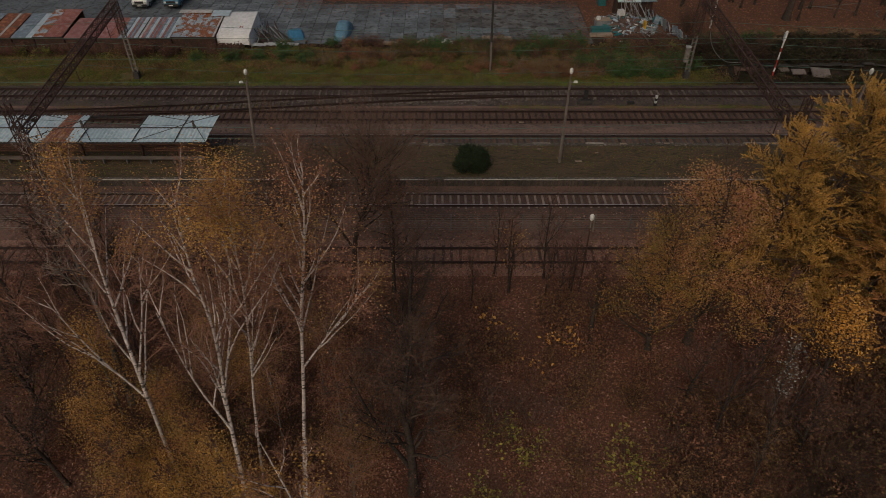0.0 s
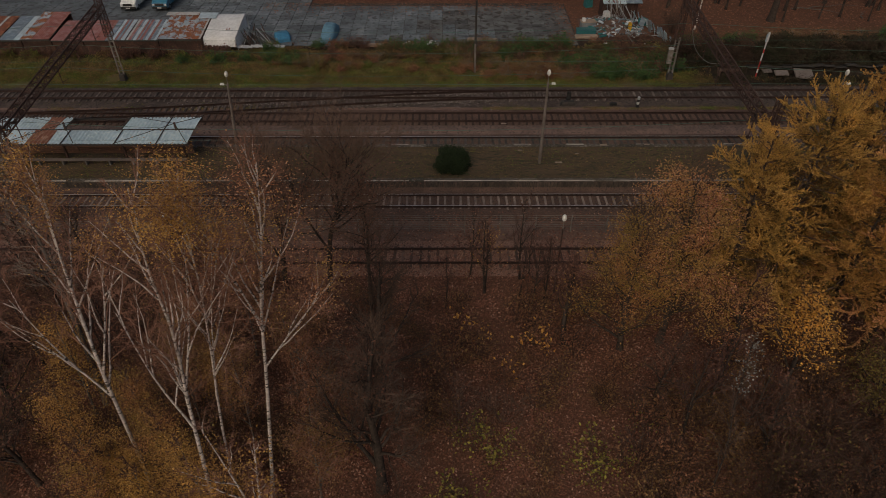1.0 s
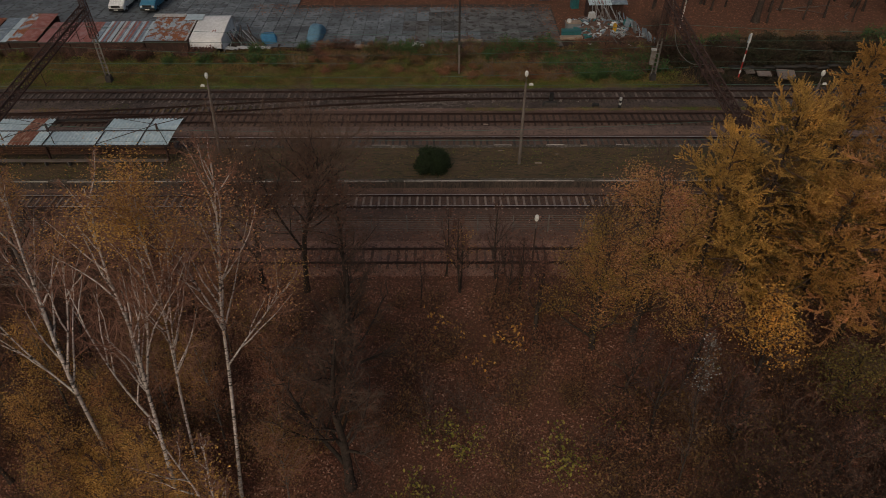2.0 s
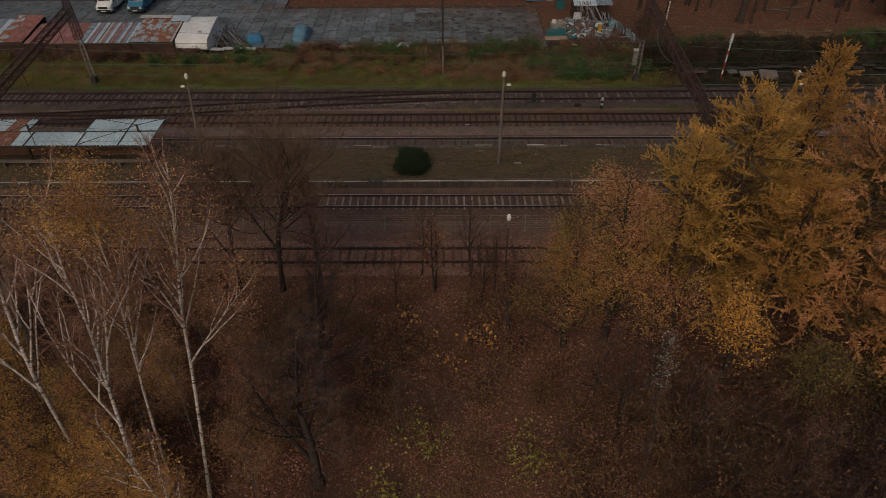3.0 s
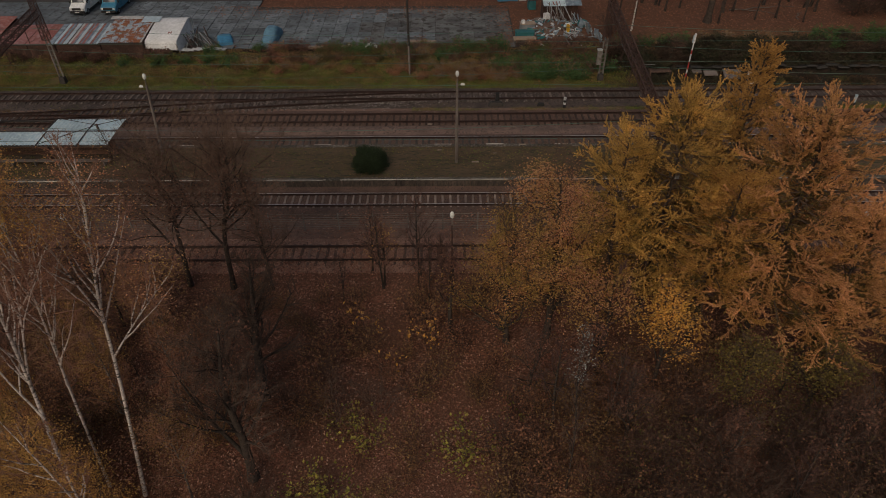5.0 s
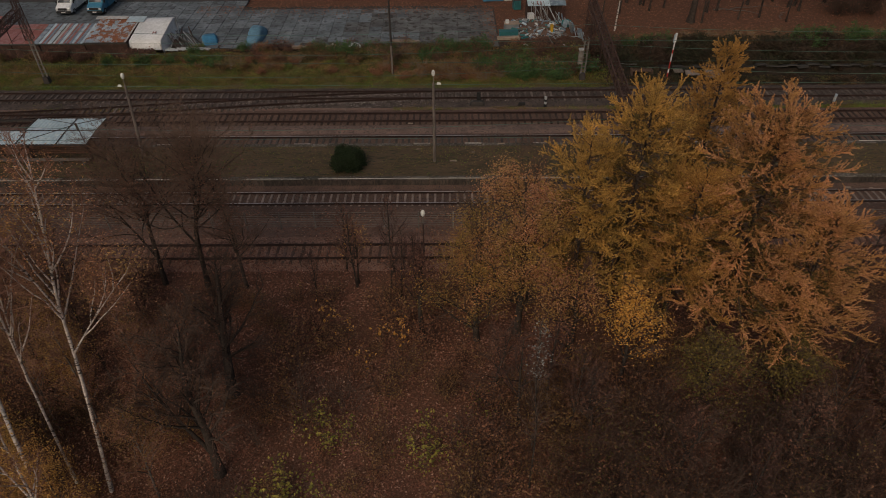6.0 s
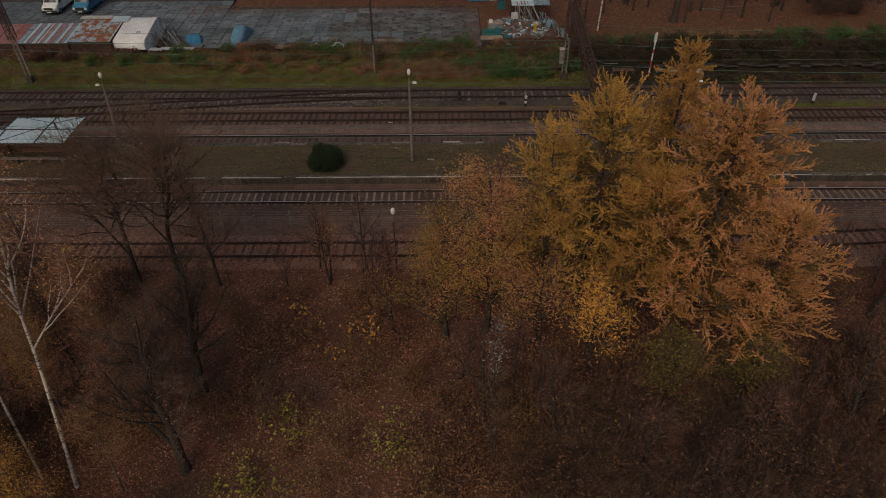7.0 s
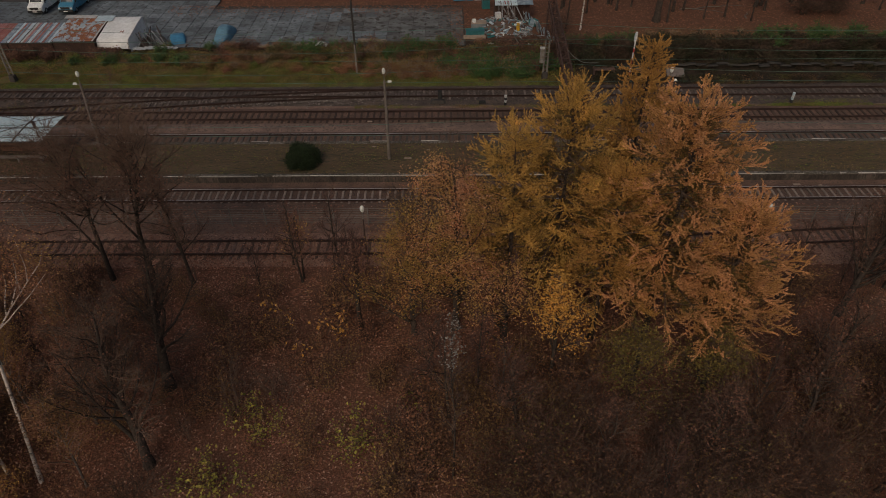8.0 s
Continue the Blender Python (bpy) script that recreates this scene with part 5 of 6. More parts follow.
part("loose_sheet", Geo().box((-0.9, 5.3, 2.85), (3.6, 0.7, 0.05), pose(0, 0, 0, 6, 0, 0)), WHITE_SH, s8, "whitish loose roof sheet")

tent = thing("tarpaulin_shelter", (-22.0, 68.0, -0.3), "white arched tarpaulin shelter beside the last shed", "tarpaulin shelter")
arch = [(-0.1, 1.3), (-0.02, 2.0), (0.2, 2.25), (1.5, 2.5), (3.2, 2.82), (4.7, 3.02), (5.35, 2.9), (5.5, 1.0)]
gg = Geo().sheet([[(x + 0.03 * noise.noise((x * 2, y * 2, 0)) + 0.14 * y / 5, y, z + 0.07 * noise.noise((x, y, 2.0))) for x in np.linspace(-1.75, 1.75, 12)] for y, z in arch])
part("cover", gg, TARP_W, tent, smooth=True)
gg = Geo().sheet([[(1.76 + 0.1 * (1 - t), y, 0.85 + (z - 0.85) * t) for t in (0, 0.5, 1)] for y, z in arch[1:-1]])
part("side_flap", gg, TARP_W, tent)
for x in (-1.7, 1.7):
    part("hoop", Geo().tube([(x, y, z - 0.04) for y, z in arch], 0.03, 6), STEEL_G, tent)
for k in range(2):
    part("mark", Geo().box((0.55 + 0.28 * k, 1.62, 2.6), (0.09, 0.42, 0.012), pose(0, 0, 0, 9, 0, 0)), RED_SH, tent)
part("mark", Geo().box((0.69, 1.62, 2.602), (0.2, 0.08, 0.012), pose(0, 0, 0, 9, 0, 0)), RED_SH, tent)

# board fence in front of and beside the sheds
hoard = thing("board_fence", (0, 67.1, -0.2), "dark brown weathered board fence below the sheds", "board fence")
board = Geo().box((0, 0, 0.9), (0.235, 0.03, 1.5)).mesh("board", WALL_D)
rng = np.random.default_rng(8)
for k in range(149):
    ob = new("board", board)
    ob.parent = hoard
    ob.matrix_basis = pose(-57 + k * 0.245, rng.normal(0, 0.015), 0.05 + rng.normal(0, 0.06), rng.normal(0, 1.5), rng.normal(0, 1.2), rng.normal(0, 2))
part("rail", Geo().box((-38.7, 0.06, 1.2), (36.4, 0.06, 0.1)), WALL_D, hoard)


# ---- vehicles ----
def van(at, body, label, box_back):
    """A delivery van that faces the tracks: shaped cab with sloping screen, load bay, wheels."""
    root = thing("van", at, label, "van", "parked vans")
    prof = [(0.0, 0.42), (-0.06, 0.75), (0.05, 1.02), (0.75, 1.28), (1.35, 1.95), (1.7, 2.12), (2.05, 2.15)]
    rows = []
    for y, z in prof:
        w = 0.93 - 0.12 * max(0, (z - 1.2) / 0.95)
        rows.append([(-w, y + 0.08, z - 0.05), (-w * 0.86, y, z), (0, y - 0.03, z + 0.02), (w * 0.86, y, z), (w, y + 0.08, z - 0.05)])
    cab = Geo().sheet(rows)
    for s in (-1, 1):
        cab.sheet([[(s * (0.93 - 0.12 * max(0, (z - 1.2) / 0.95)), y + 0.08, 0.4 + (z - 0.45) * t) for y, z in prof] for t in (0, 0.5, 1)])
    cab.box((0, 2.07, 1.25), (1.8, 0.04, 1.7))
    part("cab", cab, body, root, smooth=False)
    part("load_bay", Geo().box((0, 3.75, 1.4 if box_back else 1.25), (1.96 if box_back else 1.86, 3.3, 1.9 if box_back else 1.7), None, 0.97, 0.06), body, root)
    ws = Geo().sheet([[(u * (0.74 if z < 1.5 else 0.66), y - 0.04 - 0.03 * (u == 0), z + 0.05 + 0.02 * (u == 0)) for u in (-1, 0, 1)] for y, z in ((0.8, 1.33), (1.32, 1.92))])
    part("windscreen", ws, CAR_GLASS, root)
    for s in (-1, 1):
        part("side_window", Geo().sheet([[(s * 0.925, 1.15, 1.32), (s * 0.925, 1.95, 1.32)], [(s * 0.86, 1.5, 1.9), (s * 0.86, 1.95, 1.9)]]), CAR_GLASS, root)
        part("headlight", Geo().box((s * 0.72, -0.03, 0.82), (0.3, 0.1, 0.2), None, 0.9, 0.03), LAMPGLASS, root)
        part("mirror", Geo().box((s * 1.08, 0.95, 1.4), (0.16, 0.08, 0.26), None, 0.9, 0.02), BLACK_R, root)
        for y in (0.85, 4.3):
            w = part("wheel", Geo().tube([(s * 0.72, y, 0.33), (s * 0.93, y, 0.33)], 0.33, 14, True), BLACK_R, root)
            part("rim", Geo().tube([(s * 0.9, y, 0.33), (s * 0.94, y, 0.33)], 0.19, 10, True), GREY_P, w)
    part("bumper", Geo().box((0, -0.06, 0.5), (1.84, 0.2, 0.26), None, 0.95, 0.05), BLACK_R, root)
    part("grille", Geo().box((0, -0.1, 0.86), (1.06, 0.08, 0.26)), BLACK_R, root)
    part("number_plate", Geo().box((0, -0.18, 0.5), (0.5, 0.02, 0.11)), PLATE, root, "blank white plate")
    return root


van((-36.1, 79.3, LOT), CAR_W, "white delivery van parked on the concrete lot", True)
van((-32.3, 79.4, LOT), CAR_B, "blue delivery van parked on the concrete lot", False)


def covered_car(at, L, W, H, material, label, rz=0.0):
    """A car-shaped form beneath a cover that hangs to the ground in folds."""
    root = thing("covered_car", at, label, "covered car", rz=rz)
    rows = []
    for t in np.linspace(0, 1, 15):
        y = L * (t - 0.5)
        h = H * (0.62 + 0.38 * math.exp(-((t - 0.55) / 0.24) ** 4)) * (1 - 0.35 * (abs(t - 0.5) * 2) ** 8)
        w = W / 2 * (1 - 0.18 * (abs(t - 0.5) * 2) ** 4)
        row = []
        for a in np.linspace(0, math.pi, 17):
            c, s = math.cos(a), math.sin(a)
            f = 1 + 0.03 * math.sin(a * 9 + t * 17)
            row.append((w * math.copysign(abs(c) ** 0.5, c) * f, y, max(0.0, h * s ** 0.55 * f)))
        rows.append(row)
    g2 = Geo().sheet(rows)
    for e in (0, -1):
        g2.sheet([rows[e], [(p[0], p[1] + (-0.08 if e == 0 else 0.08), 0) for p in rows[e]]])
    part("cover", g2, material, root, smooth=True)
    return root


covered_car((-10.6, 71.8, LOT), 4.2, 1.6, 1.35, TARP_T, "car hidden under a dusty blue cover", -4)
covered_car((-15.9, 71.2, LOT), 2.3, 1.7, 0.75, TARP_B, "small heap under a blue tarpaulin sheet", 20)


# ---- scrap and junk at both ends of the lot ----
def junk_box(name, at, s, material, label, cat, rz=0.0, tilt=0.0, lid=None):
    root = thing(name, at, label, cat, rz=rz)
    part("body", Geo().box((0, 0, s[2] / 2), s, pose(0, 0, 0, tilt, 0, 0), 0.97, 0.03), material, root)
    if lid:
        part("lid", Geo().box((0, 0, s[2] + 0.04), (s[0] + 0.06, s[1] + 0.06, 0.07)), lid, root)
    return root


junk_box("crate", (18.45, 72.3, LOT), (2.15, 0.9, 0.5), TEAL, "long teal metal chest at the edge of the lot", "chest", 0, 0, TEAL)
junk_box("board", (18.39, 71.44, LOT - 0.05), (2.6, 0.7, 0.25), BEIGE, "beige board lying below the chest", "board", 2)
junk_box("cupboard", (18.93, 74.01, LOT), (1.7, 0.9, 0.8), GREY_P, "grey worn cupboard heaped with scrap", "cupboard", 4, 0, BEIGE)
junk_box("bucket_box", (18.4, 73.91, LOT + 0.88), (0.4, 0.4, 0.35), WHITE_P, "small white box on the cupboard", "box", 12)
junk_box("fridge", (21.36, 75.73, LOT), (0.7, 0.7, 1.3), WHITE_P, "dirty white discarded fridge", "fridge", 15, 0)
junk_box("washer", (22.42, 75.92, LOT), (0.8, 0.6, 0.8), GREY_P, "grey discarded washing machine", "appliance", -10)
junk_box("canister", (23.49, 72.8, LOT), (0.32, 0.5, 1.1), YELLOW_P, "yellow plastic canister standing in scrap", "canister", 5)
junk_box("bin", (20.14, 80.92, LOT), (0.9, 0.9, 1.1), TEAL, "green rubbish bin beside a small shed", "bin", 8, 0, SEAM)
junk_box("blue_box", (17.34, 84.3, LOT), (2.6, 1.6, 0.9), TARP_B, "blue tarpaulin covered pile", "pile", 3)
junk_box("white_box", (19.25, 84.06, LOT), (0.9, 0.9, 0.9), WHITE_P, "white plastic tub behind the scrap", "tub", 10)
junk_box("crate", (25.56, 75.04, LOT), (0.9, 0.8, 0.7), TEAL, "blue-green crate among leaning sheets", "crate", 30)
rng = np.random.default_rng(21)
heap = thing("rubbish_heap", (21.8, 74.4, LOT - 0.05), "low dark heap of rubbish and soil under the scrap", "rubbish heap")
part("mound", Geo().sheet([[(3.6 * u, 2.7 * v, max(0.0, 0.75 * (1 - u * u) * (1 - v * v) + 0.25 * noise.noise((u * 4, v * 4, 2.0)) * (1 - u * u) * (1 - v * v))) for u in np.linspace(-1, 1, 22)] for v in np.linspace(-1, 1, 16)]), BALLAST_D, heap)
for k in range(150):
    x, y = rng.uniform(18.8, 25.0), rng.uniform(71.6, 76.2)
    m = (WHITE_P, GREY_P, PALEBLUE_SH, GREY_P, BLUE_SH, TEAL, BLUE_SH, STEEL_R, SEAM, PLANK, TEAL)[int(rng.integers(0, 11))]
    s = (rng.uniform(0.12, 1.0), rng.uniform(0.06, 0.28), rng.uniform(0.05, 0.26))
    junk_box("scrap", (x, y, LOT - 0.05 + max(0.0, 0.7 * (1 - ((x - 21.8) / 3.6) ** 2) * (1 - ((y - 74.4) / 2.7) ** 2))), s, m, "piece of pale metal scrap in the heap", "scrap", rng.uniform(0, 180), rng.uniform(-18, 18))
for k in range(10):
    a = rng.uniform(0, 6.3)
    c = (rng.uniform(19.8, 23.4), rng.uniform(72.4, 75.6), LOT + 0.35)
    hose = thing("hose", c, "tangled grey hose in the scrap heap", "hose")
    part("coil", Geo().tube([(0.7 * math.cos(a + t) * (1 - 0.04 * t), 0.55 * math.sin(a + t), 0.1 + 0.05 * math.sin(3 * t) + 0.03 * k) for t in np.linspace(0, 5, 18)], 0.02, 5), GREY_P if k % 3 else PALEBLUE_SH, hose)
for k in range(30):
    pole = thing("pole", (21.6 + 0.06 * k + rng.normal(0, 0.1), 76.2 + rng.normal(0, 0.15), LOT), "long grey pole leaning on the shed", "pole", "bundle of poles")
    part("shaft", Geo().tube([(rng.normal(0.6, 0.7), -1.2 + rng.normal(0, 0.35), 0.1), (rng.normal(0, 0.3), 0.7, 2.1 + rng.normal(0, 0.12))], 0.04, 6), (LAMP_POST, GREY_P, STEEL_R)[k % 3], pole)
for k in range(17):
    sh = thing("metal_sheet", (24.4 + 0.17 * k + rng.normal(0, 0.15), 77.4 - 0.5 * k, LOT), "grey-blue metal sheet leaning upright at the lot's end", "metal sheet", "leaning sheets")
    part("panel", Geo().box((0, 0, 0.55), (0.04, rng.uniform(0.35, 0.8), 1.1 + rng.uniform(-0.3, 0.6)), pose(0, 0, 0, rng.uniform(-22, 22), rng.uniform(-34, 6), rng.uniform(-30, 50))), (BLUE_SH, GREY_P, BLUE_SH, PALEBLUE_SH)[k % 4], sh)
for k in range(16):
    st = thing("plank", (rng.uniform(22.8, 26.4), rng.uniform(69.8, 72.7), LOT + 0.05), "weathered grey plank among the scrap", "plank")
    part("board", Geo().box((0, 0, 0.1 + 0.02 * k), (rng.uniform(1.0, 2.4), 0.12, 0.05), pose(0, 0, 0, 0, rng.uniform(-14, 14), rng.uniform(0, 180))), (LAMP_POST, GREY_P, PLANK)[k % 3], st)
hs = thing("scrap_shed", (23.1, 76.9, LOT), "small scrap shed with a pale metal roof", "shed")
part("wall", Geo().box((0, 0.9, 1.0), (4.2, 1.7, 2.0), None, 1, 0.02), WALL_D, hs)
part("roof", Geo().box((-0.75, 0.8, 2.2), (2.7, 2.6, 0.08), pose(0, 0, 0, 12, 0, 0)), PALEBLUE_SH, hs, "pale blue sheet roof")
part("roof", Geo().box((1.5, 0.8, 2.25), (1.9, 2.6, 0.08), pose(0, 0, 0, 12, 0, 0)), BLUE_SH, hs, "blue sheet roof")
for k, x in enumerate((-0.9, -0.5)):
    part("mark", Geo().box((x, -0.1, 2.12), (0.12, 0.75, 0.02), pose(0, 0, 0, 12, 0, 8)), RED_SH, hs)
# scaffolding poles and rubbish beside the tarpaulin shelter
for k in range(26):
    pole = thing("pole", (-20.0 + 0.11 * k, 69.9 + rng.normal(0, 0.5), LOT - 0.05), "dark grey ladder or pole leaning at the shelter", "pole", "poles by the shelter")
    part("shaft", Geo().tube([(rng.uniform(0.0, 1.6), -0.7, rng.uniform(0, 0.2)), (rng.uniform(-1.0, 0.4), rng.uniform(0.6, 2.6), rng.uniform(0.2, 1.5))], 0.055, 6), (SEAM, GREY_P, STEEL_R, SEAM)[k % 4], pole)
for k in range(9):
    x = -20.2 + 0.58 * k
    rag = thing("plastic_sheet", (x, 68.4 + rng.normal(0, 0.15), 0.72), "crumpled white plastic sheeting on the bank", "plastic sheet")
    part("sheet", Geo().sheet([[(u, v, 0.12 * noise.noise((u * 3 + k, v * 3, 1.0)) + 0.12) for u in np.linspace(-0.45, 0.45, 6)] for v in np.linspace(-0.35, 0.35, 4)]), WHITE_P, rag)
for x, y, s in ((0.94, 68.7, 0.75), (-8.98, 69.5, 0.36), (-1.62, 69.7, 0.34), (-2.86, 69.75, 0.3), (20.06, 69.35, 0.4), (24.45, 68.88, 0.4)):
    rag = thing("plastic_bag", (x, y, LOT + (0.2 if s > 0.6 else 0.0)), "white plastic bag caught in the scrub", "plastic bag")
    part("sheet", Geo().sheet([[(s * u, s * v * 0.6, s * (0.5 - u * u * 0.4 + 0.35 * noise.noise((u * 3 + x, v * 3, 1.0)))) for u in np.linspace(-1, 1, 7)] for v in np.linspace(-1, 1, 5)]), WHITE_P, rag)
for x0, x1, y in ((4.9, 8.3, 70.3), (-3.0, 0.2, 68.9), (-6.4, -4.2, 68.8)):
    kb = thing("kerb_stone", ((x0 + x1) / 2, y, LOT + 0.12), "pale broken kerb at the edge of the lot", "kerb")
    part("stone", Geo().box((0, 0, 0.1), (x1 - x0, 0.5, 0.22), pose(0, 0, 0, 3, 1, -2), 0.96, 0.05), BEIGE, kb)


# ---- line-side equipment ----
pole = thing("utility_pole", (5.5, 63.6, 0.15), "dark wooden pole on a pale concrete stub beside the bank", "utility pole")
part("stub", Geo().box((0, -0.12, 1.4), (0.2, 0.2, 3.2), None, 0.85, 0.03), LAMP_POST, pole)
part("shaft", Geo().tube([(0, 0.06, 2.0), (0, 0.06, 10.5)], [0.12, 0.09], 8), SEAM, pole, smooth=True)
sig = thing("signal_post", (34.4, 62.4, 0.1), "red and white banded signal post with a white head", "signal post")
for k in range(9):
    part("band", Geo().tube([(0, 0, 0.42 * k), (0, 0, 0.42 * k + 0.42)], 0.075, 8), RED_P if k in (0, 2, 3, 6) else WHITE_P, sig)
part("head", Geo().box((0, 0, 4.2), (0.24, 0.16, 0.95), None, 0.9, 0.05), WHITE_P, sig, "white head with a pale blue edge")
part("edge", Geo().box((-0.14, 0, 4.1), (0.05, 0.2, 0.8)), PALEBLUE_SH, sig)
for x, y in ((20.85, 56.2), (49.1, 56.4)):
    d = thing("dwarf_signal", (x, y, 0), "small black and white shunting signal between tracks", "shunting signal", "shunting signals")
    part("foot", Geo().box((0, 0, 0.12), (0.3, 0.3, 0.3), None, 0.8, 0.03), BLACK_R, d)
    for k, m in enumerate((WHITE_P, BLACK_R, WHITE_P) if x < 30 else (PALEBLUE_SH, WHITE_P, PALEBLUE_SH)):
        part("segment", Geo().tube([(0, 0, 0.25 + 0.25 * k), (0, 0, 0.5 + 0.25 * k)], [0.12, 0.14], 10, True), m, d)
d = thing("point_machine", (14.2, 56.6, 0), "dark blue-grey point machine beside the turnout", "point machine")
part("case", Geo().box((0, 0, 0.2), (1.5, 0.5, 0.36), None, 0.8, 0.06), SEAM, d)
part("lid", Geo().box((0.1, -0.03, 0.39), (1.0, 0.3, 0.05), None, 0.95, 0.01), BLACK_R, d)
d = thing("relay_box", (14.4, 57.0, 0), "small black lineside box", "lineside box")
part("case", Geo().box((0, 0.4, 0.5), (0.4, 0.3, 0.9), None, 0.9, 0.04), BLACK_R, d)
d = thing("relay_box", (18.6, 56.5, 0), "flat black lineside box", "lineside box")
part("case", Geo().box((0, 0, 0.15), (0.7, 0.3, 0.25), None, 0.9, 0.04), BLACK_R, d)
for x, y, w, h, rz in ((36.9, 62.3, 1.7, 0.9, 4), (39.1, 62.1, 2.2, 1.7, -3), (35.6, 62.8, 1.2, 0.7, 12)):
    sl = thing("concrete_panel", (x, y, 0.55), "grey concrete panel lying tilted on the bank", "concrete panel", "loose panels")
    part("panel", Geo().box((0, 0, 0), (w * 0.85, h * 0.8, 0.12), pose(0, 0, 0, 18, 3, rz), 0.98, 0.02), LAMP_POST, sl)
cul = thing("culvert", (31.8, 63.0, -0.3), "dark square culvert mouth in the bank", "culvert")
for q in (-1, 1):
    part("jamb", Geo().box((q * 1.05, 0.2, 0.35), (0.16, 1.2, 0.9), None, 0.95, 0.03), BALLAST_D, cul)
part("lintel", Geo().box((0, 0.25, 0.86), (2.3, 1.2, 0.14), None, 0.97, 0.03), BALLAST_D, cul)
# inner faces coloured black to stand for the shade in the opening
part("back", Geo().box((0, 0.75, 0.4), (2.0, 0.1, 0.9)), BLACK_R, cul)
part("bottom", Geo().box((0, 0.1, 0.03), (2.0, 1.2, 0.06)), BLACK_R, cul)
# undercut edge of the bank: a worn slab lip, the shade beneath it a black board
lip = thing("retaining_edge", (0, 63.2, 0), "dark undercut concrete edge along the cut bank", "retaining edge")
rng = np.random.default_rng(55)
for k in range(34):
    x = 34.4 + 1.1 * k
    part("lip_slab", Geo().box((x, rng.normal(0, 0.1), 0.86 + rng.normal(0, 0.06)), (rng.uniform(1.0, 1.4), rng.uniform(0.35, 0.6), 0.12), pose(0, 0, 0, rng.normal(-6, 6), rng.normal(0, 2), rng.normal(0, 3)), 0.95, 0.03), JOINT, lip)
part("hollow", Geo().box((52.6, 0.4, 0.35), (38, 0.1, 1.0)), BLACK_R, lip)
cab = thing("loose_cable", (25.5, 62.2, 0), "slack grey-green cable that hangs from the gantry", "cable")
part("line", Geo().tube(spline([(0, 0, 9.2), (0.8, 0, 6.6), (1.8, 0.2, 3.4), (3.6, 0.4, 1.6), (5.6, 0.6, 1.3)], 26), 0.035, 5), WIRE_G, cab)
# guard troughs, papers and stones on platform and tracks
rng = np.random.default_rng(33)
for x, y, s in ((11.72, 45.05, 0.5), (-15.02, 43.14, 0.3), (7.79, 52.74, 0.4), (-1.69, 48.07, 0.6), (-0.36, 48.06, 0.5), (15.95, 47.79, 0.5), (19.65, 47.85, 0.4), (8.72, 46.95, 0.3), (13.45, 46.4, 0.25), (43.65, 41.88, 0.5), (45.54, 41.76, 0.3), (-23.55, 42.41, 0.4), (-21.85, 42.29, 0.3)):
    z = PT + 0.03 if PY0 + 0.3 < y < PY1 else 0.1
    pp = thing("litter", (x, y, z), "scrap of pale litter on the ground", "litter")
    part("scrap", Geo().sheet([[(s * u * 0.6, s * v * 0.25, 0.03 + 0.05 * noise.noise((u * 2 + x, v * 2, 0))) for u in np.linspace(-1, 1, 5)] for v in (-1, 0, 1)]), BEIGE, pp)

# pale stones strewn round the turnout
rng = np.random.default_rng(44)
gs = Geo()
for k in range(1500):
    x = rng.normal(-6, 11) if k % 3 else rng.normal(2, 3)
    y = turnout_y(x) + rng.choice([-0.95, 0.55]) + rng.normal(0, 0.14) if k % 4 else rng.normal(56.9, 0.7)
    w = rng.uniform(0.035, 0.085)
    gs.box((x, y, -0.01 + w * 0.3), (w, w * rng.uniform(0.6, 1.2), w * 0.7), pose(0, 0, 0, rng.uniform(-20, 20), rng.uniform(-20, 20), rng.uniform(0, 90)), 0.7)
STONE = mat("pale_stone", (0.32, 0.285, 0.265), (0.18, 0.155, 0.145), 1.3, 0.9, 0.2, 12)
tagged(part("stones", gs, STONE), "pale crushed stones strewn round the turnout", "stones", kind="stuff")


# ---- scrub along the bank, undergrowth, far wood ----
def scatter(seed, n, x0, x1, y0, y1):
    r = np.random.default_rng(seed)
    return [(r.uniform(x0, x1), r.uniform(y0, y1), r.uniform(0, 360), r.uniform(0.7, 1.35)) for _ in range(n)]


def plant(template, spots):
    """Copies of a thing at the spots (x, y, turn, size); the first spot takes the thing itself."""
    first = True
    for x, y, rz, s in spots:
        m = pose(x, y, ground_z(x, y), 0, 0, rz)
        ob = template if first else copy_thing(template, m)
        ob.matrix_basis = m @ Matrix.Diagonal((s, s, s, 1))
        first = False


LEAF_STRAW = leaf_mat("straw_leaf", [(0.22, 0.13, 0.06), (0.33, 0.2, 0.09), (0.16, 0.09, 0.045), (0.27, 0.19, 0.08)])
BANK = "bank scrub"
bank_a = shrub("scrub_bush", 61, 0.75, 14, TWIG_R, SCRUB, 700, 0.1, "brown and rust coloured scrub bush on the bank", 0.9, "scrub bush", BANK, 3)
bank_b = shrub("green_bush", 62, 1.1, 10, TWIG_D, SCRUB_G, 900, 0.11, "green leafy scrub bush on the bank", 0.9, "scrub bush", BANK, 3)
bank_c = shrub("scrub_bush", 63, 0.8, 12, TWIG_R, GRASS, 420, 0.09, "yellowish thin scrub bush on the bank", 0.8, "scrub bush", BANK, 3)
bank_d = shrub("withered_bush", 64, 0.9, 16, TWIG_D, LEAF_DARK, 320, 0.09, "withered brown scrub bush on the bank", 0.9, "scrub bush", BANK, 3)
bank_e = shrub("weed_clump", 65, 0.45, 8, TWIG_R, GRASS, 420, 0.1, "low clump of yellow-green weeds on the bank", 1.0, "weeds", "bank weeds")
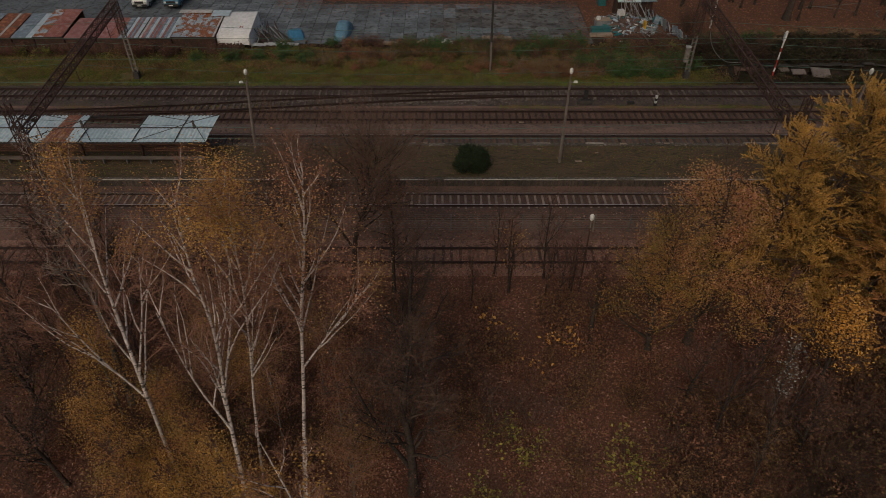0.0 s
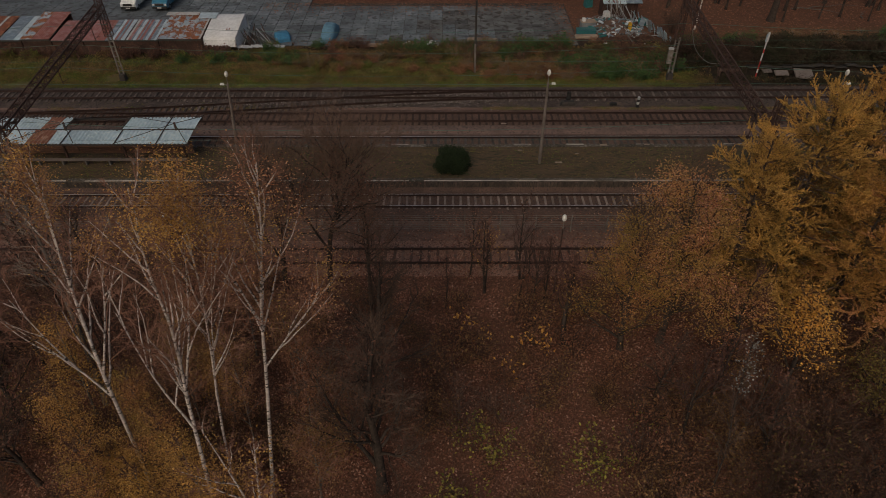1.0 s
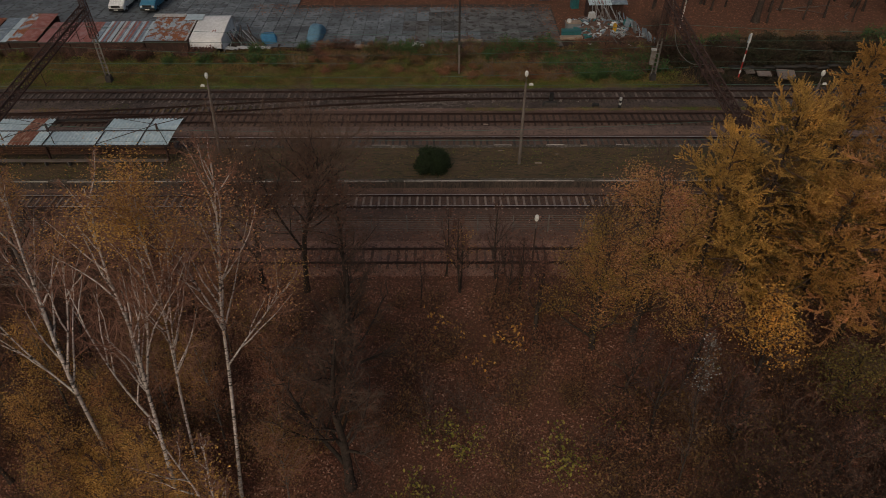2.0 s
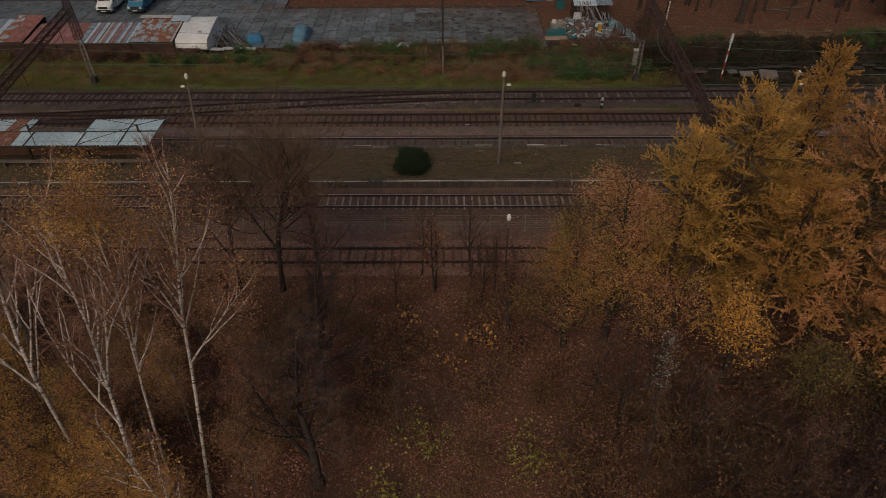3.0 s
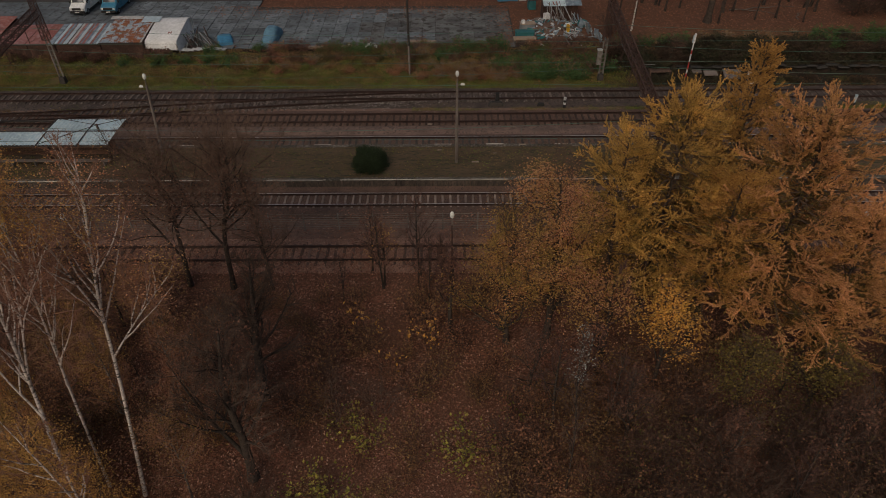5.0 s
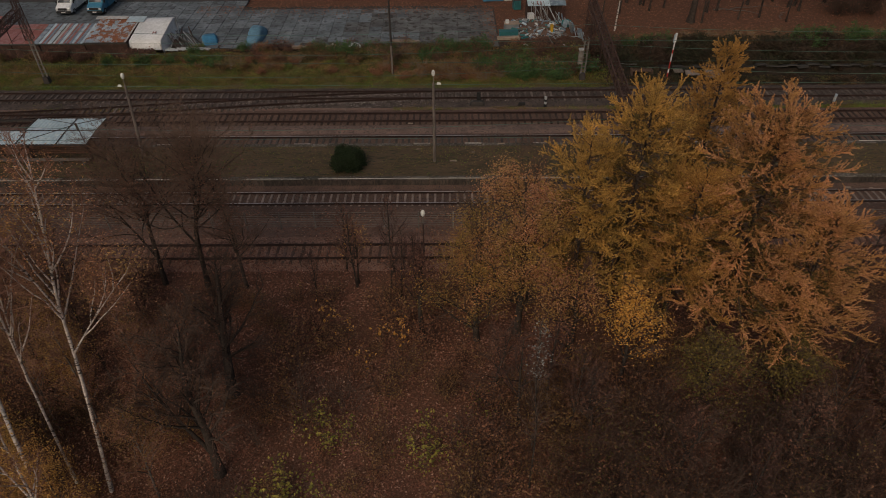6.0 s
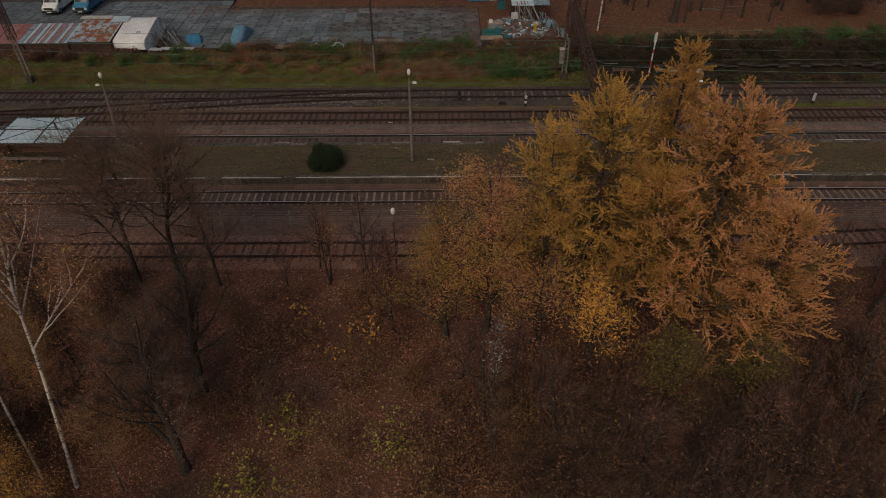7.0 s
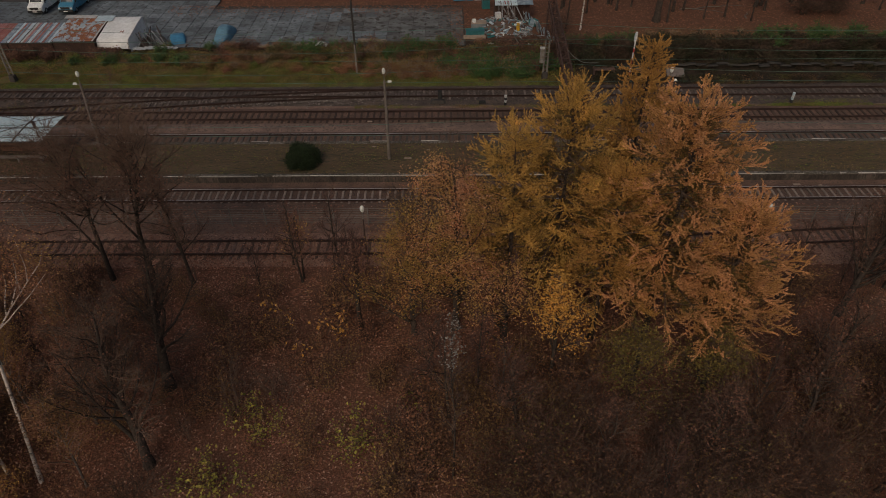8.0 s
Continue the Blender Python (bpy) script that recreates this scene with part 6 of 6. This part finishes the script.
plant(bank_a, scatter(1, 52, -8, 25.39, 65.4, 68.7) + [(x, y, rz, q * 0.5) for x, y, rz, q in scatter(11, 26, -21, -8, 65.6, 67.3)])
plant(bank_b, scatter(2, 16, 8.5, 15.5, 66.2, 69.0) + scatter(22, 24, 13.5, 27.5, 62.4, 65.4) + scatter(27, 10, -19, 6, 66.8, 69.0) + scatter(23, 22, 28.0, 74, 66.8, 69.4) + scatter(24, 5, -26.21, -12.84, 65.2, 66.0))
plant(bank_c, scatter(3, 30, -16.65, 27.27, 63.4, 69.2) + scatter(25, 8, -54.84, -20.48, 66.2, 66.9))
rust = shrub("rust_bush", 68, 0.85, 14, TWIG_R, LEAF_RUSSET, 620, 0.1, "rust-brown withered bush among the scrub of the bank", 0.9, "scrub bush", BANK, 3)
plant(rust, [(x, y, rz, q * 0.75) for x, y, rz, q in scatter(161, 34, 4, 17, 62.3, 65.2) + scatter(162, 30, -10, 24, 66.4, 69.4) + scatter(163, 18, -22, 4, 63.6, 66.4)])
bramble = shrub("bramble", 67, 1.0, 18, TWIG_D, SCRUB_D, 620, 0.12, "dark tangled bramble on the cut bank", 0.9, "bramble", "brambles", 4)
straw = shrub("straw_clump", 66, 0.9, 26, TWIG_P, LEAF_STRAW, 420, 0.09, "straw-coloured dry weed clump on the bank", 0.8, "dry weeds", BANK, 3)
plant(straw, scatter(141, 34, 8, 24, 62.2, 65.6) + scatter(142, 12, -12, 8, 64.5, 67.5) + [(x, y, rz, q * 0.55) for x, y, rz, q in scatter(143, 60, 30, 74, 67.4, 70.2)])
plant(bank_d, scatter(144, 34, 10, 28, 63.0, 68.5) + scatter(145, 26, -57, -17, 66.0, 66.9) + scatter(4, 50, -10, 32, 65.0, 69.9) )
plant(bramble, [(x, y, rz, q * 0.5) for x, y, rz, q in scatter(127, 46, 33, 72, 63.0, 63.8) + scatter(128, 12, 30.4, 33.4, 63.2, 64.2) + scatter(129, 40, 29, 72, 61.0, 62.3)] + scatter(26, 130, 26.5, 74, 63.9, 67.4))
plant(bank_e, scatter(5, 46, -58, 27, 63.6, 67.2))

LEAF_SCANT = leaf_mat("scant_olive_leaf", [(0.11, 0.08, 0.035), (0.18, 0.12, 0.045), (0.1, 0.09, 0.035), (0.26, 0.19, 0.06)], other=[(0.15, 0.07, 0.04), (0.2, 0.1, 0.055), (0.1, 0.06, 0.04)], patch=0.25)
UND = "woodland undergrowth"
under = [
    shrub("undergrowth_shrub", 71, 2.2, 16, TWIG_U, LEAF_RUSSET, 620, 0.075, "bare reddish shrub with withered leaves on leaf litter", 0.6, "shrub", UND, 6),
    shrub("dark_shrub", 72, 2.6, 13, TWIG_D, LEAF_DARK, 200, 0.075, "dark twiggy shrub on leaf litter", 0.7, "shrub", UND, 8),
    shrub("undergrowth_shrub", 73, 1.7, 14, TWIG_U, LEAF_RUSSET, 500, 0.075, "low shrub with copper leaves on leaf litter", 0.7, "shrub", UND, 5),
    shrub("thin_shrub", 74, 3.4, 12, TWIG_U, LEAF_SCANT, 240, 0.08, "tall thin shrub with few olive leaves", 0.45, "shrub", UND, 8),
    shrub("pale_shrub", 75, 3.0, 12, TWIG_U, LEAF_DARK, 120, 0.1, "brown-stemmed leafless shrub on leaf litter", 0.6, "shrub", UND, 8),
]
plant(under[0], scatter(137, 30, 11, 24, 13, 22) + scatter(138, 26, 31, 46, 12, 24) + scatter(31, 66, -26.55, 44.85, 12.16, 31.97))
plant(under[1], scatter(32, 22, -26.54, -9.74, 13.24, 32.16) + scatter(33, 40, 19, 34, 11.09, 20.5) + scatter(133, 40, 22, 40, 9.5, 17.0) + scatter(136, 7, 11, 23, 14, 22) + scatter(37, 6, -3.11, 9.09, 13.16, 24.04))
plant(under[2], scatter(34, 46, -26.55, 44.83, 12.16, 29.97) + [(x, y, rz, q * 0.6) for x, y, rz, q in scatter(134, 50, -8, 16, 13, 31)] + scatter(135, 14, 11, 24, 20, 24))
plant(under[3], scatter(35, 26, -26.55, -5.89, 12.25, 30.15) + scatter(36, 60, 12.83, 44.86, 11.09, 22.89))
plant(under[4], scatter(38, 7, 15, 44, 14, 22) + scatter(39, 6, -25, -10, 15, 24))
green = shrub("green_shrub", 76, 1.6, 10, TWIG_D, LEAF_GREEN, 120, 0.1, "low shrub with yellow-green leaves on leaf litter", 0.8, "shrub", "yellow-green shrubs", 4)
plant(green, [(10.11, 18.06, 0, 1.3), (10.95, 17.66, 80, 1.0), (9.43, 17.07, 200, 1.0), (2.84, 15.33, 10, 1.3), (3.86, 14.93, 250, 1.2), (1.89, 15.04, 90, 1.1), (13.07, 20.22, 20, 0.8), (30.27, 17.57, 20, 0.8), (31.2, 17.2, 70, 0.7), (4.4, 18.8, 10, 1.3), (5.2, 18.3, 140, 1.0), (3.6, 19.3, 250, 0.9), (-8.2, 10.5, 40, 1.0)])
bright = shrub("bright_sapling", 77, 1.6, 6, TWIG_D, LEAF_YELLOW, 22, 0.16, "small sapling with a few pale yellow leaves", 0.8, "sapling", "pale yellow saplings", 3)
plant(bright, [(7.93, 26.19, 0, 1.2), (7.17, 25.6, 120, 1.0), (3.06, 27.22, 60, 1.1), (8.47, 25, 200, 0.9), (4.55, 26.61, 20, 0.8), (5.81, 23.62, 90, 0.9)])
sap = tree("bare_sapling", (-14, 27, 0), [(0, 0, 0), (0.1, 0.1, 2.5), (0.0, 0.2, 5.6)], 0.06, "thin bare sapling with reddish twigs", BARK_D, TWIG_R, LEAF_DARK, 81, limbs=14, limb_len=2.5, start=0.3, sub=5, fine=5, leaves=120, leaf_size=0.07, angle=0.65, lift=0.1, twig_r=0.009, category="sapling", group="bare saplings")
plant(sap, [(-11.44, 27.12, 0, 1.1), (-14.23, 30.14, 50, 1.3)] + scatter(51, 14, -24.64, -7.71, 18.19, 32.16) + scatter(52, 9, 0.86, 14.05, 28.99, 32.48) + scatter(53, 12, 14.7, 42.84, 13.06, 21.91) + scatter(54, 8, 32.78, 45.02, 21.85, 30.75))
tang = tree("bare_tree", (-24, 20, 0), [(0, 0, 0), (0.3, 0.2, 2.6), (-0.1, 0.4, 5), (0.2, 0.6, 7.6)], 0.13, "dark tangled bare tree in the undergrowth", BARK_D, TWIG_D, LEAF_DARK, 82, limbs=22, limb_len=3.4, start=0.2, sub=7, fine=5, leaves=900, angle=0.8, lift=0.05, group="tangled trees")
plant(tang, [(-20.92, 20.2, 0, 1.0), (-18.14, 16.71, 130, 0.9), (-23.23, 25.19, 220, 1.1), (-19.42, 29.67, 70, 1.0), (-24.59, 31.21, 10, 1.1), (18.46, 17.82, 40, 0.8), (23.11, 16.22, 160, 0.75), (28.28, 16.79, 250, 0.8), (33.95, 18.14, 10, 0.9), (37.35, 21.86, 100, 0.9), (14.04, 21.6, 200, 0.75), (36.66, 14.79, 320, 0.8), (41.53, 20.36, 60, 1.0), (-27.92, 27.22, 170, 1.0), (44.66, 29.72, 40, 0.9)])

# fallen leaves over the woodland floor
rng = np.random.default_rng(91)
n = 352000
P = np.stack([rng.uniform(-32, 49, n), rng.uniform(8.5, 39.4, n), np.zeros(n)], 1)
dens = np.array([noise.noise((x * 0.22, y * 0.22, 11.0)) for x, y, _ in P])
near_rail = np.exp(-((P[:, 1] - 34.2) / 1.6) ** 2)
P = P[(rng.uniform(-0.75, 0.35, n) < dens) & (rng.uniform(0, 1, n) > near_rail * 0.3) & ((P[:, 1] < 34.6) | (rng.uniform(0, 1, n) < 0.36))]
P[:, 2] = [ground_z(x, y) + 0.05 for x, y, _ in P]
P[:, 2] += np.where((P[:, 1] > 31.8), 0.1, 0.0)
V, F = leaf_quads(rng, P, 0.095, 0.02, 0.8)
tagged(part("fallen_leaves", fast_mesh("fallen_leaves", V, F, LEAF_LITTER), LEAF_LITTER), "brown, russet and pale fallen leaves on the woodland floor", "fallen leaves", kind="stuff")
# fallen leaves in the far wood
n = 26000
P = np.stack([rng.uniform(-18, 76, n), rng.uniform(69.5, 90, n), np.zeros(n)], 1)
P = P[(P[:, 0] > 26.5) | (P[:, 1] > 82.0 - (P[:, 0] > 17.4) * 8)]
P[:, 2] = [ground_z(x, y) + 0.04 for x, y, _ in P]
FOREST_LEAF = leaf_mat("orange_forest_leaf", [(0.12, 0.05, 0.028), (0.21, 0.085, 0.045), (0.3, 0.14, 0.08), (0.16, 0.07, 0.042)], glow=0.05)
V, F = leaf_quads(rng, P, 0.16, 0.02, 1.0)
tagged(part("forest_leaves", fast_mesh("forest_leaves", V, F, FOREST_LEAF), FOREST_LEAF), "orange fallen leaves in the wood behind the lot", "fallen leaves", kind="stuff")


def blades(name, seed, n, x0, x1, y0, y1, high, material, label, zfun, gate=-0.6):
    r = np.random.default_rng(seed)
    P = np.stack([r.uniform(x0, x1, n), r.uniform(y0, y1, n)], 1)
    P = P[[noise.noise((x * 0.3, y * 0.4, 21.0)) > gate + r.uniform(0, 0.5) for x, y in P]]
    n = len(P)
    z = np.array([zfun(x, y) for x, y in P])
    base = np.column_stack([P, z - 0.02])
    a = r.uniform(0, 6.3, n)
    w = np.column_stack([np.cos(a), np.sin(a), np.zeros(n)]) * 0.035
    h = high * r.uniform(0.5, 1.3, n)
    tip = base + np.column_stack([r.normal(0, 0.4, n) * h, r.normal(0, 0.4, n) * h, h])
    V = np.stack([base - w, base + w, tip + w * 0.25, tip - w * 0.25], 1).reshape(-1, 3)
    tagged(part(name, fast_mesh(name, V, np.arange(4 * n).reshape(n, 4), material), material), label, "grass", kind="stuff")


blades("bank_grass", 95, 120000, -60, 30, 61.2, 68.2, 0.11, GRASS, "rough green and straw coloured grass on the bank", ground_z)
blades("dry_grass", 90, 90000, -58, 29, 61.6, 69.0, 0.13, LEAF_STRAW, "straw-brown dry grass in patches on the bank", ground_z, -0.15)
blades("trackside_grass", 98, 80000, -60, 28, 60.2, 63.6, 0.09, GRASS_G, "bright green grass at the foot of the bank", ground_z, -0.5)
blades("platform_grass", 96, 16000, -45, 60, PY0 + 0.5, PY1 - 0.5, 0.08, GRASS, "thin olive grass on the platform", lambda x, y: PT)
blades("brush_grass", 94, 36000, 27, 76, 63.7, 69.0, 0.25, SCRUB_D, "withered brown grass on the cut bank", ground_z)
blades("cut_grass", 91, 16000, 27, 76, 60.6, 62.6, 0.12, SCRUB, "dry brown grass below the cut bank", ground_z, -0.3)
blades("green_patch", 93, 14000, 42, 57, 55.7, 57.1, 0.09, GRASS_G, "bright green grass patch between two tracks", lambda x, y: -0.1, -0.5)
blades("verge_grass", 97, 34000, 6, 62, 55.5, 57.2, 0.06, GRASS, "low green grass patches between two tracks", lambda x, y: -0.09, -0.3)
blades("siding_grass", 92, 22000, -58, -12, 55.4, 57.3, 0.07, GRASS, "low olive grass between the siding rails", lambda x, y: -0.09, -0.2)

# the far wood: trunks of the trees behind the scrap and the bank
rng = np.random.default_rng(99)
spots = [(39.69, 73.59, 0.42), (42.47, 76.64, 0.16), (43.82, 77.03, 0.14), (52.87, 77.91, 0.2), (53.65, 78.31, 0.15), (48.1, 78.81, 0.18), (46.82, 80.8, 0.14), (57.91, 79.58, 0.2), (35.78, 77.36, 0.12), (33.76, 80.49, 0.14), (37.61, 80.95, 0.12), (50.34, 82.5, 0.16), (62.06, 77.46, 0.18), (66.43, 78.93, 0.2), (32.13, 76.9, 0.1), (41.34, 83.48, 0.15), (45.5, 84.44, 0.17), (55.59, 84.27, 0.2), (60.54, 83.15, 0.16), (69.45, 82.48, 0.2), (72.62, 77.8, 0.18), (29.51, 79.53, 0.13), (28.87, 84.21, 0.15), (65.27, 86.17, 0.2), (36.43, 86.67, 0.16)]
for i, (x, y, r) in enumerate(spots):
    h = 13 + 40 * r * 0.3
    tree("forest_tree", (x, y, ground_z(x, y) - 0.1), [(0, 0, 0), (rng.normal(0, 0.15), rng.normal(0, 0.15), 4), (rng.normal(0, 0.4), rng.normal(0, 0.4), h * 0.7), (rng.normal(0, 0.5), rng.normal(0, 0.5), h)], r,
         "stout dark trunk at the edge of the wood" if r > 0.3 else "slim dark trunk in the leaf-strewn wood", BARK_D, TWIG_D, LEAF_DARK, 200 + i, limbs=10, limb_len=3.0, start=0.5, sub=4, fine=3, leaves=200, group="trees of the far wood")
tree("birch", (30.6, 71.9, ground_z(30.6, 71.9) - 0.1), [(0, 0, 0), (0.05, 0, 4), (0.1, 0.1, 9), (0.2, 0.2, 13)], 0.085, "white birch trunk at the edge of the wood", BARK_B, TWIG_R, LEAF_BIRCH, 231, limbs=10, limb_len=2.6, start=0.5, sub=4, fine=3, leaves=300, category="birch tree")
slim = tree("forest_tree", (31, 75, 1), [(0, 0, 0), (0.1, 0.1, 4), (-0.2, 0.2, 9), (0.2, 0.3, 13)], 0.1, "slim dark trunk in the leaf-strewn wood", BARK_D, TWIG_D, LEAF_DARK, 240, limbs=8, limb_len=2.6, start=0.45, sub=4, fine=3, leaves=120, group="trees of the far wood")
plant(slim, scatter(241, 34, 27, 76, 72.5, 89) + scatter(242, 10, -12, 24, 85, 92))
cloud = shrub("twiggy_thicket", 232, 3.2, 40, TWIG_D, LEAF_DARK, 600, 0.1, "dense grey-brown twiggy thicket at the edge of the wood", 0.7, "thicket", "", 9)
plant(cloud, [(57.6, 75.4, 0, 1.4), (59.6, 76.0, 90, 1.5), (61.6, 75.6, 200, 1.3), (28.17, 72.32, 40, 0.9), (28.6, 66.67, 140, 0.8), (34.12, 66.08, 40, 0.6)])
for i, (x, y, L, rz) in enumerate(((48.3, 77.6, 3.4, 10), (45.9, 76.4, 2.6, -15), (51.0, 75.0, 1.2, 60))):
    log = thing("fallen_branch", (x, y, ground_z(x, y) + 0.12), "pale fallen branch on the leaves", "branch", rz=rz)
    part("limb", Geo().tube(spline([(-L, 0, 0), (-L * 0.5, 0.35, 0.08), (0, 0.1, 0.1), (L * 0.45, 0.4, 0.05), (L, -0.1, 0)], 14), np.linspace(0.07, 0.02, 14), 6), BARK_G, log)


# ---- concrete lot: bed, then the slabs ----
lot = tagged(part("pavement", Geo().box((-138.5, 95.5, LOT - 0.14), (248, 53, 0.2)).box((1.4, 75.6, LOT - 0.14), (31.8, 13.2, 0.2)), JOINT), "yard of worn grey concrete slabs with dirty joints", "pavement", kind="structure")
slab = Geo().box((0, 0, 0), (1.47, 1.46, 0.12), None, 0.995, 0.02).mesh("slab", SLAB)
slab_d = Geo().box((0, 0, 0), (1.47, 1.46, 0.12), None, 0.995, 0.02).mesh("slab", SLAB_D)
rng = np.random.default_rng(6)
rest = Geo()
for i in range(57):
    for j in range(10):
        x, y = 16.4 - 1.5 * i, 69.9 + 1.5 * j
        if x > -14.5 and y > 81.6 or (y < 72.5 and -19 > x):
            continue
        if x > -30:
            ob = new("slab", slab_d if x + rng.normal(0, 5) > 1.5 else slab)
            ob.parent = lot
            ob.matrix_basis = pose(x, y, LOT - 0.045 + rng.normal(0, 0.012), rng.normal(0, 0.5), rng.normal(0, 0.5), rng.normal(0, 0.6))
        else:
            rest.box((x, y, LOT - 0.045 + rng.normal(0, 0.012)), (1.46, 1.45, 0.12))
part("far_slab", rest, SLAB, lot, kind="stuff")
# leaves blown along the back and the edges of the lot
n = 3000
P = np.stack([rng.uniform(-20, 18, n), 82.2 - np.abs(rng.normal(0, 1.6, n)), np.full(n, LOT + 0.03)], 1)
P[: n // 4, 1] = 69.6 + np.abs(rng.normal(0, 0.8, n // 4))
P[: n // 6, 0], P[: n // 6, 1] = 17.2 - np.abs(rng.normal(0, 1.0, n // 6)), rng.uniform(69.5, 82, n // 6)
V, F = leaf_quads(rng, P, 0.13, 0.0, 1.0)
tagged(part("blown_leaves", fast_mesh("blown_leaves", V, F, FOREST_LEAF), FOREST_LEAF), "brown leaves blown over the edges of the concrete lot", "fallen leaves", kind="stuff")
